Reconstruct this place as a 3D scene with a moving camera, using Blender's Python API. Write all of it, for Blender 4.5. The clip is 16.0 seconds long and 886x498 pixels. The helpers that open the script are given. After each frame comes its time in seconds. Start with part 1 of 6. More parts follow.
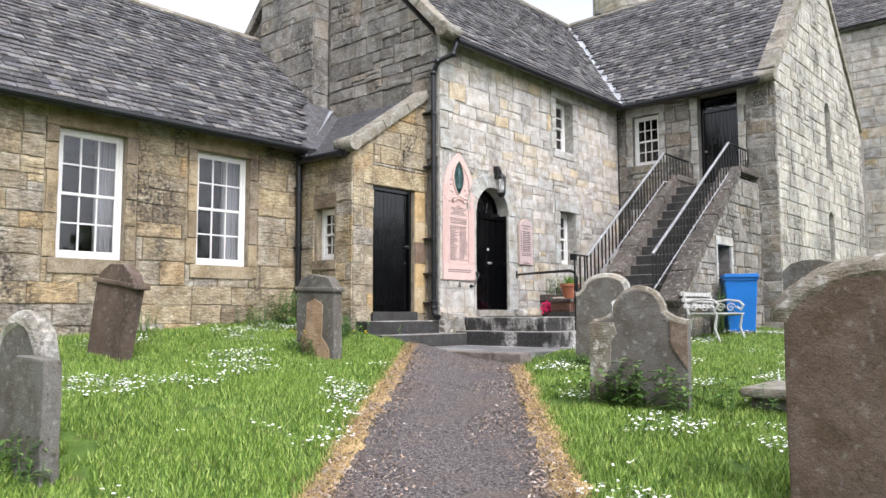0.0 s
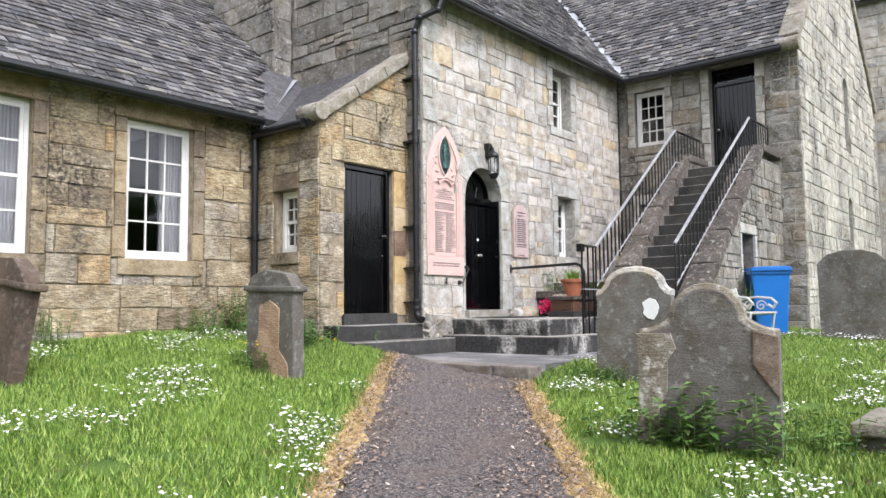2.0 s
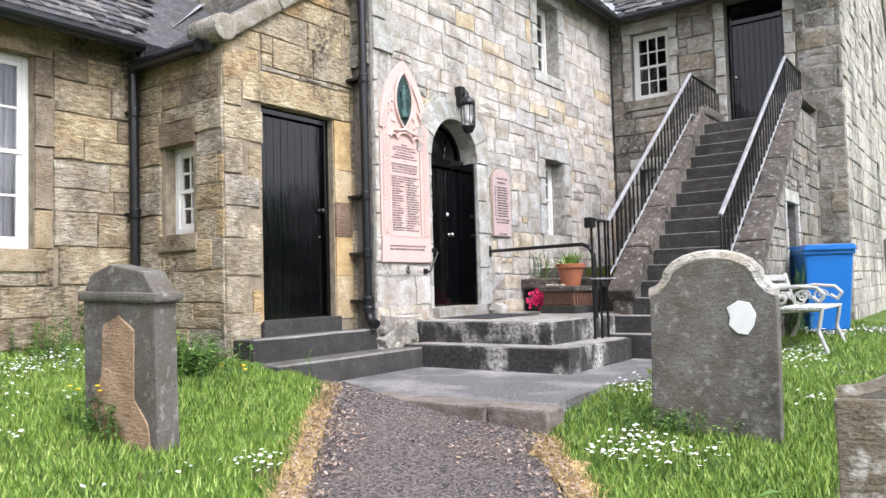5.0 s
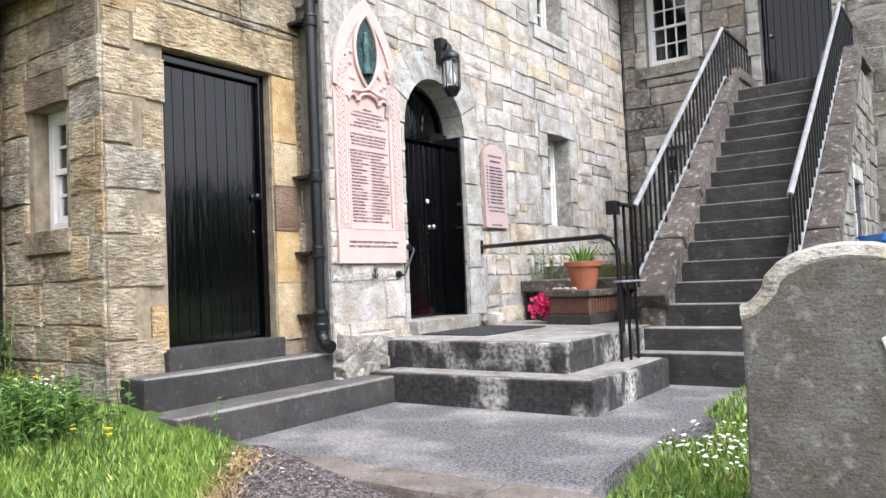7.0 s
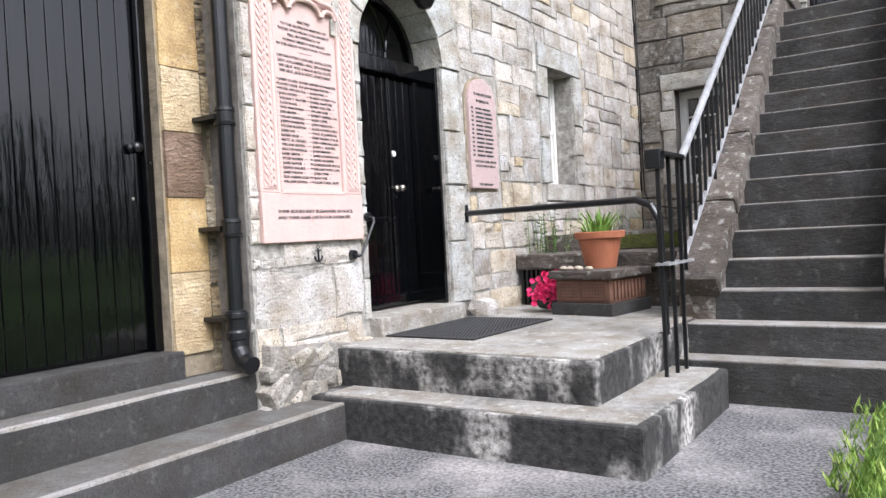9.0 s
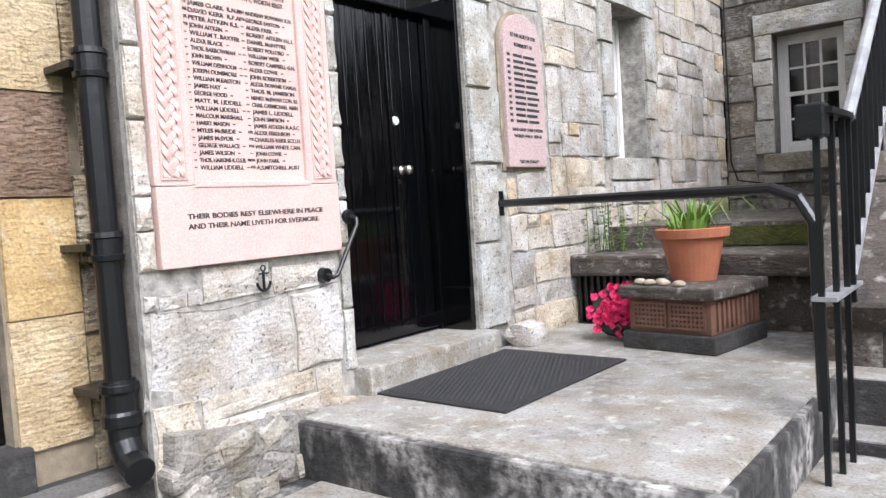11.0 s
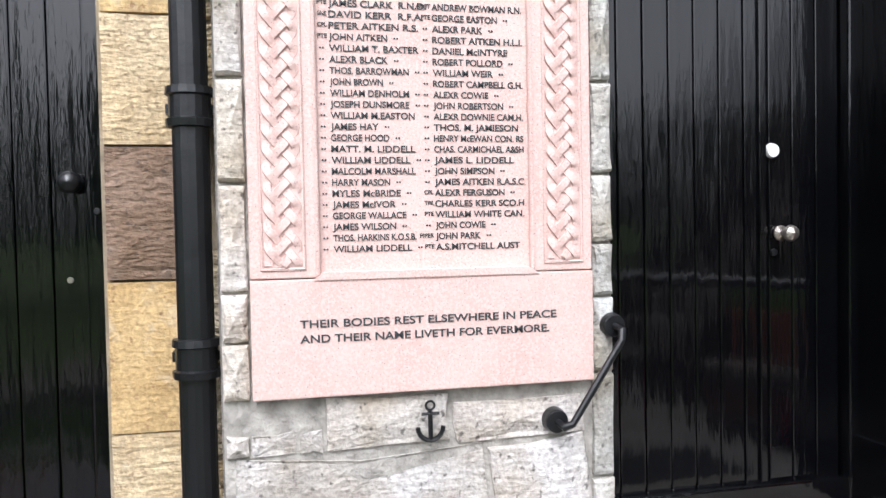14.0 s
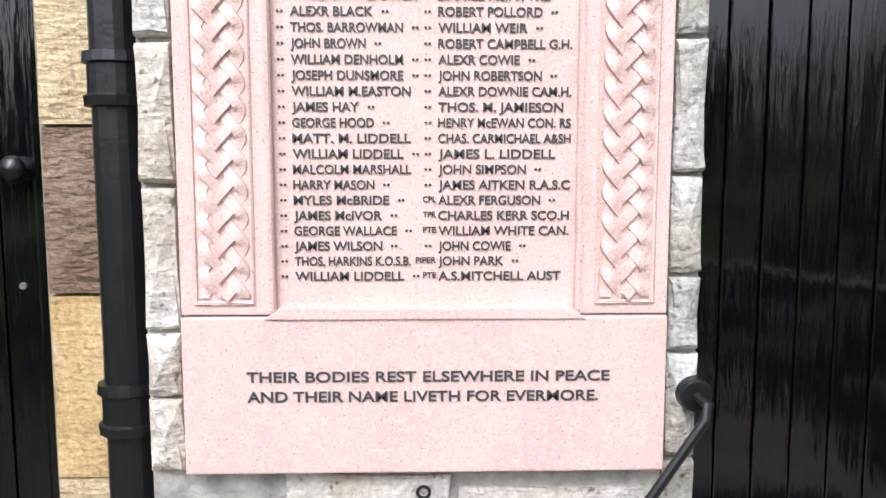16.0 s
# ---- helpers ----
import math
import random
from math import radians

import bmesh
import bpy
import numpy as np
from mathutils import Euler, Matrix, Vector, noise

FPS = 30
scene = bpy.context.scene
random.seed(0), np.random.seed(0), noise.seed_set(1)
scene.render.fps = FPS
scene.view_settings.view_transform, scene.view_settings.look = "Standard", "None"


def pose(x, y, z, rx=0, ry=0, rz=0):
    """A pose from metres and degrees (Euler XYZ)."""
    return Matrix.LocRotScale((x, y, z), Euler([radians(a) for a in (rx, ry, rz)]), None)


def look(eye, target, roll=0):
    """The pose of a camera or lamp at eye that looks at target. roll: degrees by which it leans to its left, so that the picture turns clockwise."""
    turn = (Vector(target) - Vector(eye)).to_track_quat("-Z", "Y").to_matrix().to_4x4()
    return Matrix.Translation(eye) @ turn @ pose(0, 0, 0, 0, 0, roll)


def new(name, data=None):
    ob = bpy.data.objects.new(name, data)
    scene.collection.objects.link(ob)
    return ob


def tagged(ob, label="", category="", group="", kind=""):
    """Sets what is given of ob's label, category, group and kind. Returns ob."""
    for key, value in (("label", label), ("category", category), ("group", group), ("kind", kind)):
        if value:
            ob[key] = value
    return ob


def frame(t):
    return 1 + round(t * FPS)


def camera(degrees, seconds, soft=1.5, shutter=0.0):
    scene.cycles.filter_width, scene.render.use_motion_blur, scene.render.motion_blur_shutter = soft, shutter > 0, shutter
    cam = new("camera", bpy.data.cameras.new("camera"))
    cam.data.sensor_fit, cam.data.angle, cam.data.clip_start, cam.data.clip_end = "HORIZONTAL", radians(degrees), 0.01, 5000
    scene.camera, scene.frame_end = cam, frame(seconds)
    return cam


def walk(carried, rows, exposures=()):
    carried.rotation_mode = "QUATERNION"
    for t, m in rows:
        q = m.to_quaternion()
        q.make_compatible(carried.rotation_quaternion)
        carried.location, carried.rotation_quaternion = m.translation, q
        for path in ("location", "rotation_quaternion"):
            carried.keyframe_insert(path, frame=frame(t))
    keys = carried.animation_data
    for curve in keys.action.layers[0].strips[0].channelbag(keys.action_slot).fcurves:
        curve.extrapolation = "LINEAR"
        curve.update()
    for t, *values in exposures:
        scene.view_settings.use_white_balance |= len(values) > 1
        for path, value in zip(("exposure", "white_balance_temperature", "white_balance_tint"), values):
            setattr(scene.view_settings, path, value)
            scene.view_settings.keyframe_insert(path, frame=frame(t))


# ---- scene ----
cam = camera(60.9, 16.0)
METRES, EYE, TILT, LEAN, TURN = 12.8, 1.5, 0.0, 0.0, 41.6
ROWS = [
    (0.0, 0.0, 0.0, 0.0, 0.02, 4.88, 0.19),
    (0.5, -0.0008, 0.0384, 0.0036, -0.03, 4.73, 0.31),
    (1.0, -0.0073, 0.0775, 0.0043, -0.54, 4.72, 0.39),
    (1.5, -0.0098, 0.1157, 0.0049, -1.26, 4.7, 0.48),
    (2.0, -0.0122, 0.1537, 0.0082, -1.98, 4.43, 0.57),
    (2.5, -0.0182, 0.1907, 0.0119, -2.73, 3.95, 0.73),
    (3.0, -0.0167, 0.2287, 0.0117, -3.62, 3.34, 0.84),
    (3.5, -0.0158, 0.2664, 0.0114, -4.54, 2.83, 0.86),
    (4.0, -0.0145, 0.3048, 0.016, -5.32, 2.66, 0.95),
    (6.5, 0.0045, 0.4994, 0.0321, -5.61, 2.61, 2.28),
    (7.0, 0.0137, 0.5356, 0.0333, -6.15, 2.29, 2.4),
    (7.5, 0.0193, 0.5709, 0.0351, -6.84, 1.67, 2.41),
    (8.0, 0.0224, 0.6048, 0.0388, -7.51, 0.7, 2.52),
    (10.5, 0.0562, 0.7784, 0.053, -6.9, -2.88, 3.63),
    (11.0, 0.0632, 0.8057, 0.0575, -3.81, -3.12, 3.7),
    (11.5, 0.0779, 0.8337, 0.0655, 2.33, -3.1, 3.84),
    (12.0, 0.0841, 0.8536, 0.07, 10.36, -2.3, 3.7),
    (12.5, 0.0886, 0.8736, 0.076, 18.84, -1.52, 3.15),
    (13.0, 0.1, 0.8882, 0.0775, 26.44, -0.95, 2.26),
    (13.5, 0.1105, 0.9034, 0.0779, 31.98, -1.12, 1.51),
    (14.0, 0.1109, 0.9215, 0.0772, 36.22, -1.65, 1.07),
    (14.5, 0.108, 0.9375, 0.0789, 40.01, -2.38, 0.61),
    (15.0, 0.1075, 0.9549, 0.0843, 43.26, -3.7, 0.27),
    (15.5, 0.1057, 0.9634, 0.0881, 45.43, -4.98, 0.01),
    (16.0, 0.0993, 0.9686, 0.0881, 46.88, -5.99, -0.02),
]
walk(cam, [(t, pose(0, 0, EYE, TILT, LEAN, TURN) @ pose(METRES * x, METRES * y, METRES * z, 90 + pitch, roll, yaw)) for t, x, y, z, yaw, pitch, roll in ROWS],
     exposures=[(0.0, 0.41, 6080, 13), (7.0, 0.62, 6000, 14), (10.5, 0.60, 5980, 14), (16.0, 0.46, 5980, 13)])

# ---- world and sun: an overcast sky ----
world = bpy.data.worlds.new("overcast_sky")
scene.world = world
world.use_nodes = True
wn, wl = world.node_tree.nodes, world.node_tree.links
sky = wn.new("ShaderNodeTexSky")
sky.sky_type, sky.sun_disc = "NISHITA", False
sky.sun_elevation, sky.sun_rotation = radians(50), radians(110)
sky.air_density, sky.dust_density, sky.ozone_density = 1.0, 4.0, 1.0
grey = wn.new("ShaderNodeHueSaturation")
grey.inputs["Saturation"].default_value, grey.inputs["Value"].default_value = 0.12, 1.7
wl.new(sky.outputs[0], grey.inputs["Color"])
wl.new(grey.outputs[0], wn["Background"].inputs["Color"])
wn["Background"].inputs["Strength"].default_value = 0.15
sun = new("sun", bpy.data.lights.new("sun", "SUN"))
sun.data.energy, sun.data.angle, sun.data.color = 1.5, radians(24), (1.0, 0.97, 0.93)
sun.matrix_world = look((14, -5, 18), (0, 0, 0))


# ---- mesh helpers ----
class Build:
    """Collects vertices and faces of one part."""

    def __init__(self):
        self.v, self.f = [], []

    def add(self, verts, faces):
        n = len(self.v)
        self.v += [tuple(p) for p in verts]
        self.f += [tuple(i + n for i in face) for face in faces]
        return self

    def box(self, x0, x1, y0, y1, z0, z1, m=None):
        pts = [Vector((x, y, z)) for z in (z0, z1) for x, y in ((x0, y0), (x1, y0), (x1, y1), (x0, y1))]
        if m is not None:
            pts = [m @ p for p in pts]
        return self.add(pts, [(3, 2, 1, 0), (4, 5, 6, 7), (0, 1, 5, 4), (1, 2, 6, 5), (2, 3, 7, 6), (3, 0, 4, 7)])

    def room(self, x0, x1, y0, y1, z0, z1, without):
        """A box that lacks one side: 2 towards -y, 3 towards +x."""
        b = Build().box(x0, x1, y0, y1, z0, z1)
        return self.add(b.v, [f for k, f in enumerate(b.f) if k != without])

    def rod(self, a, b, r, r2=None, n=10):
        a, b = Vector(a), Vector(b)
        r2 = r if r2 is None else r2
        q = (b - a).to_track_quat("Z", "Y")
        ring = [q @ Vector((math.cos(2 * math.pi * k / n), math.sin(2 * math.pi * k / n), 0)) for k in range(n)]
        pts = [a + r * p for p in ring] + [b + r2 * p for p in ring]
        return self.add(pts, [(k, (k + 1) % n, n + (k + 1) % n, n + k) for k in range(n)] + [tuple(range(n))[::-1], tuple(range(n, 2 * n))])

    def tube(self, pts, r, n=8):
        """One connected bent tube along the points."""
        p = [Vector(q) for q in pts]
        ways = [(b - a).normalized() for a, b in zip(p, p[1:])]
        side = ways[0].orthogonal().normalized()
        ring = []
        for k, c in enumerate(p):
            a, b = ways[max(0, k - 1)], ways[min(k, len(ways) - 1)]
            d = (a + b).normalized() if (a + b).length > 1e-4 else b
            side = (side - d * side.dot(d)).normalized()
            up = d.cross(side)
            grow = min(1.5, 1 / max(0.5, a.dot(d)))
            ring += [c + (side * math.cos(2 * math.pi * i / n) + up * math.sin(2 * math.pi * i / n)) * r * grow for i in range(n)]
        faces = [(k * n + i, k * n + (i + 1) % n, (k + 1) * n + (i + 1) % n, (k + 1) * n + i) for k in range(len(p) - 1) for i in range(n)]
        return self.add(ring, faces + [tuple(range(n))[::-1], tuple(range((len(p) - 1) * n, len(p) * n))])

    def lathe(self, centre, profile, n=24):
        c = Vector(centre)
        pts = [c + Vector((r * math.cos(2 * math.pi * k / n), r * math.sin(2 * math.pi * k / n), z)) for r, z in profile for k in range(n)]
        faces = [(i * n + k, i * n + (k + 1) % n, (i + 1) * n + (k + 1) % n, (i + 1) * n + k) for i in range(len(profile) - 1) for k in range(n)]
        return self.add(pts, faces)

    def prism(self, outline, m, depth):
        """outline in (u, v); m takes (u, v, w) to the world; from w = 0 to depth."""
        n = len(outline)
        pts = [m @ Vector((u, v, w)) for w in (0, depth) for u, v in outline]
        return self.add(pts, [tuple(range(n))[::-1], tuple(range(n, 2 * n))] + [(k, (k + 1) % n, n + (k + 1) % n, n + k) for k in range(n)])

    def mesh(self, name, material, bevel=0.0, smooth=False, rough=0.0):
        me = bpy.data.meshes.new(name)
        me.from_pydata(self.v, [], self.f)
        bm = bmesh.new()
        bm.from_mesh(me)
        bmesh.ops.recalc_face_normals(bm, faces=bm.faces)
        if bevel:
            bmesh.ops.bevel(bm, geom=bm.edges[:], offset=bevel, segments=2, affect="EDGES", profile=0.6)
        if rough:
            bmesh.ops.subdivide_edges(bm, edges=[e for e in bm.edges if e.calc_length() > 0.12], cuts=4, use_grid_fill=True)
            bmesh.ops.triangulate(bm, faces=[f for f in bm.faces if len(f.verts) > 4])
            for v in bm.verts:
                v.co += v.normal * rough * (noise.noise(v.co * 7) + 0.6 * noise.noise(v.co * 19))
        bm.to_mesh(me)
        bm.free()
        if smooth:
            me.polygons.foreach_set("use_smooth", [True] * len(me.polygons))
        me.materials.append(material)
        return me


def undo(parent):
    return parent.matrix_basis.inverted() if parent.parent is None else Matrix()


def part(name, b, material, parent=None, label="", bevel=0.0, smooth=False, rough=0.0):
    ob = new(name, b.mesh(name, material, bevel, smooth, rough))
    if parent is not None:
        ob.parent = parent
        ob.matrix_parent_inverse = undo(parent)
    return tagged(ob, label)


def thing(name, place, label, category, group="", kind=""):
    ob = new(name)
    ob.empty_display_size = 0.1
    ob.location = place
    return tagged(ob, label, category, group, kind)


FACE_X = Matrix(((0, 0, 1, 0), (1, 0, 0, 0), (0, 1, 0, 0), (0, 0, 0, 1)))   # u along y, v up, w towards +x
FACE_Y = Matrix(((1, 0, 0, 0), (0, 0, -1, 0), (0, 1, 0, 0), (0, 0, 0, 1)))  # u along x, v up, w towards -y


# ---- materials ----
def nodes_of(name, rough=0.8, metal=0.0):
    m = bpy.data.materials.new(name)
    m.use_nodes = True
    p = m.node_tree.nodes["Principled BSDF"]
    p.inputs["Roughness"].default_value, p.inputs["Metallic"].default_value = rough, metal
    return m, m.node_tree.nodes, m.node_tree.links, p


def noise_fac(n, l, scale, lo, hi, detail=6.0, stretch=None, coord=None):
    tc = n.new("ShaderNodeNewGeometry")
    tex = n.new("ShaderNodeTexNoise")
    tex.inputs["Scale"].default_value, tex.inputs["Detail"].default_value = scale, detail
    src = tc.outputs["Position"]
    if stretch:
        mp = n.new("ShaderNodeMapping")
        mp.inputs["Scale"].default_value = stretch
        l.new(src, mp.inputs[0])
        src = mp.outputs[0]
    l.new(src, tex.inputs["Vector"])
    r = n.new("ShaderNodeMapRange")
    r.inputs[1].default_value, r.inputs[2].default_value = lo, hi
    l.new(tex.outputs[0], r.inputs[0])
    return r.outputs[0]


def blend(n, l, fac, a, b, kind="MIX"):
    m = n.new("ShaderNodeMix")
    m.data_type, m.blend_type = "RGBA", kind
    for sock, val in ((m.inputs[0], fac), (m.inputs[6], a), (m.inputs[7], b)):
        if hasattr(val, "links"):
            l.new(val, sock)
        elif isinstance(val, tuple):
            sock.default_value = (*val, 1)
        else:
            sock.default_value = val
    return m.outputs[2]


def relief(n, l, p, fac_list):
    prev = None
    for fac, strength, dist in fac_list:
        b = n.new("ShaderNodeBump")
        b.inputs["Strength"].default_value, b.inputs["Distance"].default_value = strength, dist
        l.new(fac, b.inputs["Height"])
        if prev:
            l.new(prev, b.inputs["Normal"])
        prev = b.outputs[0]
    l.new(prev, p.inputs["Normal"])


def piece_random(n, l):
    """A number for each piece, whether an object of its own or an island of a joined mesh."""
    oi, ge, add, fr = n.new("ShaderNodeObjectInfo"), n.new("ShaderNodeNewGeometry"), n.new("ShaderNodeMath"), n.new("ShaderNodeMath")
    l.new(oi.outputs["Random"], add.inputs[0])
    l.new(ge.outputs["Random Per Island"], add.inputs[1])
    fr.operation = "FRACT"
    l.new(add.outputs[0], fr.inputs[0])
    return fr.outputs[0]


def ramp(n, l, fac, stops):
    r = n.new("ShaderNodeValToRGB")
    while len(r.color_ramp.elements) < len(stops):
        r.color_ramp.elements.new(0.5)
    for e, (at, col) in zip(r.color_ramp.elements, stops):
        e.position, e.color = at, (*col, 1)
    l.new(fac, r.inputs[0])
    return r.outputs[0]


def stone_material(name, stops, soot=0.5, lichen=0.35, chisel=0.5, soot_colour=(0.035, 0.031, 0.028), lumps=0.03, bedding=-0.08):
    m, n, l, p = nodes_of(name, 0.9)
    col = ramp(n, l, piece_random(n, l), stops)
    col = blend(n, l, noise_fac(n, l, 5, 0.35, 0.7), col, blend(n, l, 1.0, col, (0.62, 0.55, 0.45), "MULTIPLY"))
    grain = noise_fac(n, l, 90, 0.3, 0.7)
    col = blend(n, l, 0.35, col, blend(n, l, grain, (0.22, 0.22, 0.22), (1.55, 1.55, 1.55)), "MULTIPLY")
    sm = noise_fac(n, l, 1.9, 0.60 - 0.14 * soot, 0.68, 10, (1.0, 1.0, 0.55))
    sm2 = noise_fac(n, l, 22, 0.3, 0.62, 5)
    mul = n.new("ShaderNodeMath")
    mul.operation = "MULTIPLY"
    l.new(sm, mul.inputs[0])
    l.new(sm2, mul.inputs[1])
    amount = n.new("ShaderNodeMath")
    amount.operation = "MULTIPLY"
    l.new(mul.outputs[0], amount.inputs[0])
    amount.inputs[1].default_value = min(1.0, soot * 1.3)
    col = blend(n, l, amount.outputs[0], col, soot_colour)
    li = noise_fac(n, l, 17, 0.60 - 0.08 * lichen, 0.76, 12)
    lm = n.new("ShaderNodeMath")
    lm.operation = "MULTIPLY"
    lm.inputs[1].default_value = lichen
    l.new(li, lm.inputs[0])
    col = blend(n, l, lm.outputs[0], col, (0.62, 0.61, 0.56))
    pits = noise_fac(n, l, 48, 0.60, 0.70, 6)
    pm = n.new("ShaderNodeMath")
    pm.operation, pm.inputs[1].default_value = "MULTIPLY", 0.75
    l.new(pits, pm.inputs[0])
    col = blend(n, l, pm.outputs[0], col, soot_colour)
    tool = noise_fac(n, l, 30, 0.25, 0.75, 5, (0.7, 0.7, 2.2))
    beds = noise_fac(n, l, 19, 0.33, 0.67, 8, (0.55, 0.55, 2.0))
    col = blend(n, l, min(0.95, 0.15 + bedding), col, blend(n, l, beds, (0.30, 0.29, 0.28), (1.45, 1.45, 1.45)), "MULTIPLY")
    l.new(col, p.inputs["Base Color"])
    relief(n, l, p, [(noise_fac(n, l, 7, 0.2, 0.8, 10), 0.9, lumps), (tool, chisel, 0.014), (grain, 0.4, 0.004)])
    return m


def plain_material(name, colour, rough=0.7, metal=0.0, vary=0.25, scale=8, bump=0.15, second=None, fine=80):
    m, n, l, p = nodes_of(name, rough, metal)
    dark = tuple(c * (1 - vary) for c in colour) if second is None else second
    col = blend(n, l, noise_fac(n, l, scale, 0.3, 0.7), dark, colour)
    g = noise_fac(n, l, fine, 0.3, 0.7)
    col = blend(n, l, 0.25, col, blend(n, l, g, (0.7, 0.7, 0.7), (1.2, 1.2, 1.2)), "MULTIPLY")
    l.new(col, p.inputs["Base Color"])
    if bump:
        relief(n, l, p, [(noise_fac(n, l, scale * 2, 0.2, 0.8), bump, 0.01), (g, bump, 0.003)])
    return m


PALE = stone_material("pale_grey_rubble", [(0.0, (0.36, 0.35, 0.34)), (0.2, (0.58, 0.54, 0.49)), (0.42, (0.46, 0.45, 0.44)), (0.58, (0.62, 0.575, 0.53)), (0.76, (0.52, 0.505, 0.49)), (0.92, (0.57, 0.51, 0.42)), (1.0, (0.55, 0.44, 0.27))], 0.42, 0.45, 0.35, lumps=0.022)
BUFF = stone_material("buff_sandstone", [(0.0, (0.27, 0.22, 0.16)), (0.2, (0.48, 0.39, 0.255)), (0.4, (0.40, 0.345, 0.26)), (0.6, (0.55, 0.45, 0.285)), (0.75, (0.40, 0.37, 0.33)), (0.9, (0.54, 0.47, 0.355)), (1.0, (0.52, 0.37, 0.19))], 0.95, 0.2, 0.9, (0.05, 0.04, 0.03), bedding=0.40)
GREYS = stone_material("weathered_grey_stone", [(0.0, (0.16, 0.15, 0.135)), (0.25, (0.30, 0.285, 0.26)), (0.5, (0.24, 0.23, 0.215)), (0.75, (0.36, 0.34, 0.31)), (1.0, (0.28, 0.24, 0.19))], 0.85, 0.5, 0.5)
STAINED = stone_material("black_stained_pale_stone", [(0.0, (0.42, 0.41, 0.38)), (0.4, (0.58, 0.56, 0.51)), (0.7, (0.49, 0.47, 0.44)), (1.0, (0.60, 0.57, 0.51))], 1.1, 0.6, 0.5)
MORTAR_P = plain_material("pale_lime_mortar", (0.46, 0.435, 0.39), 0.95, 0, 0.6, 16, 0.6)
MORTAR_B = plain_material("buff_mortar", (0.33, 0.27, 0.19), 0.95, 0, 0.5, 12, 0.5)
MORTAR_G = plain_material("grey_mortar", (0.22, 0.20, 0.18), 0.95, 0, 0.5, 12, 0.5)
DRESSED = stone_material("dressed_grey_stone", [(0.0, (0.42, 0.42, 0.40)), (0.5, (0.50, 0.49, 0.46)), (1.0, (0.46, 0.47, 0.46))], 0.25, 0.2, 0.25)
DRESSED_B = stone_material("dressed_buff_stone", [(0.0, (0.46, 0.37, 0.24)), (0.45, (0.37, 0.31, 0.23)), (0.7, (0.22, 0.17, 0.125)), (1.0, (0.52, 0.41, 0.25))], 0.9, 0.1, 0.6, (0.07, 0.055, 0.04))
OCHRE = stone_material("ochre_sandstone", [(0.0, (0.57, 0.41, 0.20)), (1.0, (0.60, 0.44, 0.22))], 0.5, 0.3, 0.3, (0.22, 0.12, 0.06), 0.012)
CREAM = stone_material("cream_sandstone", [(0.0, (0.60, 0.49, 0.31)), (1.0, (0.64, 0.52, 0.34))], 0.5, 0.2, 0.5, (0.20, 0.13, 0.08), 0.015)
UMBER = stone_material("blackened_umber_sandstone", [(0.0, (0.22, 0.155, 0.12)), (1.0, (0.26, 0.18, 0.13))], 0.9, 0.1, 0.7, (0.06, 0.045, 0.04), 0.02)
COPING = stone_material("coping_stone", [(0.0, (0.25, 0.235, 0.20)), (1.0, (0.36, 0.33, 0.28))], 0.7, 0.45, 0.4)
STEP = stone_material("dark_step_stone", [(0.0, (0.042, 0.041, 0.040)), (1.0, (0.075, 0.072, 0.07))], 0.9, 0.08, 0.2, (0.02, 0.02, 0.02), 0.012)
KERB = stone_material("worn_kerb_stone", [(0.0, (0.17, 0.145, 0.13)), (1.0, (0.22, 0.19, 0.17))], 0.9, 0.2, 0.2, (0.03, 0.028, 0.026), 0.012)
FLAKE = stone_material("lichen_crusted_flake", [(0.0, (0.20, 0.18, 0.14)), (1.0, (0.25, 0.22, 0.18))], 0.8, 0.8, 0.4, (0.07, 0.055, 0.04), 0.02)
TREAD = stone_material("pale_tread", [(0.0, (0.29, 0.28, 0.265)), (1.0, (0.35, 0.34, 0.32))], 0.7, 0.5, 0.15, (0.10, 0.095, 0.09), 0.008)
GRAVE = stone_material("lichened_grave_slab", [(0.0, (0.14, 0.13, 0.12)), (1.0, (0.18, 0.17, 0.155))], 0.9, 0.3, 0.15, (0.05, 0.045, 0.04), 0.008)
GRAVE_RED = stone_material("red_brown_grave_stone", [(0.0, (0.13, 0.095, 0.075)), (1.0, (0.19, 0.14, 0.105))], 0.95, 0.2, 0.04, (0.04, 0.03, 0.025), 0.012)
SPALL = stone_material("spalled_sandstone", [(0.0, (0.42, 0.29, 0.19)), (1.0, (0.44, 0.33, 0.23))], 0.9, 0.2, 0.4, (0.07, 0.055, 0.045), 0.012)
NOSE = stone_material("pale_step_nosing", [(0.0, (0.24, 0.23, 0.22)), (1.0, (0.36, 0.345, 0.33))], 0.25, 0.1, 0.15, (0.05, 0.05, 0.05), 0.008)
GREY_TREAD = stone_material("grey_tread", [(0.0, (0.10, 0.097, 0.093)), (1.0, (0.14, 0.135, 0.13))], 0.4, 0.1, 0.15, (0.04, 0.04, 0.04), 0.008)
CHEEK = stone_material("dark_stair_cheek", [(0.0, (0.09, 0.076, 0.066)), (1.0, (0.15, 0.13, 0.115))], 0.9, 0.5, 0.4)
SLATE = stone_material("roof_slate", [(0.0, (0.04, 0.04, 0.046)), (0.3, (0.085, 0.084, 0.094)), (0.7, (0.135, 0.131, 0.142)), (1.0, (0.24, 0.235, 0.235))], 0.5, 0.3, 0.3, (0.03, 0.03, 0.03))
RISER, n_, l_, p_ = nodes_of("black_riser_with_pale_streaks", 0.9)
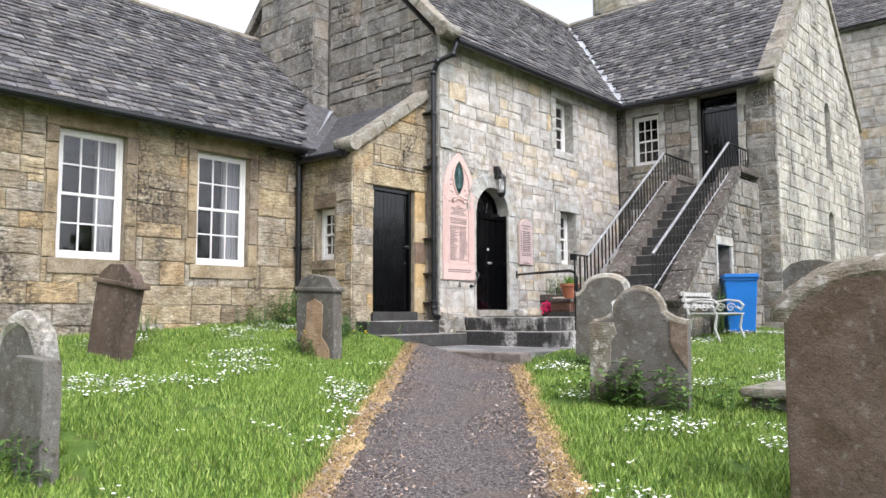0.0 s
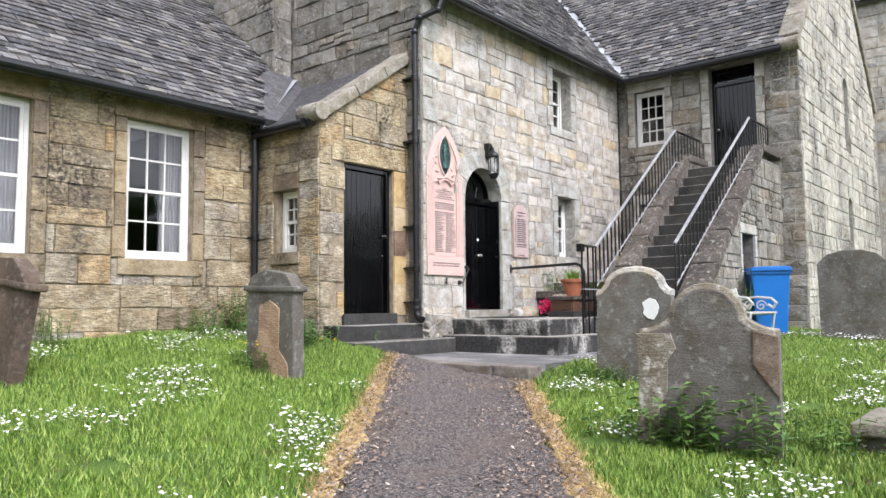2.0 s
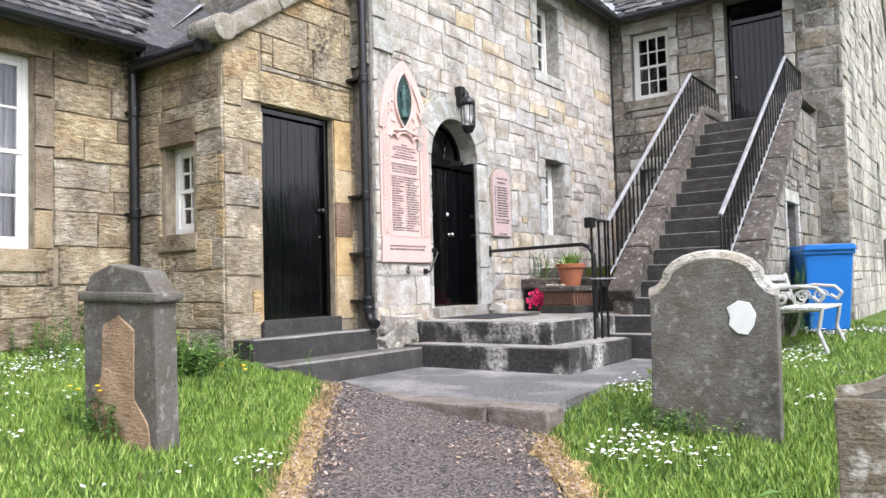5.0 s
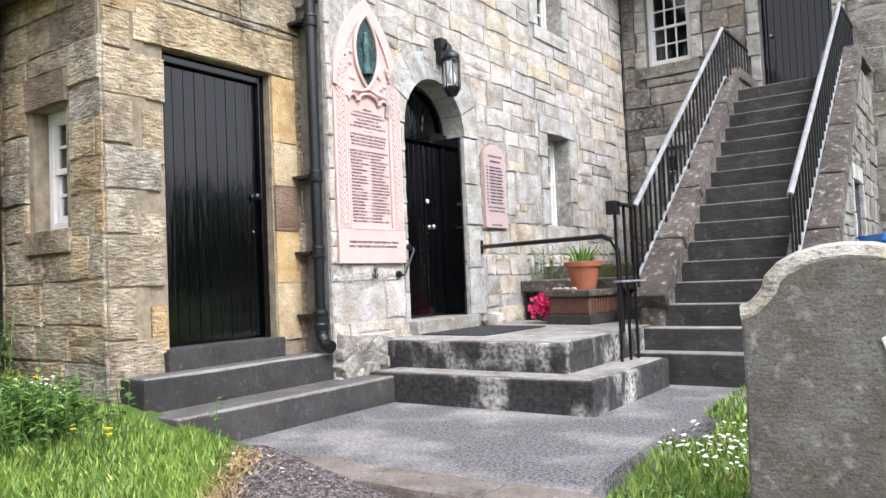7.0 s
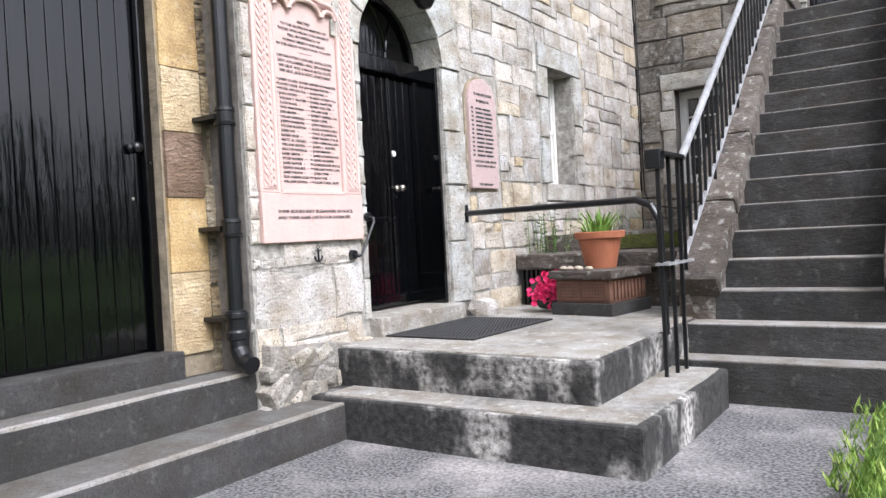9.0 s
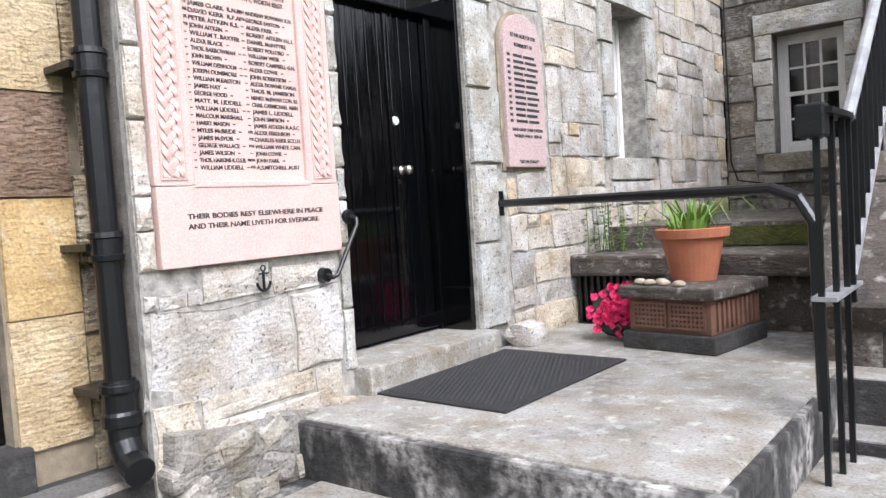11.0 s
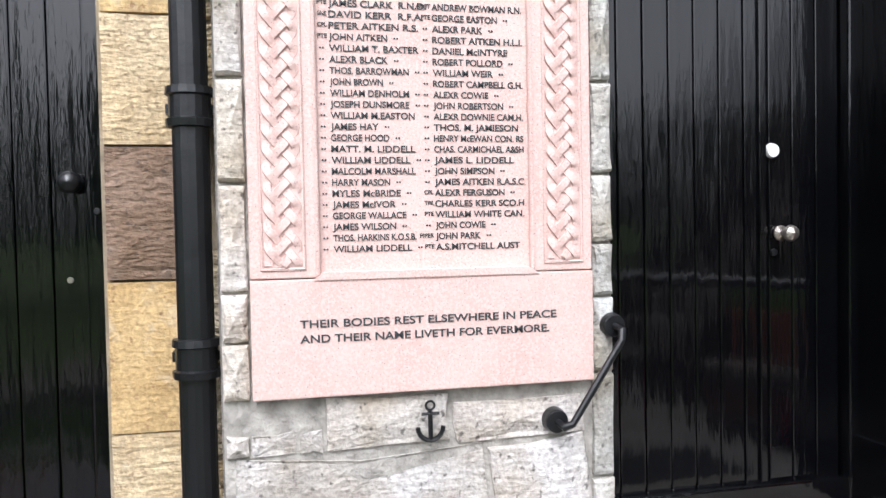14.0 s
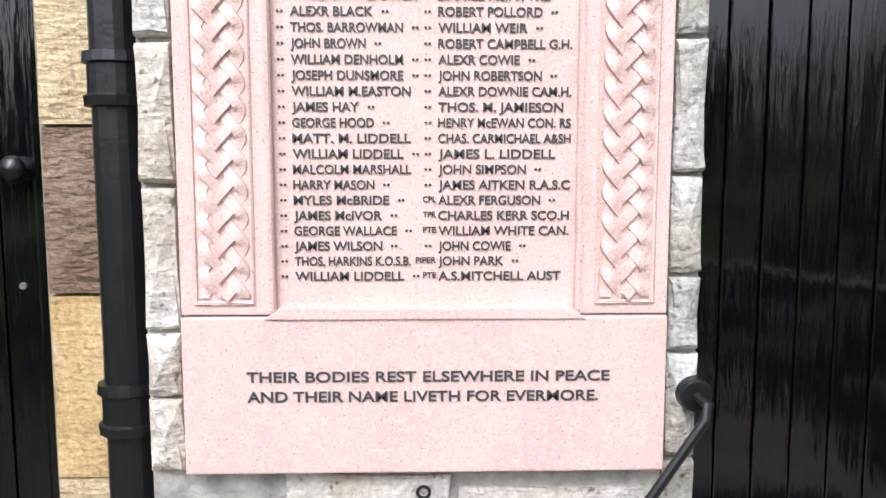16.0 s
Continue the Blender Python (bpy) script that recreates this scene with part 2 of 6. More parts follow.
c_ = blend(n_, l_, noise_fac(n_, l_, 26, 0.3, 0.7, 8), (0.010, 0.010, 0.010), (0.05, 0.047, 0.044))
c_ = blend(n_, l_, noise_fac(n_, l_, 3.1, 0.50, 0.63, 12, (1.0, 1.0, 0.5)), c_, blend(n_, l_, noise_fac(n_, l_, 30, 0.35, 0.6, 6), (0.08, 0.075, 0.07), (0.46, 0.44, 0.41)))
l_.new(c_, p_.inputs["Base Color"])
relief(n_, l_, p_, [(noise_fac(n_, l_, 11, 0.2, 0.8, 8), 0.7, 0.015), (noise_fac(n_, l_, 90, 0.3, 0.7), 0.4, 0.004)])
LEAD = plain_material("valley_lead", (0.42, 0.43, 0.45), 0.6, 0.2, 0.3, 5, 0.1)
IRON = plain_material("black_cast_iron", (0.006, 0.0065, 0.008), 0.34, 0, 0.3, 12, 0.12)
WHITE = plain_material("white_window_paint", (0.74, 0.72, 0.69), 0.5, 0, 0.10, 10, 0.05)
# pale grey puts the sky's sheen on glossy black rails into the colour
HANDRAIL = plain_material("sky_sheen_handrail", (0.34, 0.34, 0.35), 0.3, 0, 0.45, 14, 0.05)
CURTAIN = plain_material("grey_curtain_cloth", (0.40, 0.40, 0.42), 0.95, 0, 0.2, 6, 0.1)
# near-black colour that stands in for the shade indoors
INDOOR_SHADE = plain_material("indoor_shade", (0.05, 0.05, 0.05), 0.9, 0, 0.2, 3, 0)
BRASS = plain_material("worn_brass", (0.55, 0.50, 0.44), 0.3, 0.9, 0.2, 20, 0.05)
ENAMEL = plain_material("white_enamel", (0.75, 0.75, 0.73), 0.3, 0, 0.05, 20, 0.0)
BRONZE = plain_material("green_bronze", (0.06, 0.13, 0.12), 0.45, 0.5, 0.5, 25, 0.5, (0.012, 0.02, 0.02))
LETTER = plain_material("lead_lettering", (0.04, 0.047, 0.05), 0.6, 0, 0.25, 40, 0.0)
TERRACOTTA = plain_material("terracotta", (0.43, 0.15, 0.075), 0.75, 0, 0.2, 9, 0.15)
VENTWOOD = plain_material("brown_vent_timber", (0.17, 0.085, 0.055), 0.75, 0, 0.35, 12, 0.2)
POPPY = plain_material("poppy_red", (0.72, 0.02, 0.13), 0.7, 0, 0.3, 40, 0.2)
BINBLUE = plain_material("blue_bin_plastic", (0.012, 0.15, 0.50), 0.4, 0, 0.12, 4, 0.03)
BENCHW = plain_material("grey_white_bench", (0.52, 0.51, 0.48), 0.7, 0, 0.3, 15, 0.15)
BARK = plain_material("bark", (0.09, 0.07, 0.05), 0.95, 0, 0.4, 12, 0.6)
RUBBER = plain_material("black_rubber", (0.02, 0.02, 0.021), 0.75, 0, 0.3, 30, 0.2)
PEBBLE = plain_material("pebble", (0.45, 0.38, 0.30), 0.8, 0, 0.3, 30, 0.2)

# black gloss door paint, with vertical brush streaks
DOOR, dn, dl, dp = nodes_of("black_gloss_door_paint", 0.07)
dp.inputs["Base Color"].default_value = (0.0015, 0.0016, 0.0022, 1)
dp.inputs["Specular IOR Level"].default_value = 0.55
streak = noise_fac(dn, dl, 9, 0.25, 0.75, 5, (3.0, 3.0, 0.35))
relief(dn, dl, dp, [(streak, 0.12, 0.010), (noise_fac(dn, dl, 60, 0.3, 0.7, 3, (1, 1, 0.2)), 0.05, 0.002)])
GLASS, gn, gl, gp = nodes_of("window_glass", 0.02)
gp.inputs["Transmission Weight"].default_value, gp.inputs["IOR"].default_value = 1.0, 1.5
relief(gn, gl, gp, [(noise_fac(gn, gl, 3, 0.2, 0.8, 2), 0.04, 0.02)])

# pink granite with fine speckle
PINK, n_, l_, p_ = nodes_of("pink_granite", 0.5)
c_ = blend(n_, l_, noise_fac(n_, l_, 7, 0.3, 0.7), (0.55, 0.36, 0.315), (0.60, 0.43, 0.385))
c_ = blend(n_, l_, noise_fac(n_, l_, 150, 0.45, 0.62, 3), c_, (0.62, 0.465, 0.425))
c_ = blend(n_, l_, noise_fac(n_, l_, 210, 0.62, 0.72, 2), c_, (0.30, 0.23, 0.22))
l_.new(c_, p_.inputs["Base Color"])
relief(n_, l_, p_, [(noise_fac(n_, l_, 140, 0.3, 0.7), 0.15, 0.002)])
PLAQUE, n_, l_, p_ = nodes_of("red_granite_plaque", 0.55)
c_ = blend(n_, l_, noise_fac(n_, l_, 120, 0.4, 0.65, 3), (0.38, 0.27, 0.26), (0.54, 0.43, 0.41))
l_.new(c_, p_.inputs["Base Color"])
relief(n_, l_, p_, [(noise_fac(n_, l_, 140, 0.3, 0.7), 0.15, 0.002)])

# turf, path and paving
TURF, n_, l_, p_ = nodes_of("turf", 0.95)
c_ = blend(n_, l_, noise_fac(n_, l_, 2.2, 0.35, 0.65), (0.07, 0.135, 0.014), (0.15, 0.245, 0.03))
c_ = blend(n_, l_, noise_fac(n_, l_, 60, 0.3, 0.7), c_, blend(n_, l_, 1.0, c_, (0.5, 0.55, 0.4), "MULTIPLY"))
c_ = blend(n_, l_, noise_fac(n_, l_, 2.6, 0.60, 0.70, 8), c_, (0.10, 0.075, 0.035))
l_.new(c_, p_.inputs["Base Color"])
relief(n_, l_, p_, [(noise_fac(n_, l_, 50, 0.2, 0.8), 0.8, 0.03), (noise_fac(n_, l_, 4, 0.2, 0.8), 0.6, 0.06)])
BLADE, n_, l_, p_ = nodes_of("grass_blade", 0.6)
l_.new(blend(n_, l_, noise_fac(n_, l_, 1.6, 0.45, 0.95), ramp(n_, l_, piece_random(n_, l_), [(0.0, (0.03, 0.075, 0.006)), (0.5, (0.13, 0.235, 0.02)), (1.0, (0.38, 0.45, 0.12))]), (0.20, 0.30, 0.04)), p_.inputs["Base Color"])
STRAW, n_, l_, p_ = nodes_of("dry_grass_edge", 0.95)
l_.new(blend(n_, l_, noise_fac(n_, l_, 30, 0.3, 0.7), (0.30, 0.21, 0.10), (0.66, 0.47, 0.22)), p_.inputs["Base Color"])
relief(n_, l_, p_, [(noise_fac(n_, l_, 70, 0.2, 0.8), 0.8, 0.02)])
LEAF, n_, l_, p_ = nodes_of("weed_leaf", 0.55)
l_.new(ramp(n_, l_, piece_random(n_, l_), [(0.0, (0.035, 0.085, 0.014)), (0.5, (0.08, 0.16, 0.028)), (1.0, (0.16, 0.26, 0.05))]), p_.inputs["Base Color"])
PETAL = plain_material("white_petal", (0.78, 0.78, 0.76), 0.8, 0, 0.1, 40, 0)
YELLOW = plain_material("yellow_petal", (0.75, 0.55, 0.02), 0.8, 0, 0.1, 40, 0)
PATH, n_, l_, p_ = nodes_of("worn_asphalt_path", 0.92)
c_ = blend(n_, l_, noise_fac(n_, l_, 42, 0.40, 0.62, 6), (0.03, 0.026, 0.026), (0.16, 0.135, 0.13))
c_ = blend(n_, l_, noise_fac(n_, l_, 95, 0.60, 0.66, 3), c_, (0.42, 0.36, 0.33))
c_ = blend(n_, l_, noise_fac(n_, l_, 2.0, 0.50, 0.90, 7), c_, (0.15, 0.11, 0.085))
l_.new(c_, p_.inputs["Base Color"])
relief(n_, l_, p_, [(noise_fac(n_, l_, 70, 0.2, 0.8), 0.9, 0.015), (noise_fac(n_, l_, 12, 0.2, 0.8), 0.5, 0.02)])
PAVE, n_, l_, p_ = nodes_of("grey_paving", 0.85)
c_ = blend(n_, l_, noise_fac(n_, l_, 60, 0.38, 0.62, 8), (0.030, 0.0293, 0.030), (0.20, 0.194, 0.193))
c_ = blend(n_, l_, noise_fac(n_, l_, 1.9, 0.48, 0.72, 10), c_, blend(n_, l_, noise_fac(n_, l_, 70, 0.35, 0.65), (0.16, 0.15, 0.145), (0.42, 0.395, 0.38)))
l_.new(c_, p_.inputs["Base Color"])
relief(n_, l_, p_, [(noise_fac(n_, l_, 110, 0.2, 0.8), 0.5, 0.006)])


# ---- ground ----
def along(x, y):
    """How far along the path, and how far to its side, a place lies."""
    return -(x + 3.12) * 0.63 + (y - 3.51) * 0.77, (x + 3.12) * 0.77 + (y - 3.51) * 0.63


def gz(x, y):
    x, y = min(max(x, -10.6), 6.0), min(max(y, -5.0), 15.0)
    s, side = along(x, y)
    z = -0.005 - 0.0234 * x + 0.0799 * y + 0.0064 * x * x + 0.0013 * x * y - 0.0015 * y * y
    z += 0.06 - 0.13 * math.exp(-(side / 1.0) ** 2) * (1 if s < 5 else math.exp(-((s - 5) / 1.2) ** 2))
    if y > 8.15 and x < -5.9:
        z -= 0.35
    if y > 9 and x > -6:
        z += 0.05 * min(1, (y - 9) / 4)
    return z


GRID = [-3000, -600, -120, -40, -22, -16] + [-13 + 0.25 * k for k in range(93)] + [12, 18, 30, 60, 200, 800, 3000]
GY = [-3000, -600, -120, -40, -20, -12] + [-7 + 0.25 * k for k in range(101)] + [20, 26, 40, 80, 300, 1000, 3000]
ground_b = Build()
ground_b.v = [(x, y, gz(x, y) + 0.02 * noise.noise(Vector((x * 1.7, y * 1.7, 0)))) for y in GY for x in GRID]
ground_b.f = [(j * len(GRID) + i, j * len(GRID) + i + 1, (j + 1) * len(GRID) + i + 1, (j + 1) * len(GRID) + i) for j in range(len(GY) - 1) for i in range(len(GRID) - 1)]
ground = tagged(part("ground", ground_b, TURF, smooth=True), "green churchyard turf with bare brown patches", "lawn", kind="structure")


def path_point(s, side):
    x, y = -3.12 - 0.63 * s + 0.77 * side, 3.51 + 0.77 * s + 0.63 * side
    return x, y


def strip(name, side0, side1, lift, material, label, category, s0=-9.0, s1=6.45, ragged=0.05, kind="structure"):
    b, n = Build(), 300
    cols = 9
    for k in range(n):
        s = s0 + (s1 - s0) * k / (n - 1)
        narrow = 1.0 - 0.012 * max(0, s + 1)
        for c in range(cols):
            f = c / (cols - 1)
            side = (side0 + (side1 - side0) * f) * narrow
            if c in (0, cols - 1):
                side += ragged * (2 * noise.noise(Vector((s * 3, side0 + side1 + c * 7, 2))) + 1.2 * noise.noise(Vector((s * 11, side0 + side1 + c * 7, 5))))
            x, y = path_point(s, side)
            y = min(y, 7.99)
            b.v.append((x, y, gz(x, y) + lift - (0.035 if c in (0, cols - 1) else 0) + 0.006 * noise.noise(Vector((x * 8, y * 8, 1)))))
    b.f = [(k * cols + c, k * cols + c + 1, (k + 1) * cols + c + 1, (k + 1) * cols + c) for k in range(n - 1) for c in range(cols - 1)]
    return tagged(part(name, b, material, smooth=True), label, category, kind=kind)


strip("path", -0.76, 0.76, 0.045, PATH, "worn grey-brown asphalt path through the grass", "path", ragged=0.09)
strip("path_edge", -0.88, -0.70, 0.032, STRAW, "strip of dry straw-coloured grass along the path", "path edge", s1=5.7, ragged=0.10)
strip("path_edge", 0.70, 0.87, 0.032, STRAW, "strip of dry straw-coloured grass along the path", "path edge", s1=5.0, ragged=0.10)


# ---- masonry ----
def subtract(rects, hole):
    out = []
    for a0, a1, b0, b1 in rects:
        h0, h1, g0, g1 = hole
        if h1 <= a0 or h0 >= a1 or g1 <= b0 or g0 >= b1:
            out.append((a0, a1, b0, b1))
            continue
        if h0 > a0:
            out.append((a0, h0, b0, b1))
        if h1 < a1:
            out.append((h1, a1, b0, b1))
        m0, m1 = max(a0, h0), min(a1, h1)
        if g0 > b0:
            out.append((m0, m1, b0, g0))
        if g1 < b1:
            out.append((m0, m1, g1, b1))
    return out


def stone_piece(corners, gap, rng, proud=(0.004, 0.022), wobble=0.02, chamfer=0.010):
    """One stone as verts in (u, v, w) and faces: a worn block with an uneven face."""
    c = [Vector(p) for p in corners]
    mid = sum(c, Vector((0, 0))) / 4
    ring = []
    for k in range(4):
        a, b = c[k], c[(k + 1) % 4]
        ring += [a.copy(), (a + b) / 2]
    size = min((c[1] - c[0]).length, (c[3] - c[0]).length)
    j = min(wobble, size * 0.12)
    d = rng.uniform(*proud)
    outer = []
    for p in ring:
        q = p + (mid - p).normalized() * gap
        outer.append(q + Vector((rng.uniform(-j, j), rng.uniform(-j, j))) * 0.6)
    ch = min(chamfer, size * 0.2)
    verts = [(p.x, p.y, -0.03) for p in outer]
    verts += [(p.x + (mid.x - p.x) * 0.02, p.y + (mid.y - p.y) * 0.02, d * 0.5) for p in outer]
    for p in outer:
        q = p + (mid - p).normalized() * ch * rng.uniform(0.7, 1.5)
        verts.append((q.x, q.y, d + rng.uniform(-0.004, 0.004)))
    verts.append((mid.x, mid.y, d + rng.uniform(0, 0.012)))
    faces = [(r * 8 + k, r * 8 + (k + 1) % 8, r * 8 + 8 + (k + 1) % 8, r * 8 + 8 + k) for r in range(2) for k in range(8)]
    faces += [(16 + k, 16 + (k + 1) % 8, 24) for k in range(8)]
    return verts, faces


def lay(wall, m, stones, material, near=None, limit=300, name="stone"):
    """Stones as parts of a wall; past the limit they are joined in one part."""
    stones = sorted(stones, key=lambda s: near(s) if near else 0)
    for k, (verts, faces) in enumerate(stones[:limit]):
        me = bpy.data.meshes.new(name)
        me.from_pydata([m @ Vector(p) for p in verts], [], faces)
        me.materials.append(material)
        ob = new(name, me)
        ob.parent = wall
    if len(stones) > limit:
        b = Build()
        for verts, faces in stones[limit:]:
            b.add([m @ Vector(p) for p in verts], faces)
        me = bpy.data.meshes.new("stonework")
        me.from_pydata(b.v, [], b.f)
        me.materials.append(material)
        ob = tagged(new("stonework", me), kind="stuff")
        ob.parent = wall


def courses(v0, v1, bounds, holes, height, width, seed, split=0.25, gap=0.009, proud=(0.004, 0.022), wobble=0.02):
    rng = random.Random(seed)
    stones, v = [], v0
    while v < v1 - 0.04:
        h = min(rng.uniform(*height), v1 - v)
        if v1 - v - h < 0.08:
            h = v1 - v
        (lb, rb), (lt, rt) = bounds(v), bounds(v + h)
        left, right = max(lb, lt), min(rb, rt)
        u = left - rng.uniform(0, width[0])
        cells = []
        while u < right:
            w = rng.uniform(*width) * (0.75 + 0.5 * h / height[1])
            cells.append((max(u, left), min(u + w, right)))
            u += w
        for a, b in cells:
            if b - a < 0.05:
                continue
            rects = [(a, b, v, v + h)]
            if rng.random() < split and h > 0.2:
                k = v + h * rng.uniform(0.35, 0.65)
                rects = [(a, b, v, k), (a, b, k, v + h)]
                if rng.random() < 0.4:
                    q = a + (b - a) * rng.uniform(0.35, 0.65)
                    rects = [(a, b, v, k), (a, q, k, v + h), (q, b, k, v + h)]
            for hole in holes:
                rects = subtract(rects, hole)
            for r in rects:
                if r[1] - r[0] < 0.05 or r[3] - r[2] < 0.05:
                    continue
                t = rng.uniform(-1, 1) * min(0.03, 0.1 * (r[3] - r[2]))
                s = rng.uniform(-1, 1) * min(0.03, 0.1 * (r[1] - r[0]))
                stones.append(stone_piece([(r[0], r[2]), (r[1], r[2] + t * 0.4), (r[1] + s * 0.4, r[3]), (r[0], r[3] + t * 0.4)], gap, rng, proud, wobble))
        if lb != lt:
            stones.append(stone_piece([(lb, v), (left + 0.02, v), (left + 0.02, v + h), (lt, v + h)], gap, rng, proud, 0.005))
        if rb != rt:
            stones.append(stone_piece([(right - 0.02, v), (rb, v), (rt, v + h), (right - 0.02, v + h)], gap, rng, proud, 0.005))
        v += h
    return stones


def wall_slab(name, m, v0, v1, bounds, holes, thick, material, label, kinks=(), recess=0.014):
    b = Build()
    breaks = sorted({v0, v1, *kinks, *[h[2] for h in holes], *[h[3] for h in holes]})
    breaks = [v for v in breaks if v0 <= v <= v1]
    for a, c in zip(breaks, breaks[1:]):
        if c - a < 1e-5:
            continue
        (lb, rb), (lt, rt) = bounds(a + 1e-6), bounds(c - 1e-6)
        spans = [(-1e9, 1e9)]
        for h in holes:
            if h[2] < c - 1e-6 and h[3] > a + 1e-6:
                spans = [s for q in spans for s in ((q[0], min(q[1], h[0])), (max(q[0], h[1]), q[1])) if s[1] > s[0]]
        for s0, s1 in spans:
            p = [(max(s0, lb), a), (min(s1, rb), a), (min(s1, rt), c), (max(s0, lt), c)]
            if p[1][0] > p[0][0] or p[2][0] > p[3][0]:
                b.prism(p, m @ Matrix.Translation((0, 0, -recess)), -thick)
    ob = part(name, b, material)
    return tagged(ob, label, "wall", kind="structure")


def quoins(wall, m, u, side, v0, v1, material, seed, short=0.18, long=0.32, height=(0.24, 0.36), proud=(0.016, 0.026)):
    """Dressed stones up a jamb or a corner; side is +1 when they run towards +u."""
    rng, v, k, out = random.Random(seed), v0, 0, []
    while v < v1 - 0.02:
        h = min(rng.uniform(*height), v1 - v)
        if v1 - v - h < 0.1:
            h = v1 - v
        w = (short if k % 2 else long) * rng.uniform(0.9, 1.1)
        a, b = (u, u + w) if side > 0 else (u - w, u)
        out.append(stone_piece([(a, v), (b, v), (b, v + h), (a, v + h)], 0.004, rng, proud, 0.004, 0.008))
        v, k = v + h, k + 1
    lay(wall, m, out, material, name="quoin")


def dressed(wall, m, rects, material, name="lintel", proud=(0.018, 0.026)):
    rng = random.Random(len(rects) + int(rects[0][2] * 100))
    lay(wall, m, [stone_piece([(a, c), (b, c), (b, d), (a, d)], 0.004, rng, proud, 0.004, 0.008) for a, b, c, d in rects], material, name=name)


def sash_window(name, m, u0, u1, v0, v1, cols, rows, depth, label, curtain=0):
    """A white two-sash window in an opening; rows is the number of panes up each sash."""
    w = thing(name, m @ Vector(((u0 + u1) / 2, v0, -depth)), label, "window", "windows", "structure")
    f = Build()
    fw = 0.055
    d0, d1 = -depth - 0.06, -depth
    for a, b, c, d in ((u0, u0 + fw, v0, v1), (u1 - fw, u1, v0, v1), (u0 + fw, u1 - fw, v1 - fw, v1), (u0 + fw, u1 - fw, v0, v0 + fw * 1.3)):
        f.prism([(a, c), (b, c), (b, d), (a, d)], m @ Matrix.Translation((0, 0, d0)), d1 - d0)
    part("window_frame", f, WHITE, w, bevel=0.006)
    mid = (v0 + v1) / 2
    for upper in (0, 1):
        a0, a1 = u0 + fw, u1 - fw
        c0, c1 = (mid - 0.02, v1 - fw) if upper else (v0 + fw * 1.3, mid + 0.02)
        w0 = -depth - 0.045 if upper else -depth - 0.012 - 0.045
        s = Build()
        sw, bar = 0.04, 0.02
        mm = m @ Matrix.Translation((0, 0, w0))
        for a, b, c, d in ((a0, a0 + sw, c0, c1), (a1 - sw, a1, c0, c1), (a0 + sw, a1 - sw, c0, c0 + sw), (a0 + sw, a1 - sw, c1 - sw, c1)):
            s.prism([(a, c), (b, c), (b, d), (a, d)], mm, 0.035)
        sash = part("sash", s, WHITE, w, bevel=0.003)
        xs = [a0 + sw + (a1 - a0 - 2 * sw) * k / cols for k in range(cols + 1)]
        ys = [c0 + sw + (c1 - c0 - 2 * sw) * k / rows for k in range(rows + 1)]
        g = Build()
        for x in xs[1:-1]:
            g.prism([(x - bar / 2, ys[0]), (x + bar / 2, ys[0]), (x + bar / 2, ys[-1]), (x - bar / 2, ys[-1])], mm, 0.028)
        for y in ys[1:-1]:
            g.prism([(xs[0], y - bar / 2), (xs[-1], y - bar / 2), (xs[-1], y + bar / 2), (xs[0], y + bar / 2)], mm, 0.026)
        if g.v:
            part("glazing_bar", g, WHITE, sash)
        for i in range(cols):
            for j in range(rows):
                p = Build()
                tilt = m @ Matrix.Translation((0, 0, w0 + 0.010 + 0.0008 * ((i * 3 + j * 5) % 4)))
                p.prism([(xs[i] + 0.004, ys[j] + 0.004), (xs[i + 1] - 0.004, ys[j] + 0.004), (xs[i + 1] - 0.004, ys[j + 1] - 0.004), (xs[i] + 0.004, ys[j + 1] - 0.004)], tilt, 0.004)
                pane = part("pane", p, GLASS, sash)
                pane.visible_shadow = False
    if curtain:
        cu = Build()
        n = 40
        for k in range(n + 1):
            u = u1 - 0.02 - (u1 - u0) * curtain * k / n
            dd = -depth - 0.20 + 0.03 * math.sin(k * 1.1) + 0.012 * math.sin(k * 2.7)
            cu.v += [tuple(m @ Vector((u, v0 + 0.02, dd))), tuple(m @ Vector((u, v1 - 0.02, dd)))]
        cu.f = [(2 * k, 2 * k + 2, 2 * k + 3, 2 * k + 1) for k in range(n)]
        ob = part("curtain", cu, CURTAIN, smooth=True)
        tagged(ob, "pale grey curtain hanging behind a sash window", "curtain", "curtains")
    return w


def sill(wall, m, u0, u1, v, material, h=0.2, proud=0.05):
    b = Build().prism([(u0 - 0.1, v - h), (u1 + 0.1, v - h), (u1 + 0.1, v), (u0 - 0.1, v)], m @ Matrix.Translation((0, 0, -0.18)), 0.18 + proud)
    part("window_sill", b, material, wall, bevel=0.008)


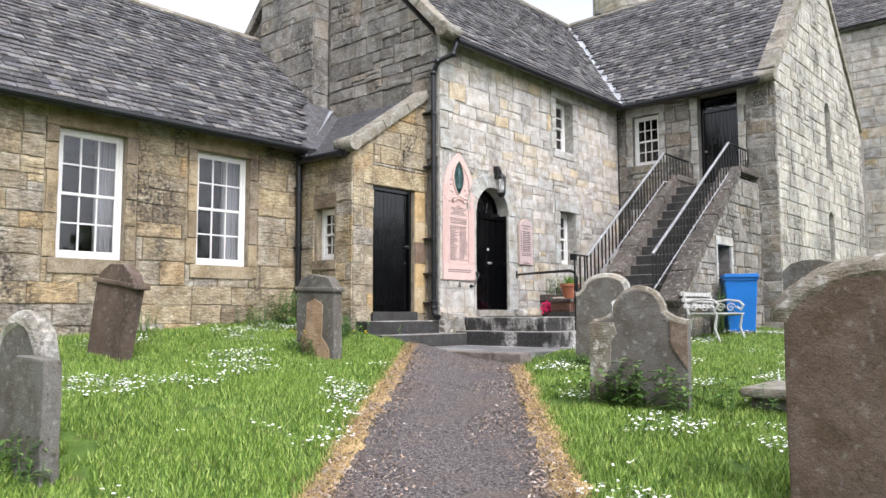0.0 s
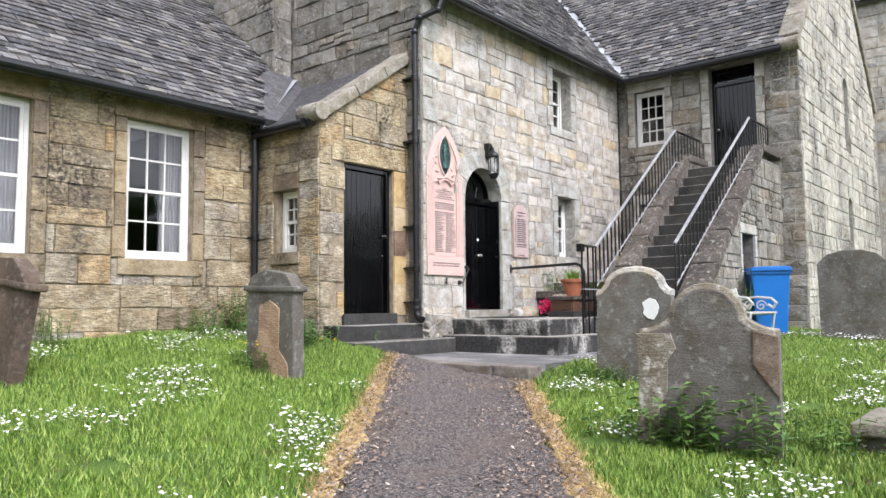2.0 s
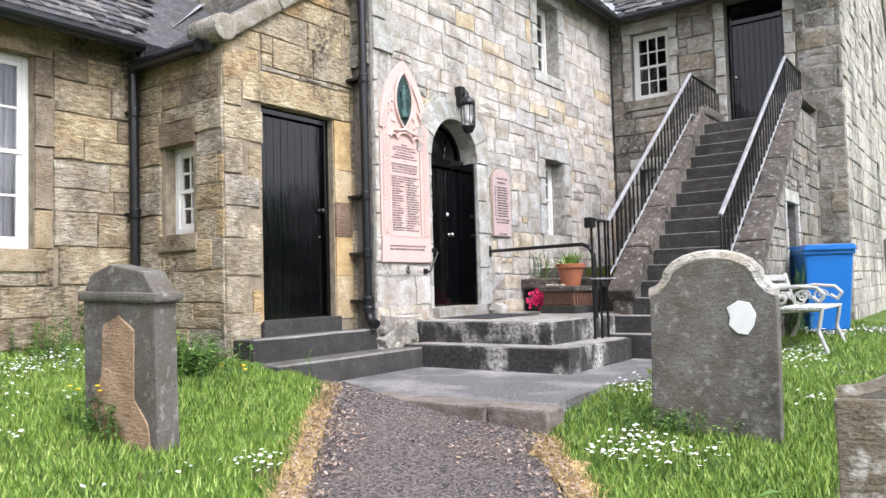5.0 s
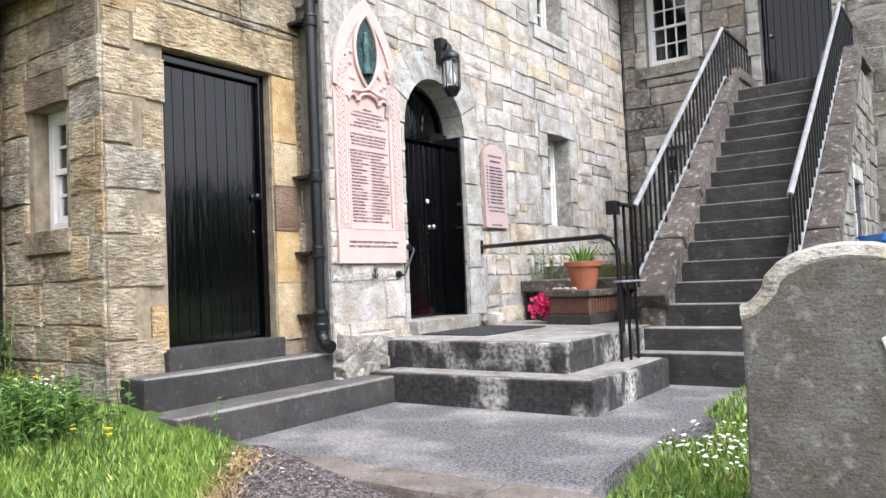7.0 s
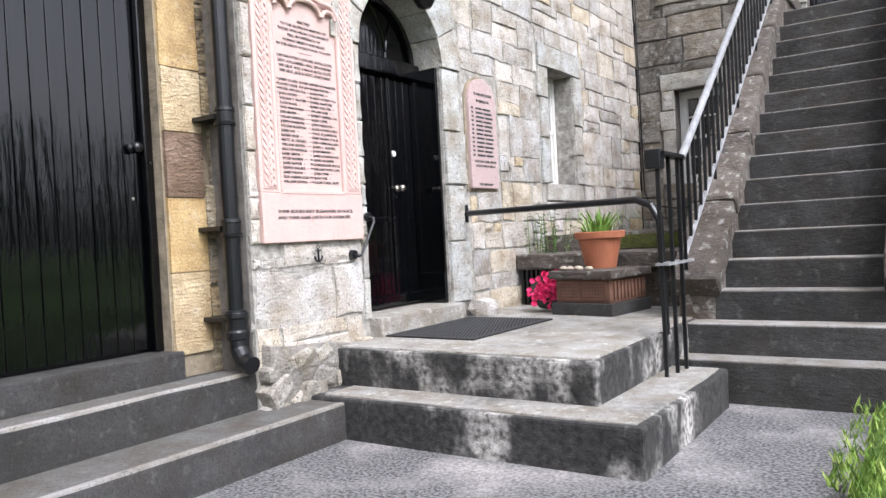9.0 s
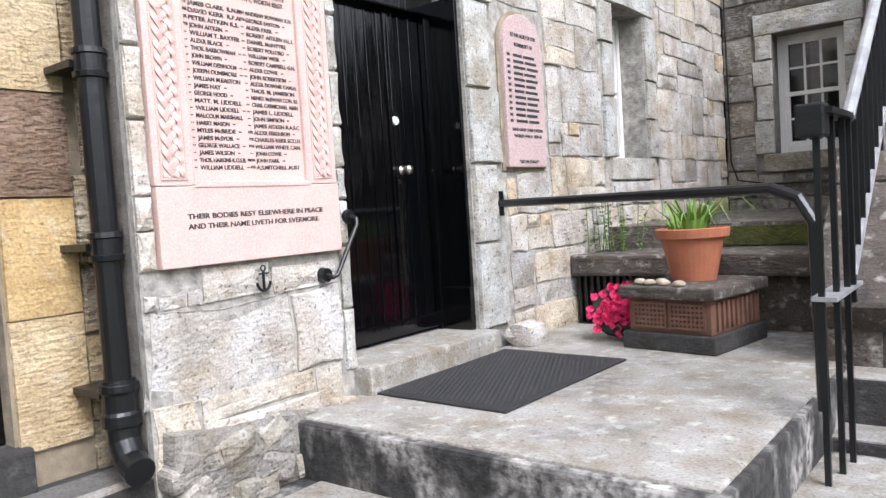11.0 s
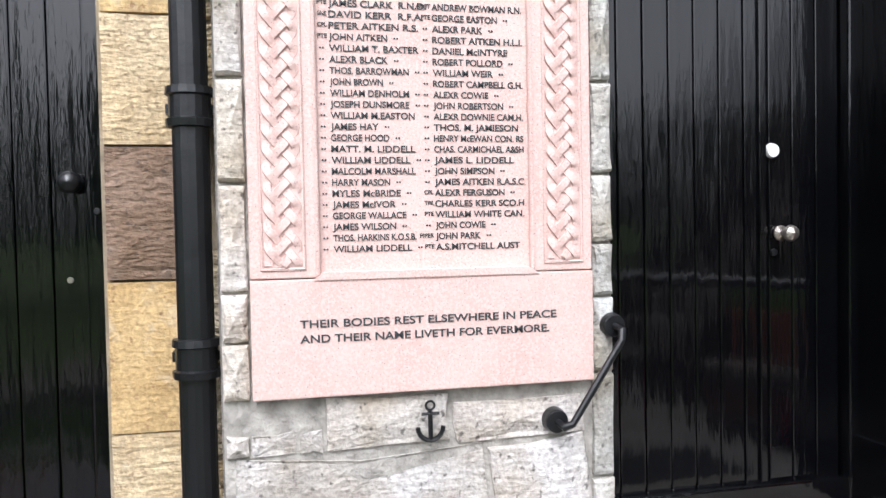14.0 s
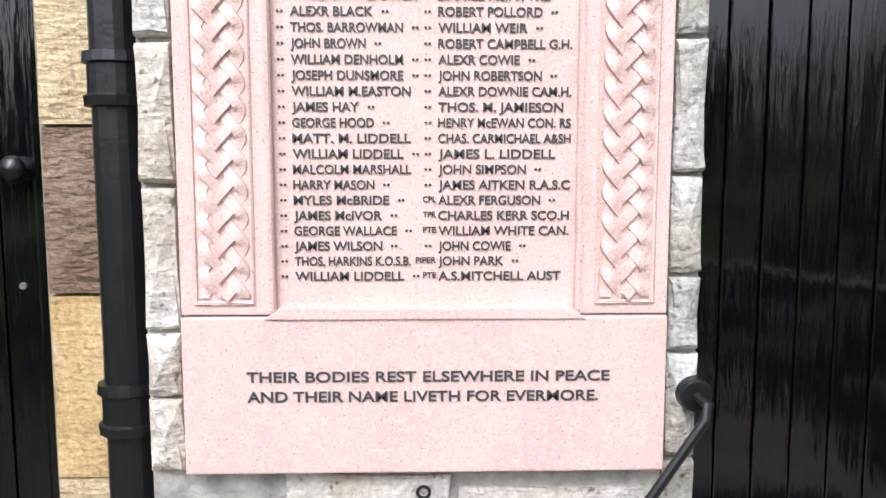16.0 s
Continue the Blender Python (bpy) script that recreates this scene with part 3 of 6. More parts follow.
def slates(roof, o, a, s, width, length, keep, seed, limit=300, near=None):
    """Courses of slates on a slope: o is the eave's start, a the way along it, s the way up."""
    rng = random.Random(seed)
    o, a, s = Vector(o), Vector(a).normalized(), Vector(s).normalized()
    up = a.cross(s)
    if up.z < 0:
        up = -up
    rows, exposure = int(length / 0.155), 0.155
    cells = []
    for r in range(rows + 1):
        u = -rng.uniform(0, 0.2)
        while u < width:
            w = rng.uniform(0.15, 0.26)
            if keep(u + w / 2, r * exposure + 0.07) and u + w / 2 < width:
                cells.append((u, w, r * exposure))
            u += w
    shapes = []
    for k in range(12):
        j = [rng.uniform(-0.012, 0.012) for _ in range(6)]
        j = [3.0 * q if k % 4 == 0 else q for q in j]
        wk = 0.15 + 0.01 * k
        t0 = rng.uniform(0.018, 0.036)
        shapes.append((wk, [(0.002, j[0], 0.008), (wk - 0.002, j[1], 0.008), (wk - 0.002, 0.24, 0.0), (0.002, 0.24, 0.0),
                            (0.004, j[0] + 0.003, 0.008 + t0), (wk - 0.004, j[1] + 0.003, 0.008 + t0), (wk - 0.004, 0.24, 0.006), (0.004, 0.24, 0.006)]))
    faces = [(4, 5, 6, 7), (0, 1, 5, 4), (1, 2, 6, 5), (3, 0, 4, 7)]
    basis = Matrix((a, s, up)).transposed().to_4x4()
    meshes = []
    for wk, verts in shapes:
        me = bpy.data.meshes.new("slate")
        me.from_pydata(verts, [], faces)
        me.materials.append(SLATE)
        meshes.append(me)
    if near:
        cells.sort(key=near)
    b = Build()
    for k, (u, w, v) in enumerate(cells):
        i = min(11, max(0, int((w - 0.15) / 0.01)))
        m = Matrix.Translation(o + a * u + s * v) @ basis
        if k < limit:
            ob = new("slate", meshes[i])
            ob.parent = roof
            ob.matrix_basis = m
        else:
            b.add([m @ Vector(p) for p in shapes[i][1]], faces)
    if b.v:
        me = bpy.data.meshes.new("slating")
        me.from_pydata(b.v, [], b.f)
        me.materials.append(SLATE)
        ob = tagged(new("slating", me), kind="stuff")
        ob.parent = roof


def slab_roof(name, pts, label, thick=0.12):
    p = [Vector(q) for q in pts]
    n = (p[1] - p[0]).cross(p[2] - p[0]).normalized()
    if n.z < 0:
        n = -n
    b = Build().add([q for q in p] + [q - n * thick for q in p], [tuple(range(len(p))), tuple(range(len(p), 2 * len(p)))] + [(k, (k + 1) % len(p), len(p) + (k + 1) % len(p), len(p) + k) for k in range(len(p))])
    return tagged(part(name, b, SLATE), label, "roof", kind="structure")


def gutter(name, a, b, label="black cast-iron gutter under the eaves"):
    g = thing(name, a, label, "gutter", "gutters", "structure")
    part("channel", Build().rod(a, b, 0.06, n=12), IRON, g, smooth=False)
    return g


# ---- planes of the buildings ----
MX, PX, LX, PY, GY0, WY, GX = -8.62, -8.91, -10.22, 7.88, 9.60, 16.0, -5.0
RIDGE_X, RIDGE_Z, EAVE_Z, WING_Y = -12.1, 10.25, 6.35, 19.55
PITCH = (RIDGE_Z - EAVE_Z) / (-8.40 - RIDGE_X)

# ---- house with the sash windows ----
mh = Matrix.Translation((LX, 0, 0)) @ FACE_X
H_HOLES = [(3.94, 4.84, 2.24, 3.98), (5.94, 6.85, 2.24, 3.98), (1.90, 2.80, 2.24, 3.98)]
house_bounds = lambda v: (-4.0, 7.90)
house = wall_slab("wall_house", mh, 0.5, 4.45, house_bounds, H_HOLES, 0.5, MORTAR_B, "buff sandstone house wall in rough courses")
H_CUT = [(a - 0.02, b + 0.02, c - 0.2, d + 0.26) for a, b, c, d in H_HOLES]
H_CUT = H_CUT + [(a - 0.17, b + 0.17, c, d) for a, b, c, d in H_HOLES]
lay(house, mh, courses(0.8, 4.45, house_bounds, H_CUT, (0.20, 0.36), (0.35, 0.85), 11, 0.1, 0.005, (0.0, 0.016), 0.008), BUFF, lambda s: -s[0][24][0])
for k, (a, b, c, d) in enumerate(H_HOLES):
    quoins(house, mh, a, -1, c, d, DRESSED_B, 20 + k, 0.16, 0.17, (0.35, 0.6))
    quoins(house, mh, b, 1, c, d, DRESSED_B, 30 + k, 0.16, 0.17, (0.35, 0.6))
    dressed(house, mh, [(a - 0.17, b + 0.17, d, d + 0.26)], DRESSED_B)
    sill(house, mh, a, b, c, DRESSED_B, 0.2, 0.03)
    sash_window("window_%d" % (k + 1), mh, a, b, c, d, 3, 2, 0.10, "white twelve-pane sash window with a curtain behind", 0.32)
# added lining, coloured near-black so the house windows look into shade
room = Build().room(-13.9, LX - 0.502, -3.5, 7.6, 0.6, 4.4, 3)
tagged(part("room_lining", room, INDOOR_SHADE), "added near-black lining that paints in the shade behind the house windows", "room", kind="structure")
hp = (7.5 - 4.3) / (-10.02 + 13.9)
house_roof = slab_roof("roof_house", [(-9.98, -4.3, 4.28), (-9.98, 9.6, 4.28), (-13.9, 9.6, 7.5), (-13.9, -4.3, 7.5)], "dark slate roof of the low house")
slates(house_roof, (-9.94, -4.3, 4.27), (0, 1, 0), (-1, 0, hp), 13.9, 5.15,
       lambda u, v: u - 4.3 < 7.75 + max(0, (v - 0.15) * 0.60) and u - 4.3 < 9.58, 5, near=lambda c: abs(c[0] - 10.5) + c[2] * 0.8)
back = slab_roof("roof_house_back", [(-13.9, -4.3, 7.5), (-13.9, 9.6, 7.5), (-17.8, 9.6, 4.28), (-17.8, -4.3, 4.28)], "rear slate slope of the low house")
ridge = Build().rod((-13.9, -4.3, 7.53), (-13.9, 9.6, 7.53), 0.09, n=8)
tagged(part("ridge_tiles", ridge, COPING), "grey stone ridge along the house roof", "ridge", kind="structure")
gutter("gutter", (-9.92, -4.3, 4.22), (-9.92, 7.74, 4.22))
end_wall = wall_slab("wall_house_end", Matrix.Translation((0, -4.0, 0)) @ FACE_Y, 0.3, 7.4, lambda v: (-17.6 + max(0, v - 4.3) * 1.2, -10.22 - max(0, v - 4.3) * 1.2), [], 0.5, MORTAR_B, "buff gable end of the house", (4.3,))
back_wall = wall_slab("wall_house_back", Matrix.Translation((-17.2, 0, 0)) @ FACE_X, 0.3, 4.4, lambda v: (-4.0, 9.6), [], 0.3, MORTAR_B, "rear wall of the house")

# ---- porch ----
mp = Matrix.Translation((PX, 0, 0)) @ FACE_X
P_HOLE = [(8.34, 9.30, 1.40, 3.60)]
porch_bounds = lambda v: (PY if v < 4.1 else PY + (v - 4.1) * 1.45, 9.66)
porch = wall_slab("wall_porch", mp, 0.8, 5.3, porch_bounds, P_HOLE, 0.28, MORTAR_B, "buff sandstone porch front under a sloping coping", (4.1,))
P_CUT = [(8.33, 9.31, 1.3, 3.60), (8.10, 9.56, 3.60, 3.92), (7.87, 8.34, 1.3, 4.1), (9.30, 9.56, 1.3, 3.6)]
lay(porch, mp, courses(1.0, 5.28, porch_bounds, P_CUT, (0.22, 0.34), (0.35, 0.7), 41, 0.05, 0.005, (0.0, 0.014), 0.006), BUFF)
quoins(porch, mp, 7.89, 1, 1.3, 4.1, BUFF, 42, 0.20, 0.44, (0.24, 0.36), (0.004, 0.018))
rng_ = random.Random(7)
lay(porch, mp, [stone_piece([(a, c), (8.33, c), (8.33, d), (a, d)], 0.004, rng_, (0.0, 0.012), 0.004, 0.008) for a, c, d in ((8.20, 1.5, 1.83), (8.34 - 0.02, 1.83, 2.1), (8.14, 2.1, 2.45), (8.33 - 0.03, 2.45, 2.78), (8.16, 2.78, 3.15), (8.31, 3.15, 3.6)) if 8.33 - a > 0.05], BUFF, name="quoin")
for a, b, mat_ in ((1.50, 1.95, CREAM), (1.95, 2.36, OCHRE), (2.36, 2.72, UMBER), (2.72, 3.07, CREAM), (3.07, 3.60, OCHRE)):
    lay(porch, mp, [stone_piece([(9.31, a), (9.56, a), (9.56, b), (9.31, b)], 0.0005, rng_, (0.006, 0.008), 0.002, 0.003)], mat_, name="quoin")
dressed(porch, mp, [(8.10, 9.56, 3.60, 3.92)], BUFF, proud=(0.004, 0.010))
ms = Matrix.Translation((0, PY, 0)) @ FACE_Y
S_HOLE = [(-9.80, -9.36, 2.37, 3.22)]
side_bounds = lambda v: (LX, PX)
pside = wall_slab("wall_porch_side", ms, 0.8, 4.1, side_bounds, S_HOLE, 0.3, MORTAR_B, "buff sandstone side of the porch")
lay(pside, ms, courses(0.9, 4.1, side_bounds, [(-9.86, -9.30, 2.2, 3.45)], (0.20, 0.34), (0.25, 0.55), 44, 0.1, 0.005, (0.0, 0.016), 0.008), BUFF)
dressed(pside, ms, [(-9.86, -9.30, 3.22, 3.45)], DRESSED_B)
sill(pside, ms, -9.78, -9.38, 2.37, DRESSED_B, 0.16, 0.03)
sash_window("window_4", ms, -9.80, -9.36, 2.37, 3.22, 2, 2, 0.12, "small white porch window with four panes a sash")
# added lining with the porch's inner shade put into its colour
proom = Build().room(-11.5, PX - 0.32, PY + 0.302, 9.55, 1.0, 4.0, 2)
tagged(part("room_lining", proom, INDOOR_SHADE), "added near-black lining that paints in the shade inside the porch", "room", kind="structure")
pr = (5.36 - 4.1) / 1.82
porch_roof = slab_roof("roof_porch", [(-8.98, 7.78, 4.10), (-11.6, 7.78, 4.10), (-11.6, 9.6, 5.36), (-8.98, 9.6, 5.36)], "slate lean-to roof over the porch", 0.1)
slates(porch_roof, (-11.6, 7.72, 4.09), (1, 0, 0), (0, 1, pr), 2.62, 2.22, lambda u, v: -15.7 + u > -10.05 - v * 0.62, 6)
gutter("gutter", (-10.1, 7.74, 4.05), (-9.05, 7.74, 4.05))
v_ = Build().add([(-10.06, 7.74, 4.19), (-9.92, 7.74, 4.19), (-11.38, 9.55, 5.52), (-11.52, 9.55, 5.54)], [(0, 1, 2, 3)]).add([(-10.06, 7.74, 4.1), (-9.92, 7.74, 4.1), (-11.38, 9.55, 5.42), (-11.52, 9.55, 5.42)], [(3, 2, 1, 0)])
tagged(part("valley_flashing", v_, LEAD), "grey lead valley between two slate slopes", "flashing", kind="structure")
skew = thing("porch_coping", (PX, 7.8, 4.1), "weathered stone coping with a scroll foot on the porch gable", "coping", kind="structure")
k_ = Matrix.Translation((PX - 0.16, 7.95, 4.16)) @ Matrix.Rotation(math.atan(pr), 4, "X")
for j in range(3):
    part("coping_stone", Build().box(-0.17, 0.23, 0.05 + j * 0.69, 0.05 + j * 0.69 + 0.68, -0.03, 0.13, k_), COPING, skew, bevel=0.025)
part("scroll", Build().rod((PX - 0.32, 7.86, 4.20), (PX + 0.10, 7.86, 4.20), 0.125, n=18), COPING, skew, bevel=0.02)


def plank_door(name, m, u0, u1, v0, v1, depth, n, label, knob_u, leaf_gap=0):
    d = thing(name, m @ Vector(((u0 + u1) / 2, v0, -depth)), label, "door", "", "structure")
    f = Build()
    fw = 0.055
    for a, b, c, e in ((u0, u0 + fw, v0, v1), (u1 - fw, u1, v0, v1), (u0 + fw, u1 - fw, v1 - fw * 1.3, v1)):
        f.prism([(a, c), (b, c), (b, e), (a, e)], m @ Matrix.Translation((0, 0, -depth - 0.06)), 0.10)
    part("door_frame", f, DOOR, d, bevel=0.008)
    rng = random.Random(n)
    a0, a1 = u0 + fw + 0.004, u1 - fw - 0.004
    part("backing", Build().prism([(a0, v0), (a1, v0), (a1, v1 - fw * 1.3), (a0, v1 - fw * 1.3)], m @ Matrix.Translation((0, 0, -depth - 0.05)), 0.02), DOOR, d)
    for k in range(n):
        p, q = a0 + (a1 - a0) * k / n, a0 + (a1 - a0) * (k + 1) / n
        twist = m @ Matrix.Translation(((p + q) / 2, 0, -depth - 0.03 + rng.uniform(0, 0.003))) @ Matrix.Rotation(rng.uniform(-0.012, 0.012), 4, "Y")
        w = (q - p) / 2 - 0.0015
        part("plank", Build().prism([(-w, v0 + 0.02), (w, v0 + 0.02), (w, v1 - fw * 1.3 - 0.005), (-w, v1 - fw * 1.3 - 0.005)], twist, 0.026), DOOR, d, bevel=0.004)
    return d


def knob(parent, m, u, v, w, material, r=0.028, name="door_knob", label=""):
    b = Build()
    prof = [(0.0, 0.0), (r * 0.95, 0.0), (r * 0.95, 0.006), (r * 0.4, 0.010), (r * 0.38, 0.03), (r * 0.8, 0.036), (r, 0.05), (r * 0.8, 0.064), (0.001, 0.070)]
    n = 16
    for rr, h in prof:
        for k in range(n):
            b.v.append(tuple(m @ Vector((u + rr * math.cos(2 * math.pi * k / n), v + rr * math.sin(2 * math.pi * k / n), w + h))))
    b.f = [(i * n + k, i * n + (k + 1) % n, (i + 1) * n + (k + 1) % n, (i + 1) * n + k) for i in range(len(prof) - 1) for k in range(n)]
    return part(name, b, material, parent, label, smooth=True)


def disc(parent, m, u, v, w, r, h, material, name, label=""):
    a, b = m @ Vector((u, v, w)), m @ Vector((u, v, w + h))
    return part(name, Build().rod(a, b, r, r * 0.85, 16), material, parent, label)


pd = plank_door("door_1", mp, 8.34, 9.30, 1.53, 3.60, 0.12, 9, "black gloss-painted plank door of the porch, closed", 9.2)
knob(pd, mp, 9.205, 2.63, -0.125, IRON, 0.03, "door_knob", "black round knob")
disc(pd, mp, 9.19, 2.36, -0.124, 0.009, 0.006, BRASS, "keyhole", "small steel keyhole")
disc(pd, mp, 9.275, 2.55, -0.075, 0.009, 0.005, IRON, "bolt")
part("threshold", Build().box(PX - 0.3, PX + 0.04, 8.30, 9.34, 1.37, 1.53), STEP, porch, bevel=0.012)

# ---- memorial wall of the tall building ----
mm_ = Matrix.Translation((MX, 0, 0)) @ FACE_X
ARCH_C, ARCH_V, ARCH_R = 11.10, 3.36, 0.485
M_HOLES = [(10.615, 11.585, 1.40, ARCH_V + ARCH_R), (13.42, 14.02, 2.52, 3.64), (13.32, 13.98, 4.94, 6.05)]
m_bounds = lambda v: (9.62, 15.98)
mwall = wall_slab("wall_memorial", mm_, 0.6, 6.40, m_bounds, M_HOLES, 0.55, MORTAR_P, "pale grey rubble wall with ochre stones and wide lime joints", recess=0.006)
arch_cut = [(ARCH_C - w, ARCH_C + w, a, b) for w, a, b in ((0.76, 3.30, 3.70), (0.66, 3.70, 3.92), (0.45, 3.92, 4.14))]
tab_cut = [(9.68, 10.56, 2.07, 3.72), (9.78, 10.46, 3.72, 4.02), (9.93, 10.31, 4.02, 4.36)]
M_CUT = [(10.54, 11.93, 1.4, 3.32)] + arch_cut + tab_cut + [(9.61, 9.86, 2.0, 6.4), (11.84, 12.44, 2.42, 3.40), (13.22, 14.22, 2.36, 3.86), (13.12, 14.18, 4.78, 6.27)]
m_stones = courses(1.38, 6.38, m_bounds, M_CUT, (0.17, 0.38), (0.22, 0.62), 51, 0.38, 0.006, (-0.004, 0.012), 0.030)
lay(mwall, mm_, m_stones, PALE, lambda s: s[0][24][0] + max(0, s[0][24][1] - 2) * 0.6)
quoins(mwall, mm_, 9.62, 1, 4.38, 6.38, DRESSED, 52, 0.2, 0.38)
rng_ = random.Random(3)
lay(mwall, mm_, [stone_piece([(9.62, a), (9.685, a), (9.685, b), (9.62, b)], 0.003, rng_, (0.01, 0.02), 0.003, 0.01) for a, b in ((2.08, 2.22), (2.22, 2.34), (2.34, 2.60), (2.60, 2.85), (2.85, 3.12), (3.12, 3.42), (3.42, 3.70), (3.70, 4.04), (4.04, 4.38))], PALE, name="quoin")
lay(mwall, mm_, [stone_piece([(10.555, a), (10.615, a), (10.615, b), (10.555, b)], 0.003, rng_, (0.01, 0.018), 0.003, 0.01) for a, b in ((1.55, 1.82), (1.82, 2.10), (2.10, 2.30), (2.30, 2.44), (2.44, 2.62), (2.62, 2.86), (2.86, 3.10), (3.10, 3.36))], DRESSED, name="quoin")
lay(mwall, mm_, [stone_piece([(9.86, 3.74), (9.99, 4.06), (9.86, 4.2), (9.86, 4.0)], 0.003, rng_)], PALE)
quoins(mwall, mm_, 11.585, 1, 1.55, 3.36, DRESSED, 54, 0.24, 0.30, (0.28, 0.5))
# arch ring, stone by stone
ring_n = 7
for k in range(ring_n):
    t0, t1 = math.pi * k / ring_n + 0.006, math.pi * (k + 1) / ring_n - 0.006
    steps = [t0 + (t1 - t0) * i / 5 for i in range(6)]
    ro = ARCH_R + 0.27 + 0.03 * (k % 2)
    outline = [(ARCH_C + ARCH_R * math.cos(t), ARCH_V + ARCH_R * math.sin(t)) for t in steps] + [(ARCH_C + ro * math.cos(t), ARCH_V + ro * math.sin(t)) for t in reversed(steps)]
    part("voussoir", Build().prism(outline, mm_ @ Matrix.Translation((0, 0, -0.30)), 0.325 + 0.004 * (k % 3)), DRESSED, mwall, bevel=0.006)
for (a, b, c, d), mat_ in zip(M_HOLES[1:], (DRESSED, DRESSED)):
    quoins(mwall, mm_, a, -1, c, d, mat_, 60 + int(c), 0.16, 0.20, (0.3, 0.45))
    quoins(mwall, mm_, b, 1, c, d, mat_, 65 + int(c), 0.16, 0.20, (0.3, 0.45))
    dressed(mwall, mm_, [(a - 0.2, b + 0.2, d, d + 0.22)], mat_)
    sill(mwall, mm_, a, b, c, mat_, 0.16, 0.02)
sash_window("window_5", mm_, 13.42, 14.02, 2.52, 3.64, 2, 2, 0.2, "narrow white sash window in the pale rubble wall")
sash_window("window_6", mm_, 13.32, 13.98, 4.94, 6.05, 2, 2, 0.2, "narrow white upper sash window in the pale rubble wall")
# added lining; its dark colour makes the shade behind these windows
tagged(part("room_lining", Build().room(-15.3, MX - 0.552, 9.95, 22.6, 1.2, 6.3, 3), INDOOR_SHADE), "added near-black lining that paints in the shade behind the memorial wall", "room", kind="structure")

# arched door: two leaves of planks, transom and fanlight
ad = plank_door("door_2", mm_, 10.615, 11.585, 1.56, 3.36, 0.26, 10, "black gloss double plank door under an arched fanlight, closed", 11.1)
part("transom", Build().prism([(10.615, 3.28), (11.585, 3.28), (11.585, 3.40), (10.615, 3.40)], mm_ @ Matrix.Translation((0, 0, -0.30)), 0.11), DOOR, ad, bevel=0.012)
arc = [(ARCH_C + 0.48 * math.cos(math.pi * k / 24), 3.40 + 0.445 * math.sin(math.pi * k / 24)) for k in range(25)]
part("fanlight_panel", Build().prism(arc, mm_ @ Matrix.Translation((0, 0, -0.30)), 0.03), DOOR, ad)
for c0 in (-0.32, 0.0, 0.32):
    for sgn in (-1, 1):
        pts = []
        for k in range(9):
            t = k / 8
            u = c0 + sgn * 0.165 * (1 - t ** 2)
            v = 3.40 + 0.40 * t
            if u * u / 0.2304 + ((v - 3.40) / 0.445) ** 2 < 1:
                pts.append(mm_ @ Vector((ARCH_C + u, v, -0.265)))
        if len(pts) > 1:
            part("tracery_bar", Build().tube(pts, 0.011, 6), DOOR, ad)
arc2 = [mm_ @ Vector((ARCH_C + 0.465 * math.cos(math.pi * k / 20), 3.39 + 0.44 * math.sin(math.pi * k / 20), -0.25)) for k in range(21)]
part("fanlight_frame", Build().tube(arc2, 0.025, 8), DOOR, ad)
part("meeting_bead", Build().prism([(11.232, 1.58), (11.258, 1.58), (11.258, 3.28), (11.232, 3.28)], mm_ @ Matrix.Translation((0, 0, -0.262)), 0.012), DOOR, ad, bevel=0.004)
part("reveal_lining", Build().box(MX - 0.30, MX - 0.03, 11.560, 11.588, 1.56, 3.36), DOOR, ad, bevel=0.004)
part("reveal_lining", Build().box(MX - 0.30, MX - 0.03, 11.545, 11.57, 1.56, 1.80), DOOR, ad, bevel=0.004)
part("weather_board", Build().prism([(10.63, 1.58), (11.57, 1.58), (11.57, 1.66), (10.63, 1.66)], mm_ @ Matrix.Translation((0, 0, -0.262)), 0.03), DOOR, ad, bevel=0.008)
disc(ad, mm_, 11.28, 2.71, -0.258, 0.024, 0.012, ENAMEL, "bell_push", "small white enamel disc")
knob(ad, mm_, 11.31, 2.45, -0.258, BRASS, 0.026, "door_knob", "worn brass knob")
disc(ad, mm_, 11.285, 2.39, -0.258, 0.012, 0.008, IRON, "escutcheon")
part("door_sill", Build().box(MX - 0.5, MX + 0.10, 10.60, 11.62, 1.40, 1.56), TREAD, mwall, bevel=0.012, rough=0.004)

# main roof and gable
main_roof = slab_roof("roof_main", [(-8.38, 9.75, EAVE_Z), (-8.38, 15.72, EAVE_Z), (RIDGE_X, 15.72 + 3.72, RIDGE_Z), (RIDGE_X, 9.75, RIDGE_Z)], "dark slate roof above the memorial wall")
slates(main_roof, (-8.34, 9.75, EAVE_Z - 0.02), (0, 1, 0), (-1, 0, PITCH), 9.8, 5.45, lambda u, v: u + 9.75 < 15.72 + v * math.cos(math.atan(PITCH)) - 0.12, 8, near=lambda c: c[2] + c[0] * 0.5)
slab_roof("roof_main_back", [(RIDGE_X, 9.75, RIDGE_Z), (RIDGE_X, 23.2, RIDGE_Z), (-15.9, 23.2, EAVE_Z), (-15.9, 9.75, EAVE_Z)], "rear slate slope of the tall building")
wing_roof = slab_roof("roof_wing", [(-8.40, 15.74, EAVE_Z), (-5.1, 15.74, EAVE_Z), (-5.1, 15.74 + 3.72, RIDGE_Z), (RIDGE_X, 15.74 + 3.72, RIDGE_Z)], "dark slate roof of the stair wing")
slates(wing_roof, (-12.1, 15.70, EAVE_Z - 0.02), (1, 0, 0), (0, 1, PITCH), 6.98, 5.45, lambda u, v: u - 12.1 > -8.40 - v * math.cos(math.atan(PITCH)) + 0.14, 9, near=lambda c: c[2] - c[0] * 0.2)
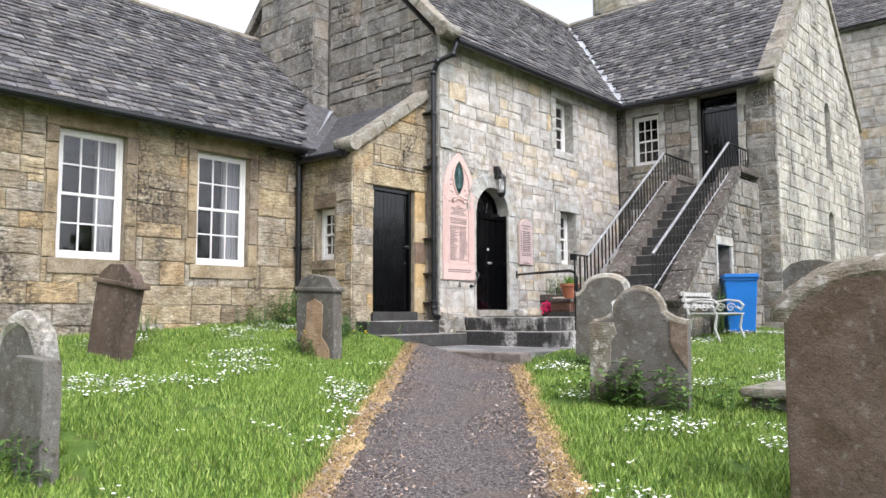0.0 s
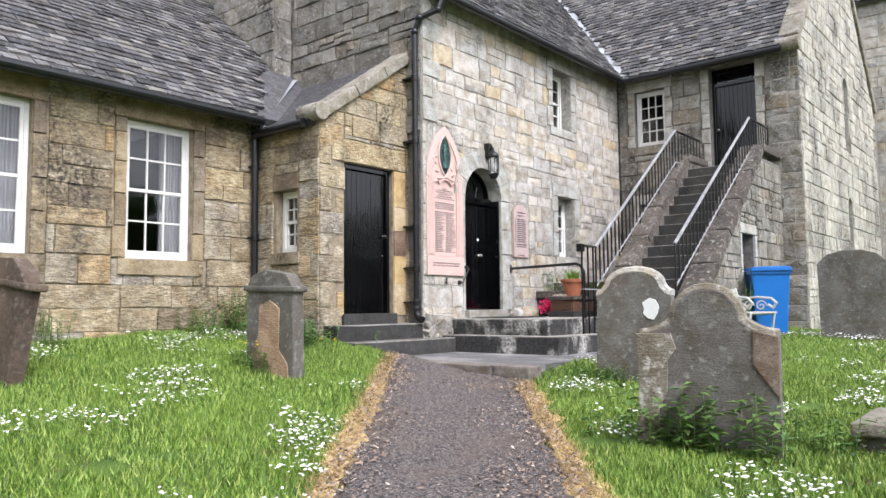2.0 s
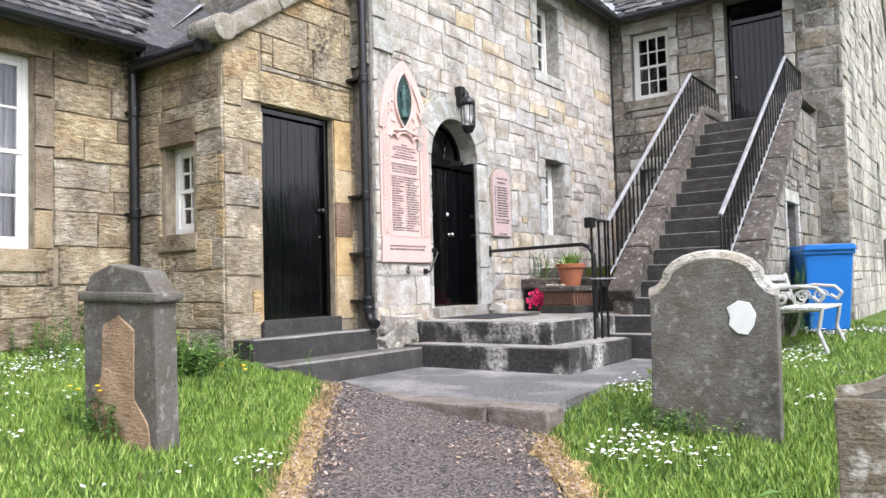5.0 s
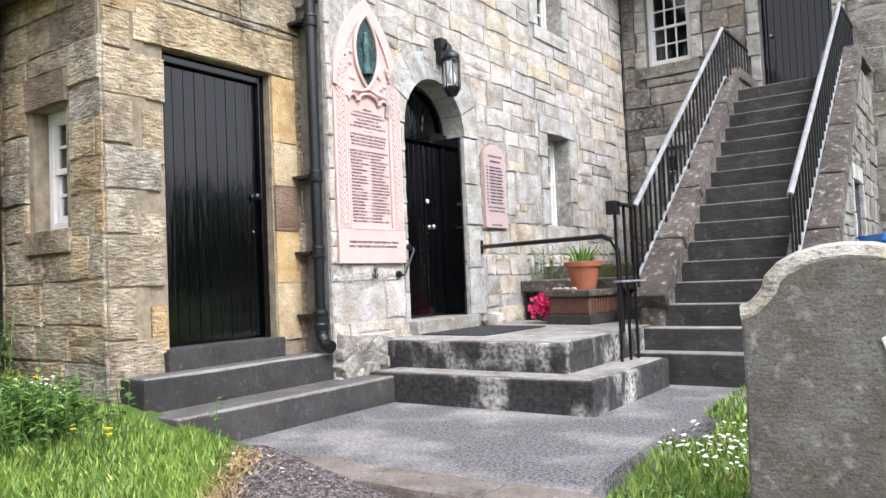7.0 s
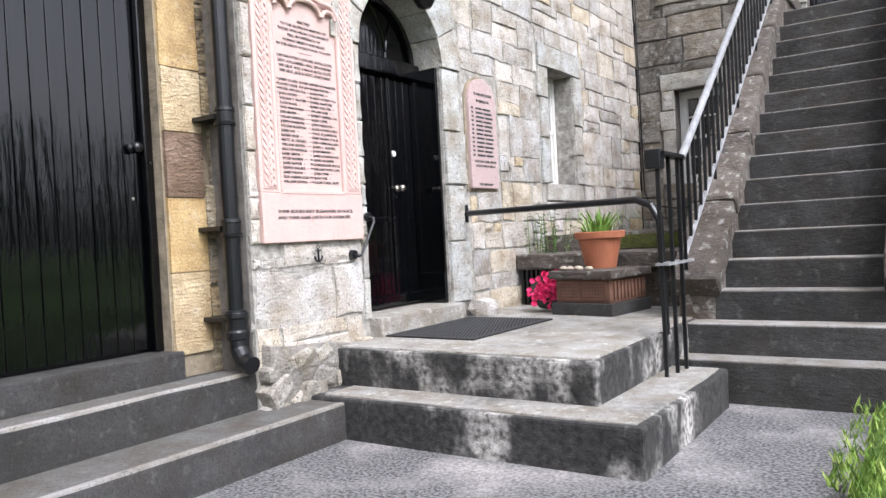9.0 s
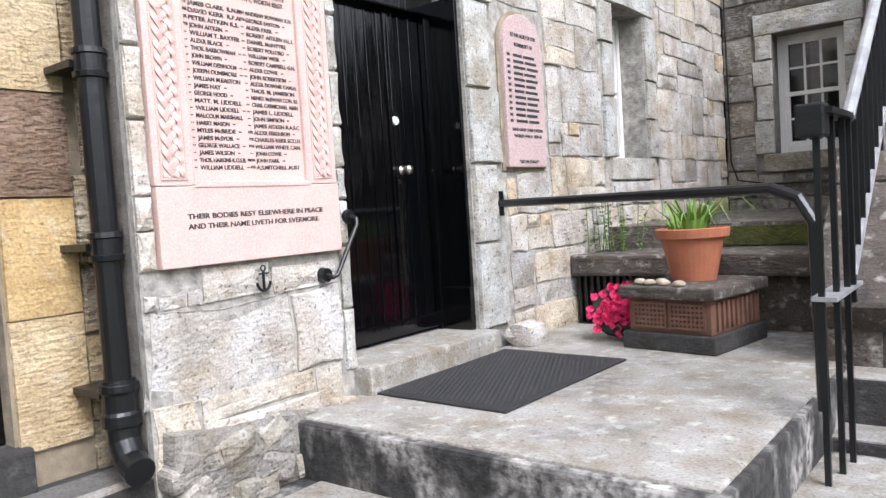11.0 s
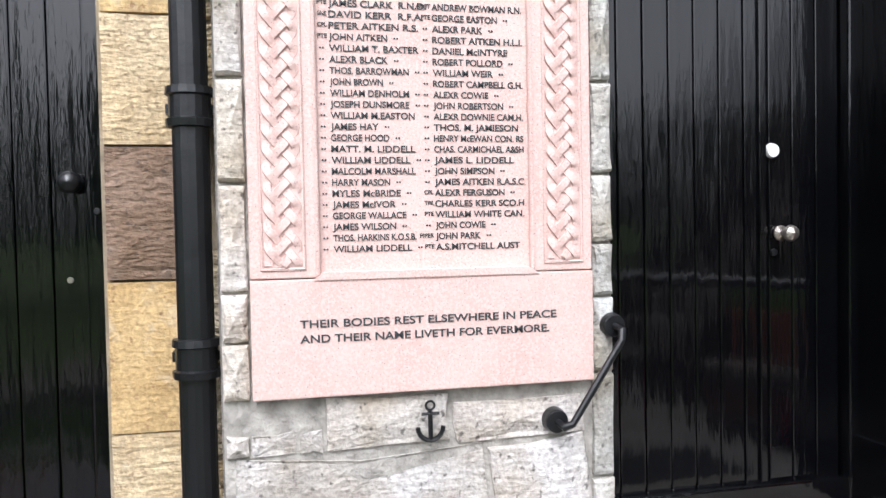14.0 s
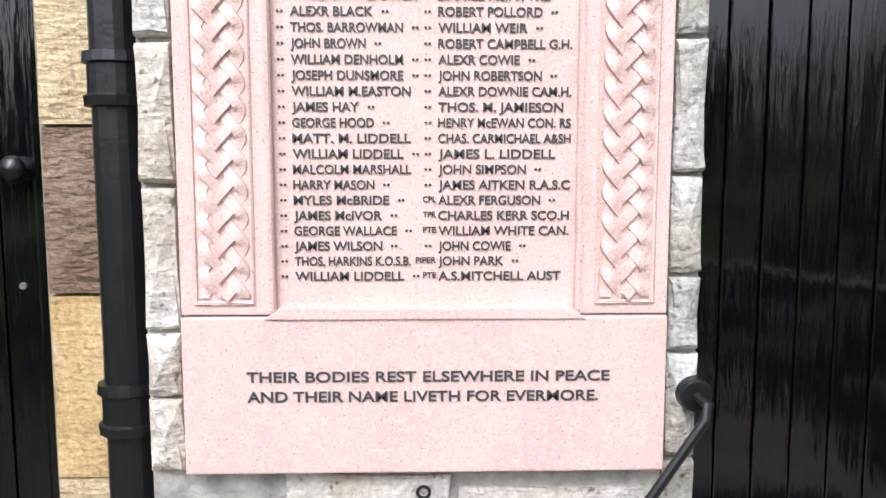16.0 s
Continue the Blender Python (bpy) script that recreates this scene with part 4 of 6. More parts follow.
slab_roof("roof_wing_back", [(RIDGE_X, 19.46, RIDGE_Z), (-5.1, 19.46, RIDGE_Z), (-5.1, 23.2, EAVE_Z), (RIDGE_X, 23.2, EAVE_Z)], "rear slate slope of the stair wing")
vf = Build()
c0, c1 = Vector((-8.37, 15.73, EAVE_Z + 0.05)), Vector((RIDGE_X, 19.46, RIDGE_Z + 0.06))
w_ = Vector((0.10, 0.10, 0.035))
w2 = Vector((-0.10, -0.10, 0.035))
vf.add([c0 + w_, c0, c0 + w2, c1 + w_, c1, c1 + w2], [(0, 1, 4, 3), (1, 2, 5, 4)])
vf.add([p - Vector((0, 0, 0.03)) for p in (c0 + w_, c0, c0 + w2, c1 + w_, c1, c1 + w2)], [(3, 4, 1, 0), (4, 5, 2, 1)])
tagged(part("valley_flashing", vf, LEAD), "pale lead valley between two slate slopes", "flashing", kind="structure")
tagged(part("ridge_tiles", Build().rod((RIDGE_X, 9.75, RIDGE_Z + 0.03), (RIDGE_X, 19.46, RIDGE_Z + 0.03), 0.09, n=8), COPING), "stone ridge of the tall roof", "ridge", kind="structure")
tagged(part("ridge_tiles", Build().rod((RIDGE_X, 19.46, RIDGE_Z + 0.03), (-5.1, 19.46, RIDGE_Z + 0.03), 0.09, n=8), COPING), "stone ridge of the wing roof", "ridge", kind="structure")
gutter("gutter", (-8.33, 9.78, EAVE_Z - 0.09), (-8.33, 15.70, EAVE_Z - 0.09))
gutter("gutter", (-8.33, 15.66, EAVE_Z - 0.09), (-5.2, 15.66, EAVE_Z - 0.09))
mg = Matrix.Translation((0, GY0, 0)) @ FACE_Y
g_bounds = lambda v: (-15.58 + max(0, v - 6.35) * 0.945, MX - 0.03 - max(0, v - 6.35) * 0.945)
gable = wall_slab("wall_gable", mg, 1.0, 9.95, g_bounds, [], 0.5, MORTAR_G, "grey rubble gable of the tall building", (6.35,))
lay(gable, mg, courses(4.2, 9.8, g_bounds, [(-13.4, -11.55, 4.0, 10.0)], (0.2, 0.40), (0.25, 0.62), 71, 0.3, 0.010, (0.0, 0.03), 0.024), GREYS, lambda s: -s[0][24][0])
mb = Matrix.Translation((0, GY0 - 0.38, 0)) @ FACE_Y
breast = wall_slab("wall_chimney_breast", mb, 4.0, 9.9, lambda v: (-13.4, -11.62), [], 0.36, MORTAR_G, "projecting grey stone chimney breast on the gable")
lay(breast, mb, courses(4.6, 9.9, lambda v: (-13.4, -11.62), [], (0.26, 0.42), (0.35, 0.7), 72, 0.1, 0.006, (0.0, 0.02), 0.01), GREYS)
mbs = Matrix.Translation((-11.62, 0, 0)) @ FACE_X
lay(breast, mbs, courses(4.6, 9.9, lambda v: (GY0 - 0.38, GY0), [], (0.26, 0.42), (0.4, 0.7), 73, 0, 0.006, (0.0, 0.02), 0.01), GREYS)
for sgn, x0 in ((-1, MX + 0.12), (1, -15.7)):
    ang = math.atan(PITCH)
    cop = thing("gable_coping", (x0, GY0, EAVE_Z), "weathered stone coping up the gable", "coping", "copings", "structure")
    d = Vector((sgn * math.cos(ang), 0, math.sin(ang)))
    km = Matrix.Translation((x0 - sgn * 0.0, GY0 + 0.12, EAVE_Z + 0.06)) @ Matrix.Rotation(-ang if sgn > 0 else ang, 4, "Y")
    for j in range(7):
        a, b = 0.1 + j * 0.74, 0.1 + j * 0.74 + 0.73
        part("coping_stone", Build().box(min(sgn * a, sgn * b), max(sgn * a, sgn * b), -0.22, 0.14, -0.04, 0.14, km), COPING, cop, bevel=0.025)
    part("skewputt", Build().rod((x0 + 0.06 * -sgn, GY0 - 0.14, EAVE_Z + 0.08), (x0 + 0.06 * -sgn, GY0 + 0.28, EAVE_Z + 0.08), 0.14, n=16), COPING, cop, bevel=0.02)
wall_slab("wall_rear", Matrix.Translation((-15.5, 0, 0)) @ FACE_X, 0.5, 6.4, lambda v: (9.6, 23.1), [], 0.3, MORTAR_G, "rear wall of the tall building")
wall_slab("wall_far_end", Matrix.Translation((0, 23.1, 0)) @ FACE_Y, 0.5, 6.4, lambda v: (-15.6, -5.0), [], 0.3, MORTAR_G, "north wall of the tall building")

# downpipes
def downpipe(pts, label, shoe=None, bands=()):
    d = thing("downpipe", pts[-1], label, "downpipe", "downpipes")
    part("pipe", Build().tube(pts, 0.044, 16), IRON, d, smooth=False)
    for p in pts[1:-1]:
        part("elbow", Build().lathe(p, [(0.001, -0.06), (0.05, -0.045), (0.062, 0.0), (0.05, 0.045), (0.001, 0.06)], 14), IRON, d, smooth=True)
    x, y, _ = pts[-1]
    for z in bands:
        part("collar", Build().lathe((x, y, z), [(0.044, -0.05), (0.056, -0.048), (0.058, -0.03), (0.050, -0.026), (0.050, 0.026), (0.058, 0.03), (0.056, 0.048), (0.044, 0.05)], 18), IRON, d, smooth=False)
        part("bracket", Build().box(x - 0.2, x - 0.02, y - 0.06, y + 0.06, z - 0.012, z + 0.012), IRON, d)
    if shoe:
        z = pts[-1][2]
        part("socket", Build().lathe((x, y, z), [(0.044, 0.10), (0.066, 0.095), (0.068, 0.07), (0.058, 0.06), (0.058, 0.0), (0.066, -0.01), (0.066, -0.05), (0.044, -0.06)], 18), IRON, d, bevel=0.003)
        part("shoe", Build().tube([(x, y, z - 0.03), (x + 0.01, y, z - 0.11), (x + 0.06, y - 0.01, z - 0.17), (x + 0.13, y - 0.02, z - 0.19)], 0.052, 16), IRON, d, bevel=0.004)
    return d


downpipe([(-8.36, 9.80, 6.24), (-8.40, 9.74, 6.02), (-8.62, 9.57, 5.90), (-8.70, 9.555, 5.70), (-8.70, 9.555, 1.62)], "black cast-iron downpipe in the corner beside the memorial", True, (5.0, 4.05, 2.79, 2.18, 1.68))
downpipe([(-9.95, 7.72, 4.14), (-10.12, 7.76, 4.02), (-10.12, 7.77, 1.15)], "black cast-iron downpipe between house and porch", False, (3.6, 2.6, 1.6))

# ---- stair wing ----
mw = Matrix.Translation((0, WY, 0)) @ FACE_Y
W_HOLES = [(-8.24, -7.58, 4.90, 6.07), (-6.66, -5.78, 4.12, 6.27), (-8.16, -7.54, 2.55, 3.69)]
w_bounds = lambda v: (MX, GX)
wing = wall_slab("wall_wing", mw, 0.6, 6.40, w_bounds, W_HOLES, 0.5, MORTAR_G, "grey coursed stone front of the stair wing")
W_CUT = [(a - 0.17, b + 0.17, c - 0.18, min(6.4, d + 0.2)) for a, b, c, d in W_HOLES]
lay(wing, mw, courses(1.0, 6.38, w_bounds, W_CUT, (0.22, 0.36), (0.3, 0.65), 81, 0.15, 0.007, (0.0, 0.02), 0.014), GREYS)
for k, (a, b, c, d) in enumerate(W_HOLES):
    quoins(wing, mw, a, -1, c, d, DRESSED, 82 + k, 0.14, 0.17)
    quoins(wing, mw, b, 1, c, d, DRESSED, 86 + k, 0.14, 0.17)
    if d < 6.2:
        dressed(wing, mw, [(a - 0.17, b + 0.17, d, d + 0.2)], DRESSED)
    if k != 1:
        sill(wing, mw, a, b, c, COPING, 0.17, 0.04)
sash_window("window_7", mw, -8.24, -7.58, 4.90, 6.07, 3, 2, 0.12, "white twelve-pane sash window above the stairs")
sash_window("window_8", mw, -8.16, -7.54, 2.55, 3.69, 3, 2, 0.2, "white sash window in shade beside the stairs")
ud = plank_door("door_3", mw, -6.66, -5.78, 4.13, 5.98, 0.22, 9, "black ribbed plank door at the head of the outside stairs, closed", 0)
part("fanlight", Build().prism([(-6.60, 5.99), (-5.84, 5.99), (-5.84, 6.20), (-6.60, 6.20)], mw @ Matrix.Translation((0, 0, -0.25)), 0.006), GLASS, ud, "clear glass fanlight")
ff = Build()
for a, b, c, d in ((-6.66, -6.60, 5.98, 6.26), (-5.84, -5.78, 5.98, 6.26), (-6.60, -5.84, 6.20, 6.26)):
    ff.prism([(a, c), (b, c), (b, d), (a, d)], mw @ Matrix.Translation((0, 0, -0.28)), 0.08)
part("fanlight_frame", ff, DOOR, ud)
knob(ud, mw, -6.56, 5.05, -0.22, BRASS, 0.025)
mwg = Matrix.Translation((GX, 0, 0)) @ FACE_X
wg_bounds = lambda v: (16.0 + max(0, v - 6.35) * 0.945, 23.1 - max(0, v - 6.35) * 0.945)
WG_HOLES = [(19.60, 20.06, 4.95, 6.62), (19.55, 20.0, 2.75, 3.92)]
wgable = wall_slab("wall_wing_gable", mwg, 0.5, 9.95, wg_bounds, WG_HOLES, 0.5, MORTAR_P, "pale stone gable of the wing streaked with black", (6.35,))
lay(wgable, mwg, courses(0.9, 9.9, wg_bounds, WG_HOLES, (0.2, 0.34), (0.3, 0.6), 91, 0.15, 0.007, (0.0, 0.022), 0.014), STAINED, lambda s: s[0][24][0] + 0.4 * s[0][24][1])
for a, b, c, d in WG_HOLES:
    o_ = (a + b) / 2
    r_ = (b - a) / 2
    lan = thing("lancet_window", (GX, o_, c), "narrow arched stone window in the wing gable", "window", "lancets", "structure")
    head_ = [(o_ + r_ * math.cos(math.pi * k / 12), d - r_ + r_ * math.sin(math.pi * k / 12)) for k in range(13)]
    part("lancet_head", Build().prism(head_[:7] + [(o_, d + 0.02), (b + 0.01, d + 0.02)], mwg @ Matrix.Translation((0, 0, -0.3)), 0.31), DRESSED, lan)
    part("lancet_head", Build().prism(head_[6:] + [(a - 0.01, d + 0.02), (o_, d + 0.02)], mwg @ Matrix.Translation((0, 0, -0.3)), 0.31), DRESSED, lan)
    part("blind_panel", Build().prism([(a, c), (b, c), (b, d), (a, d)], mwg @ Matrix.Translation((0, 0, -0.36)), 0.06), CHEEK, lan)
cop = thing("gable_coping", (GX, 16, EAVE_Z), "weathered stone coping up the wing gable", "coping", "copings", "structure")
ang = math.atan(PITCH)
for sgn, y0 in ((1, 15.88), (-1, 23.2)):
    km = Matrix.Translation((GX - 0.14, y0, EAVE_Z + 0.04)) @ Matrix.Rotation(ang * sgn, 4, "X")
    for j in range(7):
        a, b = sgn * (0.1 + j * 0.74), sgn * (0.83 + j * 0.74)
        part("coping_stone", Build().box(-0.16, 0.2, min(a, b), max(a, b), -0.03, 0.14, km), COPING, cop, bevel=0.025)
part("skewputt", Build().rod((GX - 0.34, 15.84, EAVE_Z + 0.02), (GX + 0.08, 15.84, EAVE_Z + 0.02), 0.13, n=16), COPING, cop, bevel=0.02)

# ---- far church behind the wing ----
mf = Matrix.Translation((0, 27.0, 0)) @ FACE_Y
far = wall_slab("wall_church", mf, 0.5, 10.8, lambda v: (-7.4, 2.0), [], 0.6, MORTAR_P, "pale grey wall of the church beyond")
lay(far, mf, courses(0.9, 10.75, lambda v: (-7.4, 2.0), [], (0.26, 0.40), (0.4, 0.85), 95, 0.1, 0.008, (0.0, 0.02), 0.01), PALE, lambda s: s[0][24][0], 200)
cr = slab_roof("roof_church", [(-7.6, 26.8, 10.8), (2.2, 26.8, 10.8), (2.2, 31.5, 14.8), (-7.6, 31.5, 14.8)], "slate roof of the church beyond")
slates(cr, (-7.6, 26.75, 10.8), (1, 0, 0), (0, 4.7, 4.0), 8.0, 4.0, lambda u, v: True, 10, 60)
tower = thing("church_tower", (-15.7, 32, 0), "pale grey stone church tower rising behind the roofs", "tower", "", "structure")
part("shaft", Build().lathe((-15.7, 32.0, 0), [(2.35, 0.5), (2.35, 22.0), (0.01, 22.0)], 28), MORTAR_P, tower)
rng_ = random.Random(5)
tb, v = Build(), 11.0
while v < 21.9:
    h, t = rng_.uniform(0.26, 0.4), rng_.uniform(0, 0.2)
    while t < 2 * math.pi:
        dt = rng_.uniform(0.18, 0.32)
        if math.sin(t) < 0.4:
            verts, faces = stone_piece([(t * 2.36, v), ((t + dt) * 2.36, v), ((t + dt) * 2.36, v + h), (t * 2.36, v + h)], 0.012, rng_)
            tb.add([(-15.7 + (2.36 + w) * math.cos(u / 2.36), 32 + (2.36 + w) * math.sin(u / 2.36), z) for u, z, w in verts], faces)
        t += dt
    v += h
sm_ = bpy.data.meshes.new("stonework")
sm_.from_pydata(tb.v, [], tb.f)
sm_.materials.append(PALE)
so = tagged(new("stonework", sm_), kind="stuff")
so.parent = tower
so.matrix_parent_inverse = undo(tower)
# no hole here: a dark box paints in the slit's shade
part("slit_window", Build().box(-17.1, -16.8, 29.85, 30.2, 14.6, 15.2), INDOOR_SHADE, tower, "dark box standing in for the shade of a slit opening")

# ---- outside stairs ----
NS, Y0, Z0, RISE, GO = 16, 11.50, 1.22, 0.1932, 0.232
stairs = thing("stone_stairs", (-6.2, 11.5, 0.95), "worn grey stone outside stairs with stone cheeks", "stairs", "", "structure")
for k in range(NS):
    y, z = Y0 + GO * k, Z0 + RISE * k
    x0, x1 = (-6.93, -5.62) if k < 2 else (-6.78, -5.74)
    end = 16.0 if k == NS - 1 else y + GO + 0.03
    # near-black step body with a paler thin slab over its top
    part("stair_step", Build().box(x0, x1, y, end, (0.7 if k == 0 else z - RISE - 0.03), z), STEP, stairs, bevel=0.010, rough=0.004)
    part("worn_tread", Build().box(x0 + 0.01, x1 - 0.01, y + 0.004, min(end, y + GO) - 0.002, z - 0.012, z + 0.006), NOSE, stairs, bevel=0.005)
for x0, x1, n_ in ((-7.0, -6.74, "cheek_wall"), (-5.74, -5.40, "cheek_wall")):
    a, b = (11.95, 1.62) if x0 < -6.5 else (11.88, 1.62)
    out = [(a, 0.7), (16.0, 0.7), (16.0, 4.30), (15.0, 4.30), (a + 0.02, b)]
    if x0 < -6.5:
        cheek = part("cheek_wall", Build().prism(out, Matrix.Translation((x0, 0, 0)) @ FACE_X, x1 - x0), CHEEK, stairs, bevel=0.02, rough=0.012)
    else:
        mcw = Matrix.Translation((x1, 0, 0)) @ FACE_X
        slope = lambda v: (12.0 if v < 1.6 else 12.0 + (v - 1.6) * 3.0 / 2.7, 16.0)
        cheek = wall_slab("wall_stair_flank", mcw, 0.7, 4.16, slope, [(13.68, 14.30, 0.7, 2.75)], 0.32, MORTAR_G, "dark rubble flank of the outside stairs", (1.6,))
        lay(cheek, mcw, courses(0.8, 4.1, slope, [(13.58, 14.42, 0.7, 2.92)], (0.16, 0.3), (0.2, 0.45), 97, 0.3, 0.008, (0.0, 0.02), 0.02), GREYS)
        quoins(cheek, mcw, 13.68, -1, 0.9, 2.75, DRESSED, 98, 0.08, 0.1)
        quoins(cheek, mcw, 14.30, 1, 0.9, 2.75, DRESSED, 99, 0.1, 0.1)
        dressed(cheek, mcw, [(13.58, 14.42, 2.75, 2.92)], DRESSED)
        # black panel across the opening stands in for the doorway's shade
        part("recess", Build().box(x0 - 0.02, x0 + 0.04, 13.6, 14.4, 0.7, 2.8), IRON, cheek, "black panel painting in the shade of the doorway under the stairs")
    length = math.hypot(3.06, 2.70)
    ca = math.atan2(2.70, 3.06)
    cm = Matrix.Translation(((x0 + x1) / 2, 11.93, 1.60)) @ Matrix.Rotation(ca, 4, "X")
    hw = (x1 - x0) / 2 + 0.03
    for j in range(5):
        part("cheek_coping", Build().box(-hw, hw, length * j / 5, length * (j + 1) / 5 - 0.008, -0.04, 0.13, cm), CHEEK, stairs, bevel=0.03, rough=0.012)
    part("cheek_coping", Build().box((x0 + x1) / 2 - hw, (x0 + x1) / 2 + hw, 15.0, 16.0, 4.28, 4.42), CHEEK, stairs, bevel=0.03, rough=0.008)


def railing(name, x, a, b, top_end, label, lower):
    """Sloping iron railing with square bars, from a to b, then level to the wall."""
    r = thing(name, (x, a[0], a[1] - 0.9), label, "railing", "stair railings")
    (ya, za), (yb, zb) = a, b
    # handrail and bottom rail carry the sky sheen as a paler colour
    part("handrail", Build().tube([(x, ya, za), (x, yb, zb)], 0.024, 10), HANDRAIL, r, "black handrail coloured pale grey for its sky sheen")
    part("top_rail", Build().tube([(x, yb, zb), (x, top_end, zb)], 0.02, 8), IRON, r)
    h = 0.58
    part("bottom_rail", Build().tube([(x, ya, za - h), (x, yb, zb - h), (x, top_end, zb - h)], 0.014, 6), HANDRAIL if lower else IRON, r)
    n = 24
    for k in range(n + 1):
        y, z = ya + (yb - ya) * k / n, za + (zb - za) * k / n
        part("baluster", Build().box(x - 0.009, x + 0.009, y - 0.009, y + 0.009, z - h - (0.10 if k % 6 == 0 else 0), z), IRON, r)
    for k in range(1, 9):
        y = yb + (top_end - yb) * k / 8
        part("baluster", Build().box(x - 0.009, x + 0.009, y - 0.009, y + 0.009, zb - h - (0.1 if k == 8 else 0), zb), IRON, r)
    return r


railing("stair_railing", -6.76, (11.36, 2.47), (14.47, 4.77), 15.66, "black iron stair railing, its handrail greyed for sky sheen", True)
railing("stair_railing", -5.55, (11.37, 2.45), (14.80, 4.86), 15.85, "black iron stair railing, its handrail greyed for sky sheen", True)

# ---- steps, paving ----
pav = thing("paving", (-7, 9, 0.9), "grey bound-gravel paving before the doors with a stone front edge", "paving", "", "structure")
part("paving_surface", Build().prism([(-8.5, 8.12), (-7.66, 8.26), (-5.86, 8.26), (-5.92, 8.7), (-5.98, 9.5), (-5.80, 10.4), (-5.5, 11.6), (-7.0, 13.0), (-9.0, 13.0), (-9.0, 8.1)], Matrix.Translation((0, 0, 0.40)), 0.565), PAVE, pav)
for j, (a, b) in enumerate(((-7.92, -6.95), (-6.94, -6.25), (-6.24, -5.78))):
    part("edge_stone", Build().box(a, b, 7.95 + 0.03 * j, 8.27, 0.60, 0.972 + 0.003 * j), KERB, pav, bevel=0.018, rough=0.008)
part("edge_stone", Build().prism([(-8.42, 7.98), (-7.93, 7.95), (-7.93, 8.27), (-8.42, 8.2)], Matrix.Translation((0, 0, 0.60)), 0.360), KERB, pav, bevel=0.012, rough=0.006)
ps = thing("porch_steps", (-8.5, 9, 0.95), "two dark stone steps below the porch door", "steps", "", "structure")
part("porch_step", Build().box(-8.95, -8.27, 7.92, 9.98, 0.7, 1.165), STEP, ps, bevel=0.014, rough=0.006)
# grey slab on each tread, paler strip along its front edge
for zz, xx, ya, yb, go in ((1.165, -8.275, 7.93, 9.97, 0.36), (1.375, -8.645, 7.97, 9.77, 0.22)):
    part("worn_tread", Build().box(xx - go, xx, ya, yb, zz - 0.010, zz + 0.006), GREY_TREAD, ps, bevel=0.004)
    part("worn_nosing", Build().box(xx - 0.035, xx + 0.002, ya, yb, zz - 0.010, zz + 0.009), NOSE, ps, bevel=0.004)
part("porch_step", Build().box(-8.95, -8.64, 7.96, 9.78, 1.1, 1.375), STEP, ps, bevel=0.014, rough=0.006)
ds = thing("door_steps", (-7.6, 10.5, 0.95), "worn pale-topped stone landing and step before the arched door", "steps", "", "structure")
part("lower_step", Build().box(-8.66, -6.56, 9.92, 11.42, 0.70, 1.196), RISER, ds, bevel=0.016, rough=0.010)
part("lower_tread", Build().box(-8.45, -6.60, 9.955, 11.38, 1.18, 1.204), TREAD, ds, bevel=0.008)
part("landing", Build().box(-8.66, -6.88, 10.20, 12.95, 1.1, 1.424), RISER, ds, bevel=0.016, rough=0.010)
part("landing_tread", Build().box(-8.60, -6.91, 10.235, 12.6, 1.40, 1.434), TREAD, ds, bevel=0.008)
rub = thing("wall_foot", (-8.55, 9.9, 1.2), "crumbling rubble footing between the two flights of steps", "footing", "", "structure")
rng_ = random.Random(12)
part("footing_core", Build().prism([(9.66, 0.9), (10.60, 0.9), (10.60, 1.40), (9.66, 1.52)], Matrix.Translation((-8.62, 0, 0)) @ FACE_X, 0.06), GREYS, rub, rough=0.05)
for k in range(30):
    y, z, s_ = rng_.uniform(9.68, 10.50), rng_.uniform(0.98, 1.44), rng_.uniform(0.05, 0.10)
    part("rubble_stone", Build().box(-s_, s_, -s_, s_, -s_ * 0.6, s_ * 0.6, Matrix.Translation((-8.615, y, z)) @ Matrix.Rotation(rng_.uniform(-0.5, 0.5), 4, "X")), (GREYS, PALE, COPING)[k % 3], rub, bevel=s_ * 0.25, rough=0.025)

# ---- memorial tablet ----
tab = thing("memorial_tablet", (MX, 10.12, 2.08), "pink granite pointed memorial tablet with knotwork borders and lead letters", "memorial")
TC, TL, TR_, TS, TT = 10.12, 9.69, 10.55, 3.55, 4.36


def gothic(c, half, spring, top, n=14, bottom=None):
    """Right half up to the point, then the left half down."""
    h = top - spring
    rad = (half * half + h * h) / (2 * half)
    pts = []
    for k in range(n + 1):
        v = h * k / n
        pts.append((c + (math.sqrt(max(0, rad * rad - v * v)) - (rad - half)), spring + v))
    return pts + [(2 * c - u, v) for u, v in reversed(pts[:-1])]


def sheet(outline, w0, w1, name, material, label="", bevel=0.004):
    return part(name, Build().prism(outline, mm_ @ Matrix.Translation((0, 0, w0)), w1 - w0), material, tab, label, bevel=bevel)


sheet([(TL, 2.085), (TR_, 2.085), (TR_, 2.37), (TL, 2.37)], -0.03, 0.030, "base_block", PINK, "polished pink granite base block")
sheet([(TL, 2.373), (TR_, 2.373)] + gothic(TC, 0.43, TS, TT)[0:] , -0.03, 0.006, "back_slab", PINK)
for a, b in ((TL, 9.855), (10.385, TR_)):
    sheet([(a, 2.373), (b, 2.373), (b, 3.50), (a, 3.50)], 0.006, 0.024, "border", PINK)
sheet([(9.835, 2.366), (10.405, 2.366), (10.375, 2.386), (9.865, 2.386)], 0.0, 0.034, "slab_sill", PINK, bevel=0.002)
